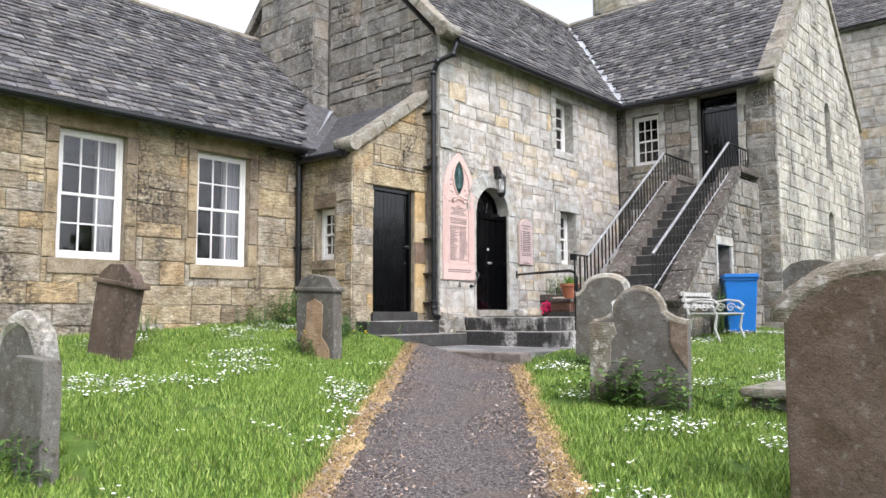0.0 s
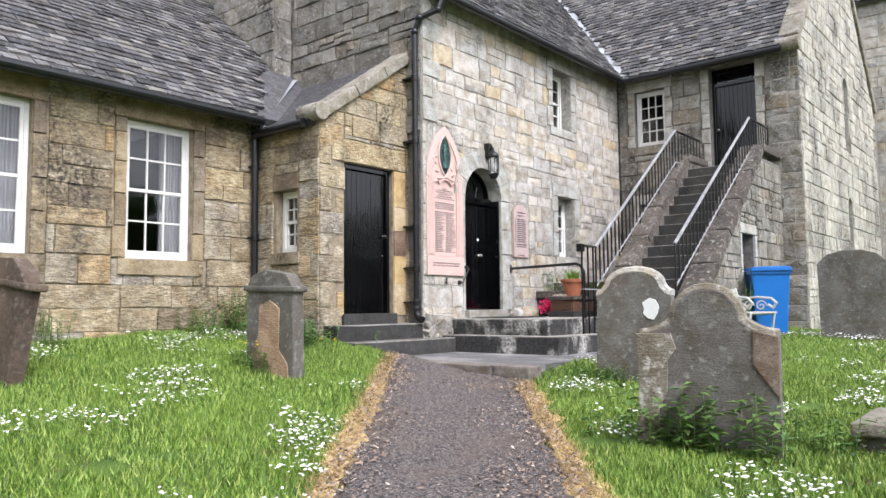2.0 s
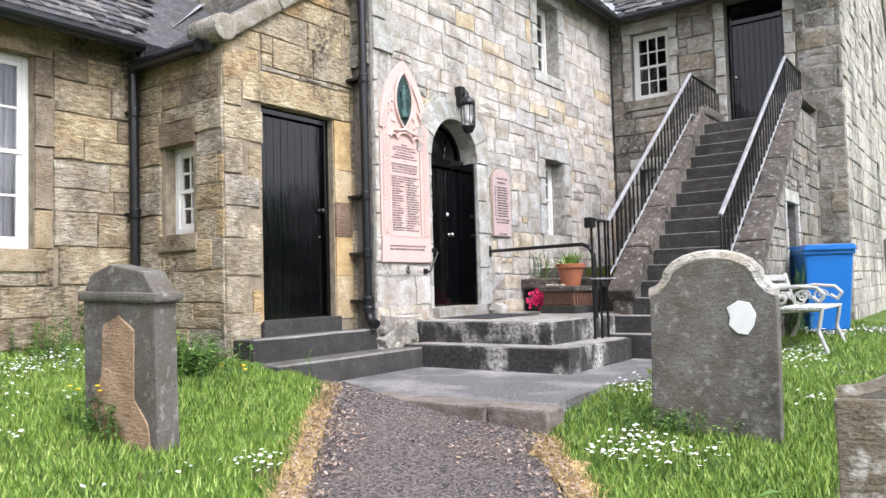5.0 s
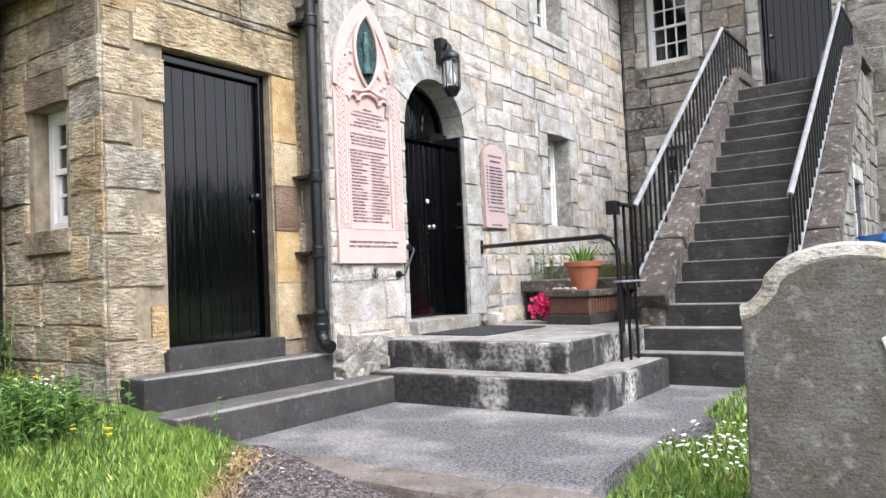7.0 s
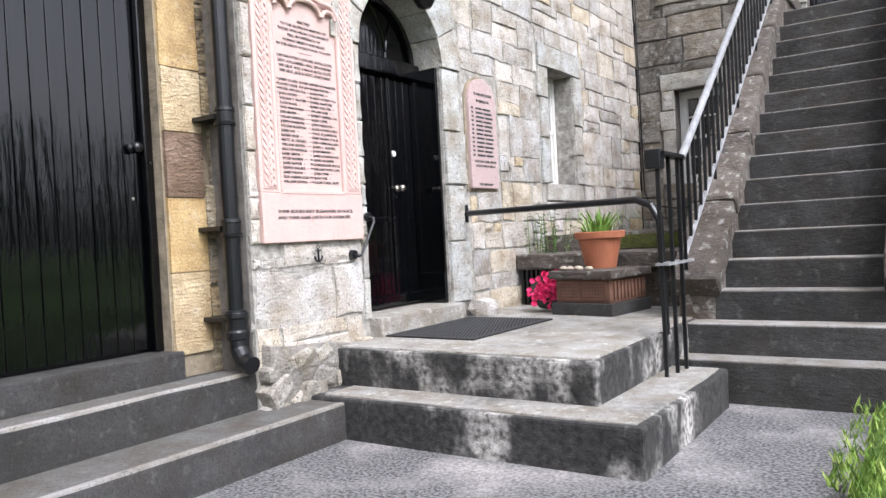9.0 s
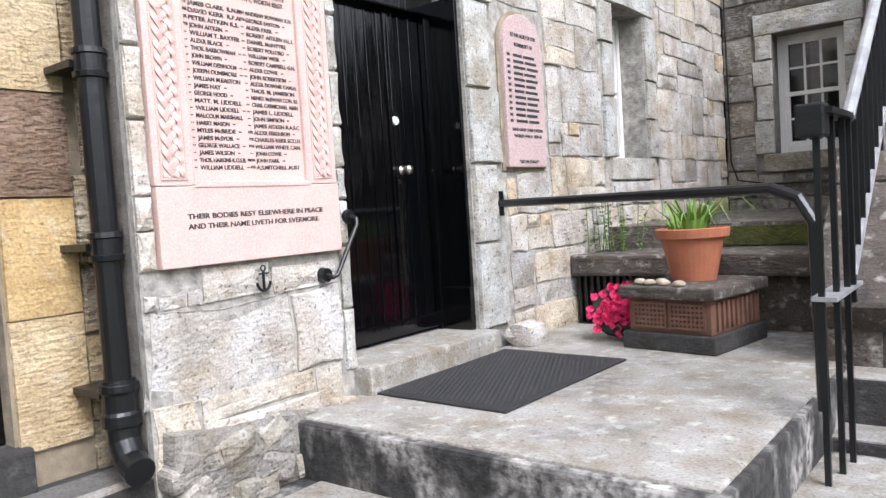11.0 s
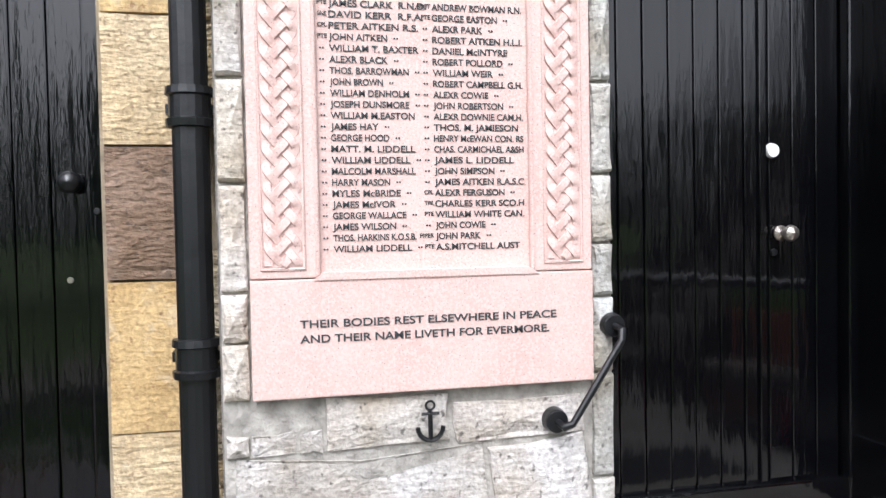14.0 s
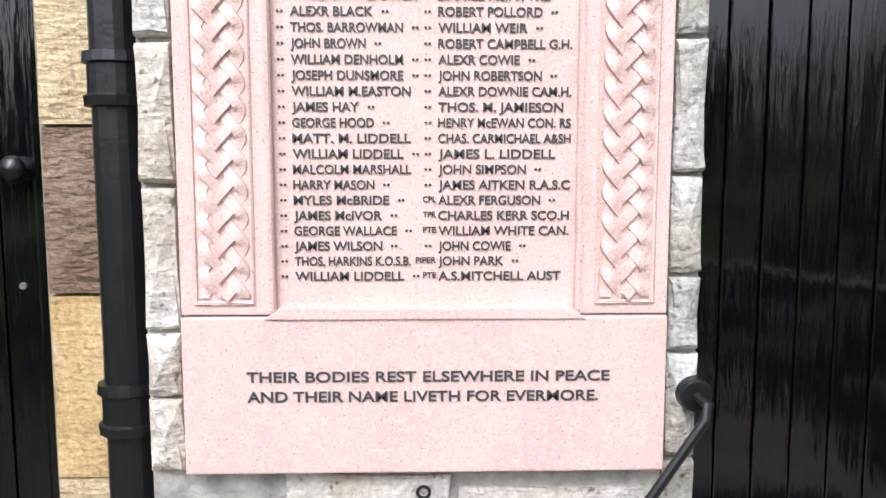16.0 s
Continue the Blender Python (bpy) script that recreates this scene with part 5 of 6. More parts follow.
o_, i_ = gothic(TC, 0.43, TS, TT), gothic(TC, 0.33, TS, TT - 0.13)
for half_ in (0, 1):
    po = o_[:15] if half_ == 0 else o_[14:]
    pi_ = i_[:15] if half_ == 0 else i_[14:]
    sheet(po + list(reversed(pi_)), 0.006, 0.026, "arch_border", PINK)
for sgn in (-1, 1):
    part("border_edge", Build().tube([mm_ @ Vector((TC + sgn * 0.272, 2.38, 0.022)), mm_ @ Vector((TC + sgn * 0.272, 3.46, 0.022))], 0.006, 6), PINK, tab)
    cu = TC + sgn * 0.352
    for ph in range(4):
        b, n = Build(), 260
        last = None
        for k in range(n + 1):
            v = 2.405 + (3.80 - 2.405) * k / n
            bend = 0.0 if v < TS else -sgn * 0.08 * ((v - TS) / 0.25) ** 2
            th = 2 * math.pi * (v / 0.185 + ph / 4)
            u = cu + bend + 0.035 * (math.asin(0.93 * math.sin(th)) / 1.19)
            w = 0.027 + 0.0035 * math.cos(3 * th)
            slope = 0.035 * 0.93 * math.cos(th) / math.sqrt(1 - (0.93 * math.sin(th)) ** 2) / 1.19 * 2 * math.pi / 0.185
            q = Vector((1, -slope)).normalized() * 0.0108
            b.v += [tuple(mm_ @ Vector((u - q.x, v - q.y, w - 0.009))), tuple(mm_ @ Vector((u - q.x * 0.82, v - q.y * 0.82, w + 0.002))), tuple(mm_ @ Vector((u + q.x * 0.82, v + q.y * 0.82, w + 0.002))), tuple(mm_ @ Vector((u + q.x, v + q.y, w - 0.009)))]
        b.f = [(4 * k + j, 4 * k + 4 + j, 4 * k + 5 + j, 4 * k + 1 + j) for k in range(n) for j in range(3)]
        part("knotwork", b, PINK, tab)
    part("knotwork_frame", Build().tube([mm_ @ Vector((cu - 0.050, 3.50, 0.024)), mm_ @ Vector((cu - 0.050, 2.395, 0.024)), mm_ @ Vector((cu + 0.050, 2.395, 0.024)), mm_ @ Vector((cu + 0.050, 3.50, 0.024))], 0.004, 6), PINK, tab)
# little arcade above the names
for c0, hw in ((9.92, 0.055), (10.12, 0.13), (10.32, 0.055)):
    pts = [mm_ @ Vector((c0 + hw * math.cos(math.pi * k / 12), 3.455 + (0.045 if hw < 0.1 else 0.075) * math.sin(math.pi * k / 12), 0.026)) for k in range(13)]
    part("arcade_moulding", Build().tube(pts, 0.014, 8), PINK, tab)
part("arcade_hood", Build().tube([mm_ @ Vector(p) for p in ((9.84, 3.47, 0.028), (9.90, 3.535, 0.03), (10.02, 3.545, 0.03), (10.12, 3.575, 0.032), (10.22, 3.545, 0.03), (10.34, 3.535, 0.03), (10.40, 3.47, 0.028))], 0.014, 8), PINK, tab)
# vesica with the bronze relief
VZ0, VZ1, VH = 3.58, 4.22, 0.150
vm, vh = (VZ0 + VZ1) / 2, (VZ1 - VZ0) / 2
vr = (VH * VH + vh * vh) / (2 * VH)
ves = [(math.sqrt(vr * vr - (vh * (2 * k / 20 - 1)) ** 2) - (vr - VH), vm + vh * (2 * k / 20 - 1)) for k in range(21)]
ring_ = [(TC + u, v) for u, v in ves] + [(TC - u, v) for u, v in reversed(ves[1:-1])]
sheet(ring_, 0.004, 0.014, "relief_ground", BRONZE, "dark green bronze relief panel", 0.0)
part("relief_rim", Build().tube([mm_ @ Vector((u, v, 0.02)) for u, v in ring_ + ring_[:1]], 0.016, 8), PINK, tab)
fig = Build()
fig.lathe((MX + 0.012, TC, 3.70), [(0.06, 0.0), (0.055, 0.06), (0.04, 0.16), (0.055, 0.25), (0.03, 0.30), (0.032, 0.345), (0.02, 0.375), (0.001, 0.38)], 16)
part("relief_figure", fig, BRONZE, tab, smooth=True)
rng_ = random.Random(4)
for k in range(46):
    u, v = rng_.uniform(-0.3, 0.3), rng_.uniform(3.58, 4.2)
    e = (abs(u) / (VH + 0.03)) ** 1.6 + (abs(v - vm) / (vh + 0.02)) ** 1.6
    lim = 0.31 if v < 3.8 else 0.31 - (v - 3.8) * 0.75
    if e > 1.05 and abs(u) < lim:
        part("carved_leaf", Build().lathe(mm_ @ Vector((TC + u, v, 0.008)), [(0.001, -0.022), (0.016, -0.012), (0.02, 0.002), (0.012, 0.018), (0.001, 0.026)], 8), PINK, tab, smooth=True)


LINES = []


def lettering(parent, m, text, u, v, size, wide, material=LETTER, centre=False, name="inscription", bold=0.0018, squeeze=0.92):
    """A line of raised letters, squeezed to its width where one is given."""
    cu = bpy.data.curves.new("inscription", "FONT")
    cu.body, cu.size, cu.extrude, cu.offset = text, 1.0, 0.02, 0.018
    tmp = new("inscription", cu)
    LINES.append((tmp, parent, m, u, v, size, wide, material, centre, name, squeeze))


def cut_letters():
    """Turns all the waiting lines into meshes on their stones."""
    deps = bpy.context.evaluated_depsgraph_get()
    made = [bpy.data.meshes.new_from_object(row[0].evaluated_get(deps)) for row in LINES]
    for me, (tmp, parent, m, u, v, size, wide, material, centre, name, squeeze) in zip(made, LINES):
        bpy.data.objects.remove(tmp)
        xs = [p.co.x for p in me.vertices]
        x0, x1 = min(xs), max(xs)
        sx = wide / (x1 - x0) if wide else size * squeeze
        off = -(x0 + x1) / 2 if centre else -x0
        me.transform(m @ Matrix.Translation((u, v, 0)) @ Matrix.Diagonal((sx, size, 0.05, 1)) @ Matrix.Translation((off, 0, 0)))
        me.materials.clear()
        me.materials.append(material)
        me.name = name
        ob = new(name, me)
        ob.parent = parent
        ob.matrix_parent_inverse = undo(parent)


mt = mm_ @ Matrix.Translation((0, 0, 0.0072))
HEAD = ["ERECTED", "TO THE GLORIOUS MEMORY OF", "THOSE WHO FROM THIS DISTRICT", "FELL IN DEFENCE OF", "HUMAN LIBERTY AND RIGHT", "IN THE GREAT WORLD WAR 1914-1919"]
for k, t in enumerate(HEAD):
    lettering(tab, mt, t, TC, 3.385 - 0.030 * k, 0.024, min(0.46, 0.0155 * len(t)), centre=True)
part("rule", Build().prism([(10.06, 3.208), (10.18, 3.208), (10.18, 3.211), (10.06, 3.211)], mt, 0.001), LETTER, tab)
TOP = ["CAPTAIN ATHOLL A.STUART, ROYAL SCOTS.", "LIEUT. A.D.CAMPBELL KING, 18TH HUSSARS.", "2ND LIEUT. ALEX. S. McKAY, ROYAL SCOTS.", "2ND LIEUT. JACK N. WATT, WORTH REGT."]
for k, t in enumerate(TOP):
    lettering(tab, mt, t, TC, 3.165 - 0.0285 * k, 0.0245, 0.47 - 0.012 * k, centre=True)
LEFT = ["PTE|JAMES CLARK  R.N.D.", "GNR|DAVID KERR  R.F.A.", "CPL|PETER AITKEN R.S.", "PTE|JOHN AITKEN", "|WILLIAM T. BAXTER", "|ALEXR BLACK", "|THOS. BARROWMAN", "|JOHN BROWN", "|WILLIAM DENHOLM", "|JOSEPH DUNSMORE", "|WILLIAM M.EASTON", "|JAMES HAY", "|GEORGE HOOD", "|MATT. M. LIDDELL", "|WILLIAM LIDDELL", "|MALCOLM MARSHALL", "|HARRY MASON", "|MYLES McBRIDE", "|JAMES McIVOR", "|GEORGE WALLACE", "|JAMES WILSON", "|THOS. HARKINS K.O.S.B.", "|WILLIAM LIDDELL"]
RIGHT = ["A/SGT|ANDREW BOWMAN R.N.", "PTE|GEORGE EASTON", "|ALEXR PARK", "|ROBERT AITKEN H.L.I.", "|DANIEL McINTYRE", "|ROBERT POLLORD", "|WILLIAM WEIR", "|ROBERT CAMPBELL G.H.", "|ALEXR COWIE", "|JOHN ROBERTSON", "|ALEXR DOWNIE CAM.H.", "|THOS. M. JAMIESON", "|HENRY McEWAN CON. RS", "|CHAS. CARMICHAEL A&SH", "|JAMES L. LIDDELL", "|JOHN SIMPSON", "|JAMES AITKEN R.A.S.C", "CPL|ALEXR FERGUSON", "TPR|CHARLES KERR SCO.H", "PTE|WILLIAM WHITE CAN.", "|JOHN COWIE", "PIPER|JOHN PARK", "PTE|A.S.MITCHELL AUST"]
STEP_V = 0.0270
for k, (a, b) in enumerate(zip(LEFT, RIGHT)):
    v = 2.432 + STEP_V * (22 - k)
    for t, u0, full in ((a, 9.888, 0.24), (b, 10.142, 0.233)):
        rank, who = t.split("|")
        full = 0.205 if who.endswith("K.O.S.B.") else full
        width = min(full, 0.0129 * len(who))
        lettering(tab, mt, who, u0, v, 0.0225, width)
        if rank:
            lettering(tab, mt, rank, u0 - (0.027 if len(rank) < 4 else 0.04), v + 0.004, 0.015, 0.023 if len(rank) < 4 else 0.036)
        else:
            lettering(tab, mt, "..", u0 - 0.024, v + 0.006, 0.03, 0.012)
        if width < full * 0.82:
            lettering(tab, mt, "..", u0 + width + 0.015, v + 0.006, 0.03, 0.012)
mt2 = mm_ @ Matrix.Translation((0, 0, 0.0312))
lettering(tab, mt2, "THEIR BODIES REST ELSEWHERE IN PEACE", 9.803, 2.254, 0.0265, 0.645)
lettering(tab, mt2, "AND THEIR NAME LIVETH FOR EVERMORE.", 9.803, 2.218, 0.0265, 0.625)

# ---- smaller plaque ----
plq = thing("wall_plaque", (MX, 12.14, 2.44), "round-headed red granite plaque with dark letters", "plaque")
half = 0.215
outl = [(12.14 - half, 2.445), (12.14 + half, 2.445), (12.14 + half, 3.13)] + [(12.14 + half * math.cos(math.pi * k / 16), 3.13 + half * math.sin(math.pi * k / 16)) for k in range(1, 16)] + [(12.14 - half, 3.13)]
part("plaque_bed", Build().prism([(12.14 + (u - 12.14) * 1.13, v + (0.02 if v > 2.5 else -0.02)) for u, v in outl], mm_ @ Matrix.Translation((0, 0, -0.03)), 0.035), MORTAR_B, plq, "ochre mortar bed")
part("slab", Build().prism(outl, mm_ @ Matrix.Translation((0, 0, -0.02)), 0.055), PLAQUE, plq, bevel=0.008)
mq = mm_ @ Matrix.Translation((0, 0, 0.0362))
lettering(plq, mq, "TO THE GLORY OF GOD", 12.14, 3.20, 0.032, 0.28, centre=True)
lettering(plq, mq, "IN MEMORY OF", 12.14, 3.145, 0.032, 0.20, centre=True)
for k in range(12):
    v = 3.085 - 0.0345 * k
    part("inscription", Build().prism([(11.955, v), (11.985, v), (11.985, v + 0.016), (11.955, v + 0.016)], mq, 0.001), LETTER, plq)
    w = 0.24 + 0.04 * ((k * 7) % 5) / 5
    cut = 12.02 + w * (0.40 + 0.04 * (k % 3))
    for a, b in ((12.02, cut), (cut + 0.015, 12.02 + w)):
        part("inscription", Build().prism([(a, v), (b, v), (b, v + 0.016), (a, v + 0.016)], mq, 0.001), LETTER, plq)
lettering(plq, mq, "WHO GAVE THEIR LIVES IN", 12.14, 2.655, 0.026, 0.34, centre=True)
lettering(plq, mq, "WORLD WAR II  1939-45", 12.14, 2.618, 0.026, 0.31, centre=True)
lettering(plq, mq, "\"LEST WE FORGET\"", 12.14, 2.468, 0.026, 0.22, centre=True)

# ---- grab handle, anchor, hand rail, lantern ----
gh = thing("grab_handle", (MX, 10.53, 1.98), "black iron grab handle fixed to the wall by the door", "handle")
for u, v in ((10.605, 2.225), (10.445, 1.985)):
    part("fixing_plate", Build().rod(mm_ @ Vector((u, v, 0.0)), mm_ @ Vector((u, v, 0.038)), 0.034, 0.030, 18), IRON, gh, bevel=0.004)
part("grip", Build().tube([mm_ @ Vector(p) for p in ((10.605, 2.225, 0.03), (10.617, 2.215, 0.06), (10.61, 2.19, 0.068), (10.475, 1.985, 0.068), (10.455, 1.975, 0.06), (10.445, 1.985, 0.03))], 0.0095, 10), IRON, gh)
an = thing("anchor_ornament", (MX, 10.115, 1.95), "small rusty iron anchor on the wall", "ornament")
part("shank", Build().tube([mm_ @ Vector((10.115, 1.962, 0.03)), mm_ @ Vector((10.115, 2.035, 0.03))], 0.006, 8), IRON, an)
part("stock", Build().tube([mm_ @ Vector((10.093, 2.028, 0.032)), mm_ @ Vector((10.137, 2.028, 0.032))], 0.004, 8), IRON, an)
part("ring", Build().tube([mm_ @ Vector((10.115 + 0.011 * math.cos(k * 0.5236), 2.048 + 0.011 * math.sin(k * 0.5236), 0.03)) for k in range(13)], 0.003, 6), IRON, an)
part("fluke", Build().tube([mm_ @ Vector((10.115 + 0.032 * math.cos(math.pi * (1 + k / 10)), 1.995 + 0.034 * math.sin(math.pi * (1 + k / 10)), 0.03)) for k in range(11)], 0.006, 8), IRON, an)

hr = thing("hand_rail", (-6.95, 11.1, 1.43), "black iron hand rail from the wall across the landing to posts", "railing")
bend = [(MX, 11.83, 2.24), (-7.10, 11.22, 2.23), (-6.99, 11.18, 2.23), (-6.89, 11.15, 2.19), (-6.84, 11.14, 2.10), (-6.83, 11.14, 1.43)]
part("rail_bar", Build().tube(bend, 0.022, 10), IRON, hr)
part("wall_plate", Build().box(MX, MX + 0.02, 11.80, 11.86, 2.17, 2.31), IRON, hr, bevel=0.004)
for x, y, z0, z1 in ((-6.80, 11.02, 1.20, 2.47), (-6.78, 11.16, 1.2, 2.47), (-6.77, 11.30, 1.2, 2.47)):
    part("post", Build().box(x - 0.010, x + 0.010, y - 0.010, y + 0.010, z0, z1), IRON, hr)
# same sheen-grey colour as the stair handrails
part("cross_bar", Build().box(-6.83, -6.75, 11.0, 11.5, 1.84, 1.855), HANDRAIL, hr)
part("cap_bar", Build().box(-6.82, -6.74, 10.98, 11.40, 2.465, 2.485), IRON, hr)
part("junction_box", Build().box(-6.85, -6.76, 10.95, 11.04, 2.39, 2.50), IRON, hr, bevel=0.008)

lan = thing("wall_lantern", (MX, 11.24, 4.1), "black iron wall lantern with clear glass over the arch", "lantern")
part("back_box", Build().box(MX, MX + 0.10, 11.14, 11.25, 4.02, 4.26), IRON, lan, bevel=0.012)
LC = (MX + 0.26, 11.05, 3.69)
part("arm", Build().tube([(MX + 0.08, 11.20, 4.14), (MX + 0.18, 11.12, 4.18), (LC[0], LC[1], 4.12)], 0.012, 8), IRON, lan)
part("cap", Build().lathe(LC, [(0.085, 0.30), (0.09, 0.33), (0.05, 0.37), (0.02, 0.39), (0.015, 0.43), (0.001, 0.44)], 18), IRON, lan, smooth=True)
part("base_cup", Build().lathe(LC, [(0.08, 0.03), (0.075, 0.0), (0.045, -0.05), (0.001, -0.06)], 18), IRON, lan, smooth=True)
for k in range(8):
    a_ = 2 * math.pi * k / 8
    part("cage_bar", Build().rod((LC[0] + 0.082 * math.cos(a_), LC[1] + 0.082 * math.sin(a_), LC[2] + 0.01), (LC[0] + 0.082 * math.cos(a_), LC[1] + 0.082 * math.sin(a_), LC[2] + 0.32), 0.006, n=6), IRON, lan)
gls = part("lamp_glass", Build().lathe(LC, [(0.068, 0.02), (0.068, 0.30)], 20), GLASS, lan, smooth=True)
gls.visible_shadow = False
part("lamp_bulb", Build().lathe(LC, [(0.001, 0.05), (0.025, 0.07), (0.03, 0.12), (0.015, 0.18), (0.012, 0.24)], 12), ENAMEL, lan, smooth=True)

# ---- things on the landing ----
mat = thing("door_mat", (-8.18, 11.15, 1.434), "black rubber door mat with a raised diamond pattern", "mat")
MM = Matrix.Translation((-8.18, 11.14, 1.435)) @ Matrix.Rotation(radians(-1.5), 4, "Z")
part("mat_base", Build().box(-0.36, 0.36, -0.52, 0.52, 0, 0.010, MM), RUBBER, mat, bevel=0.003)
kn = Build()
for i in range(25):
    for j in range(38):
        x, y = -0.30 + 0.6 * i / 24 + (0.0125 if j % 2 else 0) - 0.006, -0.46 + 0.92 * j / 37
        kn.add([MM @ Vector(p) for p in ((x - 0.009, y, 0.0095), (x, y - 0.009, 0.0095), (x + 0.009, y, 0.0095), (x, y + 0.009, 0.0095), (x, y, 0.016))], [(0, 1, 4), (1, 2, 4), (2, 3, 4), (3, 0, 4)])
tagged(part("mat_studs", kn, RUBBER, mat), kind="stuff")
vb = thing("vent_box", (-7.75, 12.2, 1.43), "brown timber vent box with pierced grilles under a stone slab", "vent box")
VM = Matrix.Translation((-7.72, 12.20, 1.434)) @ Matrix.Rotation(radians(-9), 4, "Z")
part("plinth", Build().box(-0.20, 0.32, -0.28, 0.30, 0, 0.09, VM), STEP, vb, bevel=0.008)
part("box_body", Build().box(-0.17, 0.29, -0.25, 0.28, 0.09, 0.27, VM), VENTWOOD, vb, bevel=0.006)
part("slab_top", Build().box(-0.21, 0.33, -0.29, 0.32, 0.27, 0.33, VM), CHEEK, vb, bevel=0.012, rough=0.006)
for c0 in (-0.045, 0.165):
    g = Build()
    for k in range(9):
        g.box(c0 - 0.096 + 0.0225 * k, c0 - 0.084 + 0.0225 * k, -0.262, -0.25, 0.115, 0.25, VM)
    for k in range(6):
        g.box(c0 - 0.096, c0 + 0.096, -0.264, -0.25, 0.115 + 0.024 * k, 0.127 + 0.024 * k, VM)
    part("vent_grille", g, VENTWOOD, vb)
    # black sheet stands in for the shade behind the grille holes
    part("grille_shade", Build().box(c0 - 0.092, c0 + 0.092, -0.254, -0.248, 0.12, 0.245, VM), RUBBER, vb)
g = Build()
for k in range(9):
    g.box(0.288, 0.302, -0.2 + 0.05 * k, -0.18 + 0.05 * k, 0.11, 0.25, VM)
part("vent_grille", g, VENTWOOD, vb)
pot = thing("flower_pot", (-7.67, 12.25, 1.76), "terracotta flower pot with sprouting green leaves", "plant pot")
part("pot", Build().lathe((-7.67, 12.25, 1.766), [(0.001, 0.0), (0.115, 0.0), (0.163, 0.225), (0.188, 0.23), (0.194, 0.275), (0.18, 0.28), (0.17, 0.265), (0.16, 0.21), (0.001, 0.20)], 32), TERRACOTTA, pot, smooth=False)
POTLEAF = plain_material("bulb_leaf", (0.18, 0.33, 0.05), 0.55, 0, 0.3, 10, 0.05)
pl = Build()
rng_ = random.Random(21)
for k in range(85):
    a_, ln, r0 = rng_.uniform(0, 6.28), rng_.uniform(0.10, 0.30), rng_.uniform(0, 0.12)
    lean = rng_.uniform(0.05, 0.6)
    base = Vector((-7.67 + r0 * math.cos(a_), 12.25 + r0 * math.sin(a_), 1.95))
    d = Vector((math.cos(a_) * lean, math.sin(a_) * lean, 1)).normalized()
    s = d.cross(Vector((0, 0, 1))).normalized() * 0.008
    p1, p2 = base + d * ln * 0.6, base + d * ln + Vector((math.cos(a_), math.sin(a_), -0.5)) * lean * 0.14
    pl.add([base - s, base + s, p1 + s * 1.2, p1 - s * 1.2, p2], [(0, 1, 2, 3), (3, 2, 4)])
for k in range(16):
    a_, ln = rng_.uniform(-2.2, 1.4), rng_.uniform(0.28, 0.42)
    d, sd = Vector((math.cos(a_), math.sin(a_), 0)), Vector((-math.sin(a_), math.cos(a_), 0)) * 0.006
    pts_ = [Vector((-7.67, 12.25, 1.96)) + d * ln * t + Vector((0, 0, 0.62 * ln * math.sin(t * 2.6))) for t in (0, 0.25, 0.5, 0.75, 1.0)]
    pl.add([p + sd * w for p, q in zip(pts_, (1, 1, 0.9, 0.6, 0.1)) for w in (-q, q)], [(2 * j, 2 * j + 1, 2 * j + 3, 2 * j + 2) for j in range(4)])
tagged(part("leaves", pl, POTLEAF, pot), kind="stuff")
for k, (dx, dy) in enumerate(((-0.13, -0.2), (-0.06, -0.22), (0.03, -0.23), (0.12, -0.24), (-0.02, -0.17))):
    peb = part("pebble", Build().lathe(VM @ Vector((dx, dy, 0.345)), [(0.001, -0.018), (0.025, -0.012), (0.036, 0.0), (0.022, 0.014), (0.001, 0.018)], 10), PEBBLE, smooth=True)
    tagged(peb, "small smooth stone laid on the vent box slab", "stone", "laid stones")
wr = thing("poppy_wreath", (-8.08, 12.16, 1.44), "red poppy wreath leaning against the vent box", "wreath")
rng_ = random.Random(9)
WM = Matrix.Translation((-8.08, 12.16, 1.60)) @ Matrix.Rotation(radians(14), 4, "Z") @ Matrix.Rotation(radians(-20), 4, "X")
part("wreath_ring", Build().tube([WM @ Vector((0.10 * math.cos(k * 0.3927), 0.012, 0.10 * math.sin(k * 0.3927))) for k in range(17)], 0.05, 8), plain_material("dark_wreath_back", (0.03, 0.04, 0.03), 0.9), wr)
for k in range(95):
    a_, r0 = rng_.uniform(0, 6.28), rng_.uniform(0.0, 0.165)
    c = WM @ Vector((r0 * math.cos(a_), -0.05 - rng_.uniform(0, 0.02) + r0 * 0.12, r0 * math.sin(a_)))
    b = Build()
    up_ = Vector((rng_.uniform(-0.6, 0.9), -1, rng_.uniform(-0.3, 0.8))).normalized()
    q = up_.to_track_quat("Z", "Y")
    b.add([c + q @ Vector((0.024 * math.cos(j * 1.0472), 0.024 * math.sin(j * 1.0472), 0.010 * (j % 2))) for j in range(6)] + [c - up_ * 0.004], [(j, (j + 1) % 6, 6) for j in range(6)])
    part("poppy", b, POPPY, wr)
boulder = part("boulder", Build().box(-0.09, 0.09, -0.11, 0.11, 0, 0.14, Matrix.Translation((-8.50, 11.88, 1.42))), PALE, bevel=0.07, rough=0.03)
tagged(boulder, "rough pale stone lying at the wall foot", "stone")
led = thing("stone_bench_ledge", (-7.8, 12.9, 1.43), "mossy stone ledge across the back of the landing", "ledge", "", "structure")
part("ledge_body", Build().box(-8.60, -6.99, 12.72, 13.2, 0.9, 1.74), CHEEK, led, rough=0.01)
part("ledge_slab", Build().box(-8.61, -6.98, 12.62, 13.25, 1.74, 1.87), CHEEK, led, bevel=0.02, rough=0.01)
part("bank", Build().box(-8.61, -6.98, 13.2, 15.99, 0.9, 2.02), CHEEK, led, rough=0.02)
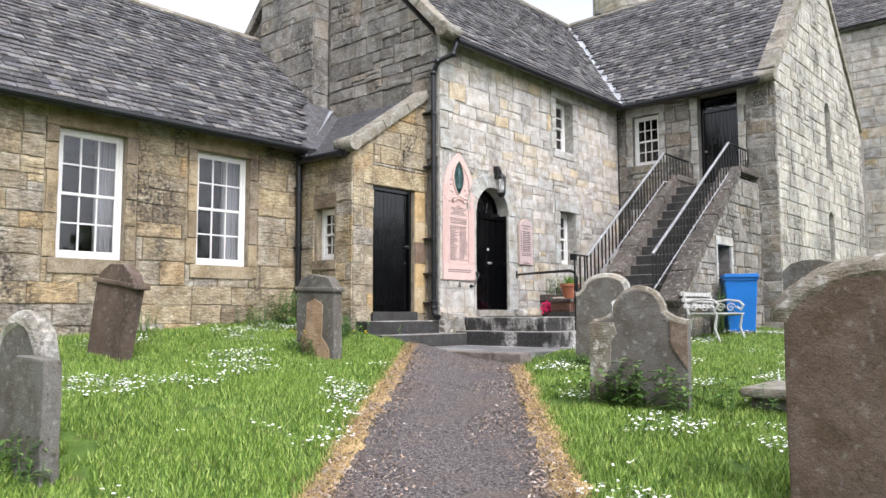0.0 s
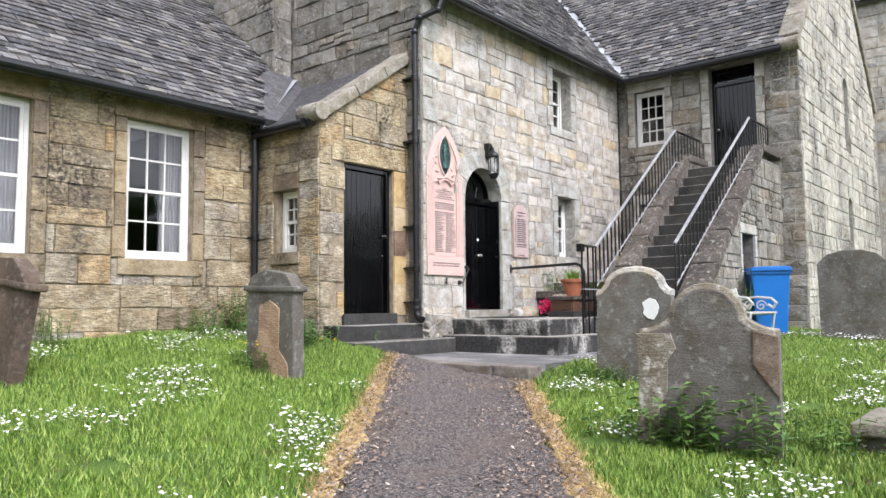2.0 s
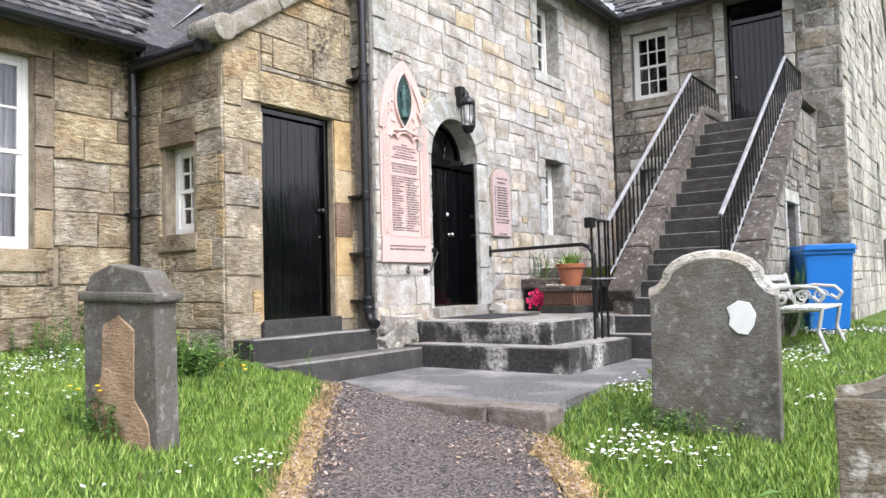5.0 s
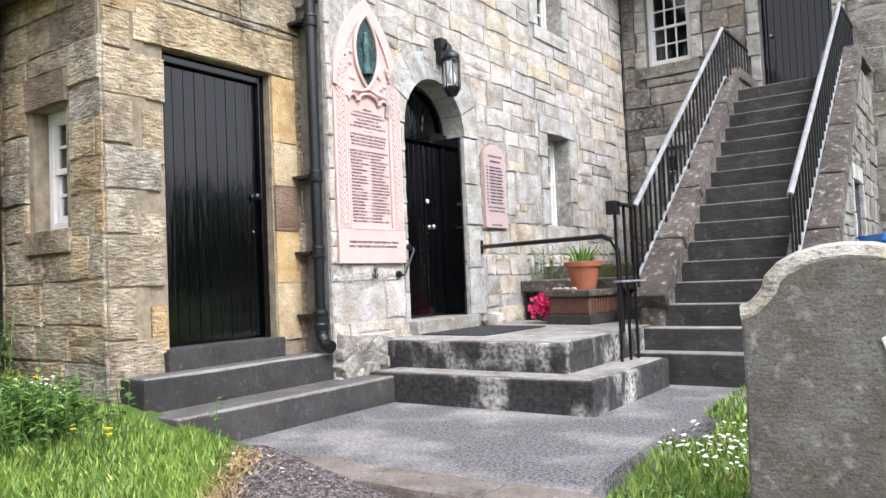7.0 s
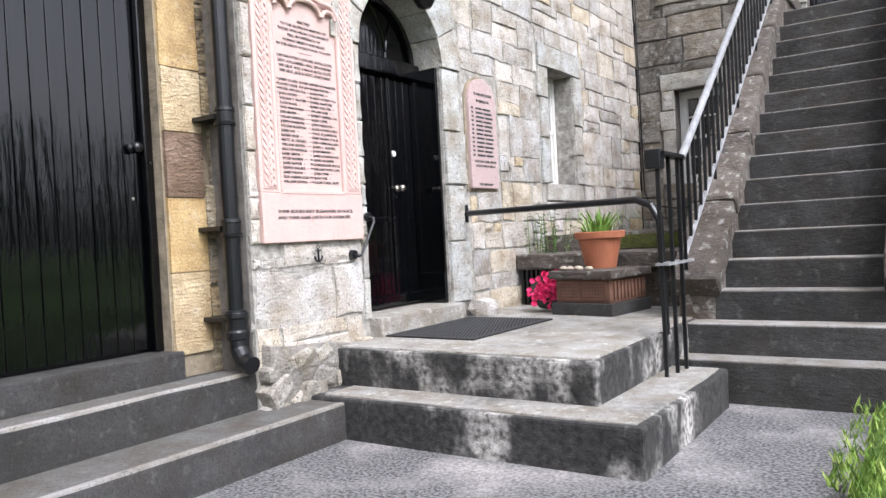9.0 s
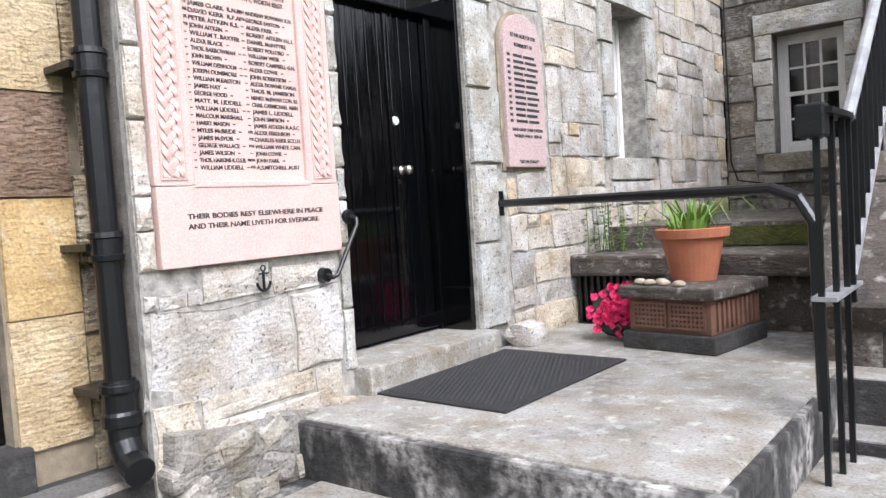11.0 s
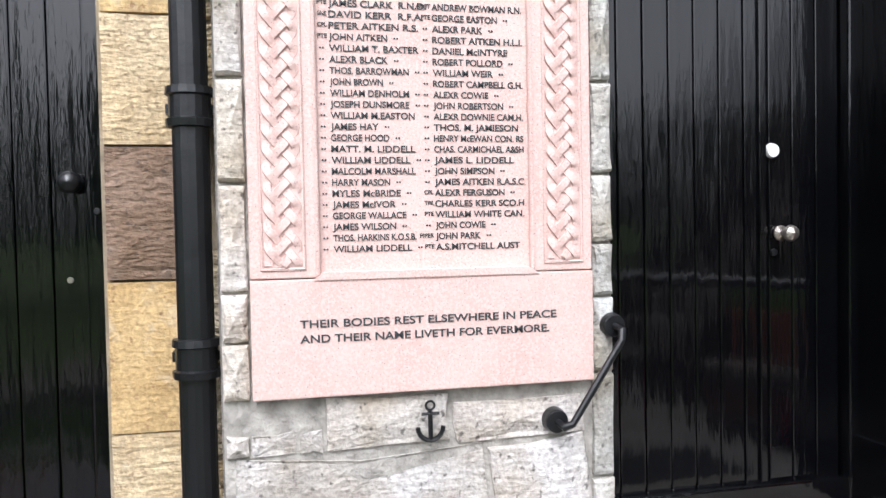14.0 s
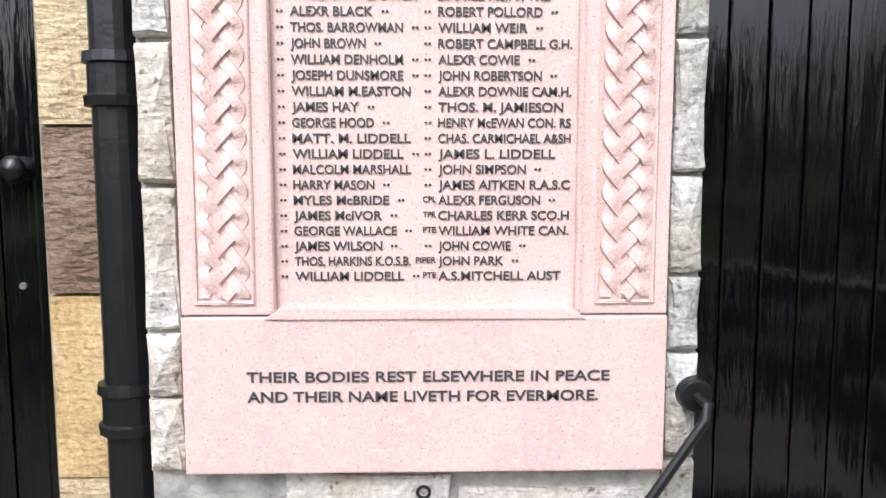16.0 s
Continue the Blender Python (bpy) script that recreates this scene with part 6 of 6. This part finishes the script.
gr = thing("iron_grating", (-8.35, 12.7, 1.43), "dark iron grating under the ledge", "grating")
for k in range(9):
    part("bar", Build().box(-8.58 + 0.045 * k, -8.565 + 0.045 * k, 12.66, 12.70, 1.434, 1.74), IRON, gr)

# ---- bins and bench ----
def wheelie(name, x, y, z, rot, material, label, w=0.58, d=0.70, h=1.07):
    t = thing(name, (x, y, z), label, "wheelie bin", "bins")
    m = Matrix.Translation((x, y, z)) @ Matrix.Rotation(rot, 4, "Z")
    tp = [(-w / 2, -d / 2), (w / 2, -d / 2), (w / 2, d / 2), (-w / 2, d / 2)]
    b = Build().add([m @ Vector((px * 0.78, py * 0.72, 0.06)) for px, py in tp] + [m @ Vector((px * 0.95, py * 0.95, h - 0.08)) for px, py in tp], [(3, 2, 1, 0), (4, 5, 6, 7), (0, 1, 5, 4), (1, 2, 6, 5), (2, 3, 7, 6), (3, 0, 4, 7)])
    part("bin_body", b, material, t, bevel=0.025)
    part("rim", Build().box(-w / 2, w / 2, -d / 2, d / 2, h - 0.11, h - 0.06, m), material, t, bevel=0.012)
    part("lid", Build().prism([(-w / 2 - 0.015, h - 0.06), (w / 2 + 0.015, h - 0.06), (w / 2 - 0.02, h + 0.01), (-w / 2 + 0.02, h + 0.01)], m @ Matrix.Translation((0, d / 2, 0)) @ FACE_Y, d + 0.03), material, t, bevel=0.01)
    part("handle_bar", Build().rod(m @ Vector((-w / 2, d / 2 + 0.04, h - 0.04)), m @ Vector((w / 2, d / 2 + 0.04, h - 0.04)), 0.018, n=8), material, t)
    for sx in (-1, 1):
        part("wheel", Build().rod(m @ Vector((sx * w * 0.40, d * 0.38, 0.10)), m @ Vector((sx * w * 0.48, d * 0.38, 0.10)), 0.10, n=16), RUBBER, t, bevel=0.01)
    return t, m


bin1, bm1 = wheelie("wheelie_bin", -5.06, 13.75, gz(-5.06, 13.75) - 0.01, radians(28), BINBLUE, "blue plastic wheelie bin by the stairs")
lettering(bin1, bm1 @ Matrix.Translation((0.0, -0.30, 0)) @ Matrix.Rotation(radians(-7), 4, "X") @ FACE_Y, "18", 0.13, 0.84, 0.10, 0.07, ENAMEL)

bench = thing("garden_bench", (-5.0, 12.5, 1.0), "weathered white garden bench with scrolled iron ends", "bench")
BZ = gz(-4.9, 12.5)
for y in (11.95, 13.05):
    sc = Build()
    sc.tube([(-4.72, y, BZ - 0.02), (-4.80, y, BZ + 0.2), (-4.76, y, BZ + 0.42), (-5.22, y, BZ + 0.40), (-5.32, y, BZ + 0.80)], 0.02, 8)
    sc.tube([(-5.16, y, BZ + 0.40), (-5.20, y, BZ + 0.2), (-5.32, y, BZ - 0.02)], 0.02, 8)
    sc.tube([(-5.28, y, BZ + 0.62), (-5.0, y, BZ + 0.66), (-4.80, y, BZ + 0.64), (-4.73, y, BZ + 0.57), (-4.78, y, BZ + 0.50), (-4.85, y, BZ + 0.55)], 0.018, 8)
    for cx, cz, r_ in ((-4.95, 0.53, 0.085), (-5.13, 0.53, 0.08)):
        sc.tube([(cx + r_ * (1 - k / 22) * math.cos(k * 0.5), y, BZ + cz + r_ * (1 - k / 22) * math.sin(k * 0.5)) for k in range(20)], 0.011, 6)
    part("bench_end", sc, BENCHW, bench, "scrolled cast-iron end")
for k in range(6):
    part("seat_slat", Build().box(-5.18 + 0.075 * k, -5.12 + 0.075 * k, 11.88, 13.12, BZ + 0.42, BZ + 0.445), BENCHW, bench, bevel=0.004)
for k in range(3):
    part("back_slat", Build().box(-5.29 - 0.025 * k, -5.265 - 0.025 * k, 11.88, 13.12, BZ + 0.52 + 0.1 * k, BZ + 0.585 + 0.1 * k), BENCHW, bench, bevel=0.004)

# ---- gravestones ----
def gravestone(outline, x, y, z, rot, thick, material, label, lean=0.0, roll=0.0, name="gravestone"):
    t = thing(name, (x, y, z), label, "gravestone", "gravestones")
    m = Matrix.Translation((x, y, z)) @ Matrix.Rotation(rot, 4, "Z") @ Matrix.Rotation(lean, 4, "X") @ Matrix.Rotation(roll, 4, "Y") @ Matrix.Translation((0, thick / 2, 0)) @ FACE_Y
    part("slab", Build().prism(outline, m, thick), material, t, bevel=0.012, rough=0.006)
    return t, m


def round_top(w, h, r=None, n=14, flat=0.0):
    r = r or w / 2
    return [(-w / 2, -0.4), (w / 2, -0.4)] + [(w / 2 * math.cos(math.pi * k / n), h - r + r * math.sin(math.pi * k / n)) for k in range(n + 1)]


def shouldered(w, h, hw, sh, n=10):
    """A rounded head of half-width hw between scooped shoulders at height sh."""
    right = [(w / 2, -0.4), (w / 2, sh)]
    for k in range(1, 6):
        t = k / 5
        right.append((w / 2 - (w / 2 - hw) * t, sh + 0.10 * t * t))
    head_ = [(hw * math.cos(math.pi * k / n), sh + 0.10 + (h - sh - 0.10) * math.sin(math.pi * k / n)) for k in range(n + 1)]
    left = [(-u, v) for u, v in reversed(right)]
    return right + head_[1:-1] + left


g2, g2m = gravestone(shouldered(0.92, 1.12, 0.22, 0.80), -3.36, 6.56, 0.60, radians(9), 0.11, GRAVE, "grey shouldered gravestone with a flaked face and weeds at its foot", radians(-2))
part("flaked_layer", Build().prism([(-0.47, -0.2), (-0.32, -0.2), (-0.33, 0.28), (-0.27, 0.4), (-0.26, 0.62), (-0.20, 0.70), (-0.24, 0.81), (-0.47, 0.80)], g2m @ Matrix.Translation((0, 0, 0.10)), 0.03), FLAKE, g2, "crusted outer layer with pale lichen", bevel=0.006, rough=0.006)
part("flaked_layer", Build().prism([(0.30, 0.60), (0.46, 0.38), (0.46, 0.79), (0.30, 0.83)], g2m @ Matrix.Translation((0, 0, 0.11)), 0.018), GRAVE_RED, g2, "brown stained outer layer", bevel=0.006, rough=0.004)
rim_ = shouldered(0.92, 1.12, 0.22, 0.80)[1:-1]
part("worn_rim", Build().tube([g2m @ Vector((u, v - 0.008, 0.055)) for u, v in rim_], 0.05, 8), FLAKE, g2, "pale lichen-crusted top edge", rough=0.004)
g1, g1m = gravestone(shouldered(0.79, 1.10, 0.27, 0.86), -4.84, 8.54, 0.86, radians(4), 0.12, GRAVE, "dark weathered shouldered gravestone with one white patch", radians(-3))
rim_ = shouldered(0.79, 1.10, 0.27, 0.86)[1:-1]
part("worn_rim", Build().tube([g1m @ Vector((u, v - 0.010, 0.062)) for u, v in rim_], 0.062, 8), STAINED, g1, "pale lichen-crusted moulded top edge", rough=0.004)
part("patch", Build().prism([(0.11, 0.66), (0.16, 0.61), (0.22, 0.60), (0.26, 0.66), (0.275, 0.73), (0.24, 0.80), (0.17, 0.815), (0.10, 0.77), (0.12, 0.71)], g1m @ Matrix.Translation((0, 0, 0.115)), 0.014), ENAMEL, g1, "white lichen patch", bevel=0.004)
ga, gam = gravestone([(-0.33, -0.4), (0.33, -0.4), (0.31, 0.92), (0.22, 1.04), (-0.08, 1.08), (-0.27, 1.02), (-0.33, 0.9)], -7.58, 6.16, 0.92, radians(6), 0.16, GRAVE, "brown headstone with a peeled sandstone face and moulded top", radians(2), radians(2))
part("peeled_face", Build().prism([(-0.28, -0.1), (0.29, -0.1), (0.25, 0.16), (0.13, 0.30), (0.14, 0.70), (0.0, 0.78), (-0.14, 0.72), (-0.16, 0.42), (-0.26, 0.2)], gam @ Matrix.Translation((0, 0, 0.155)), 0.014), SPALL, ga, "orange peeled sandstone", bevel=0.004, rough=0.006)
part("moulded_top", Build().prism([(-0.36, 0.86), (0.35, 0.86), (0.35, 0.92), (-0.36, 0.92)], gam @ Matrix.Translation((0, 0, -0.02)), 0.20), GRAVE, ga, bevel=0.02, rough=0.006)
gb, gbm = gravestone([(-0.34, -0.4), (0.34, -0.4), (0.40, 0.90), (0.30, 1.02), (0.1, 1.12), (-0.16, 1.10), (-0.34, 1.0), (-0.40, 0.90)], -8.78, 4.02, 0.98, radians(5), 0.15, GRAVE_RED, "leaning red-brown headstone streaked with black", radians(-4), radians(7))
part("moulded_top", Build().prism([(-0.46, 0.86), (0.46, 0.86), (0.46, 0.92), (-0.46, 0.92)], gbm @ Matrix.Translation((0, 0, -0.03)), 0.21), GRAVE_RED, gb, bevel=0.02, rough=0.006)
gc, gcm = gravestone(round_top(1.25, 1.42, 0.30), -0.80, 4.62, 0.34, radians(2), 0.16, GRAVE_RED, "large lichen-topped brown headstone beside the path")
part("lichen_crust", Build().tube([gcm @ Vector((u, v - 0.02, 0.08)) for u, v in round_top(1.25, 1.42, 0.30)[2:]], 0.088, 10), FLAKE, gc, "pale lichen crust along the top", rough=0.012)
gd, gdm = gravestone(round_top(0.62, 1.06), -5.61, 2.00, 0.42, radians(4), 0.14, GRAVE, "round-headed pale streaked headstone")
part("lichen_crust", Build().tube([gdm @ Vector((u, v - 0.02, 0.07)) for u, v in round_top(0.62, 1.06)[2:]], 0.078, 10), STAINED, gd, "white lichen crust over the head", rough=0.012)
gravestone([(-0.2, -0.4), (0.2, -0.4), (0.2, 0.80), (-0.2, 0.82)], -5.11, 1.90, 0.42, radians(3), 0.12, GRAVE, "short flat-topped dark headstone")
gravestone([(-0.46, -0.4), (0.46, -0.4), (0.48, 1.16), (0.34, 1.30), (0.12, 1.36), (-0.12, 1.36), (-0.34, 1.30), (-0.48, 1.16)], -3.93, 14.2, gz(-3.93, 14.2), radians(3), 0.16, GRAVE, "dark bow-topped headstone before the wing gable")
tm = thing("table_tomb", (-1.55, 7.4, 0.55), "low grey table tomb with a moulded ledger slab", "tomb")
part("ledger_slab", Build().box(-2.58, -0.5, 6.92, 7.85, 0.74, 0.83), COPING, tm, bevel=0.03, rough=0.006)
part("moulding", Build().box(-2.50, -0.58, 7.0, 7.77, 0.63, 0.75), GRAVE, tm, bevel=0.02)
part("plinth", Build().box(-2.44, -0.62, 7.06, 7.70, 0.30, 0.63), GRAVE, tm, rough=0.006)


# ---- plants ----
def in_turf(x, y):
    s, side = along(x, y)
    if s < 6.7 and abs(side) < 0.80 + 0.14 * noise.noise(Vector((s * 3, side, 4))):
        return False
    if x < LX + 0.02 or (x < -8.2 and y > 7.85) or (y > 7.95 and x < -5.88) or (y > 11.3 and x < -5.36) or (y > 15.9 and x < -4.95):
        return False
    return True


rng_ = np.random.default_rng(3)
gv, gf = [], []
count = 0
while count < 235000:
    # thicker near the path's far half, where the walk comes close
    x, y = rng_.uniform(-10.2, 0.6), rng_.uniform(1.2, 15.8)
    if not in_turf(x, y) or (rng_.random() < 0.6 and y > 10.5):
        continue
    lump = noise.noise(Vector((x * 2.2, y * 2.2, 7)))
    if noise.noise(Vector((x * 1.1, y * 1.1, 15))) + 0.6 * noise.noise(Vector((x * 4, y * 4, 5))) > 0.60:
        continue
    h = 0.035 + 0.03 * rng_.random() + 0.03 * max(0, lump)
    a_ = rng_.uniform(0, 6.28)
    w = 0.0045 + 0.003 * rng_.random()
    lx, ly = rng_.uniform(-0.6, 0.6) * h, rng_.uniform(-0.6, 0.6) * h
    z = gz(x, y) + 0.02 * noise.noise(Vector((x * 1.7, y * 1.7, 0))) - 0.005
    i = len(gv)
    gv += [(x - w * math.cos(a_), y - w * math.sin(a_), z), (x + w * math.cos(a_), y + w * math.sin(a_), z), (x + lx, y + ly, z + h)]
    gf.append((i, i + 1, i + 2))
    count += 1
gm = bpy.data.meshes.new("grass")
gm.from_pydata(gv, [], gf)
gm.materials.append(BLADE)
tagged(new("grass", gm), "short bright green grass blades of the churchyard", "grass", kind="stuff")
fb, yb_ = Build(), Build()
count = 0
while count < 7000:
    x, y = rng_.uniform(-10.1, -0.5), rng_.uniform(2.0, 15.0)
    d = noise.noise(Vector((x * 0.9, y * 0.9, 3))) + 0.5 * noise.noise(Vector((x * 2.6, y * 2.6, 9)))
    if not in_turf(x, y) or d < 0.16 + 0.25 * rng_.random():
        continue
    z = gz(x, y) + rng_.uniform(0.05, 0.10)
    r, n = rng_.uniform(0.007, 0.016), 6
    t1, t2 = rng_.uniform(-0.4, 0.4, 2)
    fb.add([(x + r * math.cos(k * 1.047), y + r * math.sin(k * 1.047), z + r * (t1 * math.cos(k * 1.047) + t2 * math.sin(k * 1.047))) for k in range(6)], [tuple(range(6))])
    count += 1
LITTER, n_, l_, p_ = nodes_of("dry_leaf_litter", 0.9)
l_.new(ramp(n_, l_, piece_random(n_, l_), [(0.0, (0.04, 0.03, 0.025)), (0.3, (0.20, 0.135, 0.095)), (0.6, (0.42, 0.30, 0.22)), (0.8, (0.18, 0.16, 0.15)), (1.0, (0.60, 0.50, 0.42))]), p_.inputs["Base Color"])
lb, sb = Build(), Build()
for k in range(26000):
    s_, e_ = rng_.uniform(-6.5, 6.3), rng_.uniform(-1, 1)
    side = math.copysign(abs(e_) ** 0.55, e_) * 0.84 * (1.0 - 0.012 * max(0, s_ + 1))
    if noise.noise(Vector((s_ * 1.3, side * 2.0, 6))) + 0.9 * abs(side) < rng_.uniform(0.0, 0.8):
        continue
    x, y = path_point(s_, side)
    if y > 7.92:
        continue
    z, r, a_ = gz(x, y) + 0.052, rng_.uniform(0.005, 0.016), rng_.uniform(0, 6.28)
    t1, t2 = rng_.uniform(-0.5, 0.5, 2)
    c_, d_ = math.cos(a_), math.sin(a_)
    lb.add([(x + r * (u * c_ - v * d_), y + r * (u * d_ + v * c_), z + r * (0.5 + t1 * u + t2 * v)) for u, v in ((-1.3, 0), (-0.2, -0.6), (1.2, 0.1), (0.1, 0.7))], [(0, 1, 2), (0, 2, 3)])
for k in range(16000):
    s_, sg = rng_.uniform(-6.5, 6.3), rng_.choice((-1, 1))
    side = sg * (0.80 + rng_.normal(0, 0.055) + 0.06 * noise.noise(Vector((s_ * 2.5, sg, 1)))) * (1.0 - 0.012 * max(0, s_ + 1))
    x, y = path_point(s_, side)
    if y > 7.92:
        continue
    z, h, a_ = gz(x, y) + 0.02, rng_.uniform(0.03, 0.06), rng_.uniform(0, 6.28)
    w, lx, ly = 0.004, rng_.uniform(-1.2, 1.2) * h, rng_.uniform(-1.2, 1.2) * h
    sb.add([(x - w * math.cos(a_), y - w * math.sin(a_), z), (x + w * math.cos(a_), y + w * math.sin(a_), z), (x + lx, y + ly, z + h)], [(0, 1, 2)])
for name_, b_, mat_, label_, cat_ in (("leaf_litter", lb, LITTER, "brown leaf litter and chips strewn on the path", "litter"), ("dry_grass", sb, STRAW, "scorched straw-coloured grass along the path edges", "grass")):
    me_ = bpy.data.meshes.new(name_)
    me_.from_pydata(b_.v, [], b_.f)
    me_.materials.append(mat_)
    tagged(new(name_, me_), label_, cat_, kind="stuff")
fm = bpy.data.meshes.new("daisies")
fm.from_pydata(fb.v, [], fb.f)
fm.materials.append(PETAL)
tagged(new("daisies", fm), "drifts of small white flowers in the grass", "flowers", kind="stuff")


def weed(name, x, y, z, spread_x, spread_y, height, stems, label, seed, leaf=0.05, category="plant", per=12):
    rng = random.Random(seed)
    t = thing(name, (x, y, z), label, category)
    st, lf = Build(), Build()
    for _ in range(stems):
        bx, by = x + rng.gauss(0, spread_x * 0.45), y + rng.gauss(0, spread_y * 0.45)
        h = height * rng.uniform(0.45, 1.0)
        dx, dy = rng.uniform(-0.2, 0.2) * h, rng.uniform(-0.2, 0.2) * h
        st.rod((bx, by, z - 0.05), (bx + dx, by + dy, z + h), 0.004, 0.002, 5)
        for k in range(per):
            f = (k + 1) / per
            c = Vector((bx + dx * f, by + dy * f, z + h * f))
            a_ = rng.uniform(0, 6.28)
            d = Vector((math.cos(a_), math.sin(a_), rng.uniform(-0.2, 0.6))).normalized()
            s = d.cross(Vector((0, 0, 1))).normalized()
            ln = leaf * rng.uniform(0.6, 1.2)
            droop = Vector((0, 0, -0.25 * ln))
            lf.add([c, c + d * ln * 0.45 + s * ln * 0.24, c + d * ln + droop, c + d * ln * 0.45 - s * ln * 0.24], [(0, 1, 2), (0, 2, 3)])
    tagged(part("stem", st, LEAF, t), kind="stuff")
    tagged(part("foliage", lf, LEAF, t), kind="stuff")
    return t


weed("nettle_clump", -3.36, 6.40, gz(-3.36, 6.4), 0.66, 0.08, 0.46, 32, "dark green nettles along the foot of a gravestone", 1, 0.10, "weeds", 14)
weed("nettle_clump", -2.75, 6.9, gz(-2.75, 6.9), 0.5, 0.3, 0.26, 26, "sparse weeds beside the table tomb", 2, 0.06, "weeds")
weed("shrub", -9.75, 7.35, gz(-9.75, 7.35), 0.55, 0.3, 0.62, 60, "dark green shrub growing against the house wall", 3, 0.06, "shrub", 16)
weed("shrub", -9.9, 6.75, gz(-9.9, 6.75), 0.6, 0.2, 0.34, 36, "low weeds along the house wall", 4, 0.05, "weeds")
weed("shrub", -10.0, 5.0, gz(-10, 5), 0.35, 0.15, 0.45, 22, "thin weeds at the foot of the house wall", 5, 0.05, "weeds")
weed("ground_ivy", -8.85, 7.30, gz(-8.85, 7.3), 0.75, 0.42, 0.30, 190, "leafy ground cover beside the porch steps", 6, 0.065, "weeds", 10)
weed("nettle_clump", -7.75, 6.02, gz(-7.7, 6.0), 0.3, 0.08, 0.24, 26, "weeds at the foot of the brown headstone", 7, 0.05, "weeds")
weed("nettle_clump", -5.25, 1.85, gz(-5.2, 1.9), 0.5, 0.15, 0.3, 40, "weeds at the foot of two headstones", 8, 0.06, "weeds")
weed("shrub", -5.28, 13.3, gz(-5.2, 13.3), 0.12, 0.12, 0.95, 24, "small bushy plant beside the bench", 9, 0.06, "shrub", 18)
weed("wall_weed", -8.45, 12.95, 1.85, 0.2, 0.15, 0.45, 18, "straggling weed on the stone ledge", 10, 0.05, "weeds")
weed("wall_weed", -5.2, 8.45, gz(-5.2, 8.45), 0.5, 0.3, 0.16, 90, "low leafy weeds by a gravestone", 12, 0.045, "weeds", 8)


def tree(x, y, height, seed):
    rng = random.Random(seed)
    t = thing("tree", (x, y, gz(x, y)), "tall dark leafy tree on the churchyard edge", "tree", "trees")
    z0 = gz(x, y) - 0.2
    tr = Build().rod((x, y, z0), (x + 0.2, y, z0 + height * 0.45), height * 0.03, height * 0.02, 10)
    tr.rod((x + 0.2, y, z0 + height * 0.45), (x, y + 0.2, z0 + height * 0.92), height * 0.02, height * 0.004, 8)
    lf = Build()
    for k in range(26):
        f = rng.uniform(0.22, 0.95)
        a_, ln = rng.uniform(0, 6.28), height * 0.30 * (1.08 - f) * rng.uniform(0.7, 1.2)
        c = Vector((x + 0.1, y + 0.1, z0 + height * f))
        e = c + Vector((math.cos(a_) * ln, math.sin(a_) * ln, ln * 0.25))
        tr.rod(c, e, height * 0.006, height * 0.002, 5)
        for _ in range(110):
            p = c.lerp(e, rng.uniform(0.25, 1.1)) + Vector((rng.gauss(0, 0.45), rng.gauss(0, 0.45), rng.gauss(0, 0.35)))
            d = Vector((rng.uniform(-1, 1), rng.uniform(-1, 1), rng.uniform(-1, 1))).normalized() * 0.42
            s = d.cross(Vector((rng.uniform(-1, 1), 0.3, 1))).normalized() * 0.20
            lf.add([p, p + d * 0.5 + s, p + d, p + d * 0.5 - s], [(0, 1, 2), (0, 2, 3)])
    part("trunk", tr, BARK, t)
    tagged(part("crown", lf, LEAF, t), kind="stuff")


for k in range(17):
    tree(16.0 + 3.5 * math.sin(k * 2.3), -16.0 + 3.1 * k, (8.6 if k < 8 else 5.2) + 1.2 * math.sin(k * 1.7), 31 + k)
for k in range(5):
    tree(-14.0 + 5.0 * k, -15.0 + math.sin(k * 2.0), 10.0 + math.sin(k), 60 + k)

MOSS = plain_material("green_moss", (0.09, 0.10, 0.02), 0.95, 0, 0.5, 20, 0.6)
moss = part("moss", Build().box(-7.9, -7.02, 13.18, 13.196, 1.88, 2.0), MOSS, rough=0.006)
tagged(moss, "patch of green moss on the stone bank", "moss")
cable = thing("wall_cable", (-8.56, 15.9, 2.1), "thin dark cable running down the wall corner", "cable")
part("wire", Build().tube([(-8.58, 15.95, 6.2), (-8.57, 15.95, 3.0), (-8.56, 15.93, 2.5), (-8.5, 15.92, 2.32), (-8.2, 15.95, 2.26), (-7.2, 15.95, 2.26)], 0.009, 6), IRON, cable)
for x, y, z in ((-9.25, 7.55, 0), (-8.05, 7.3, 0), (-7.75, 5.98, 0.12)):
    db = Build()
    for k in range(5):
        q = Vector((x + 0.08 * math.sin(k * 2.1), y + 0.08 * math.cos(k * 1.3), gz(x, y) + 0.16 + z + 0.02 * math.sin(k)))
        db.lathe(q, [(0.001, 0.0), (0.014, 0.004), (0.016, 0.010), (0.001, 0.012)], 8)
    tagged(part("dandelion_flowers", db, YELLOW), "few small yellow flowers in the grass", "flowers", kind="stuff")

cut_letters()
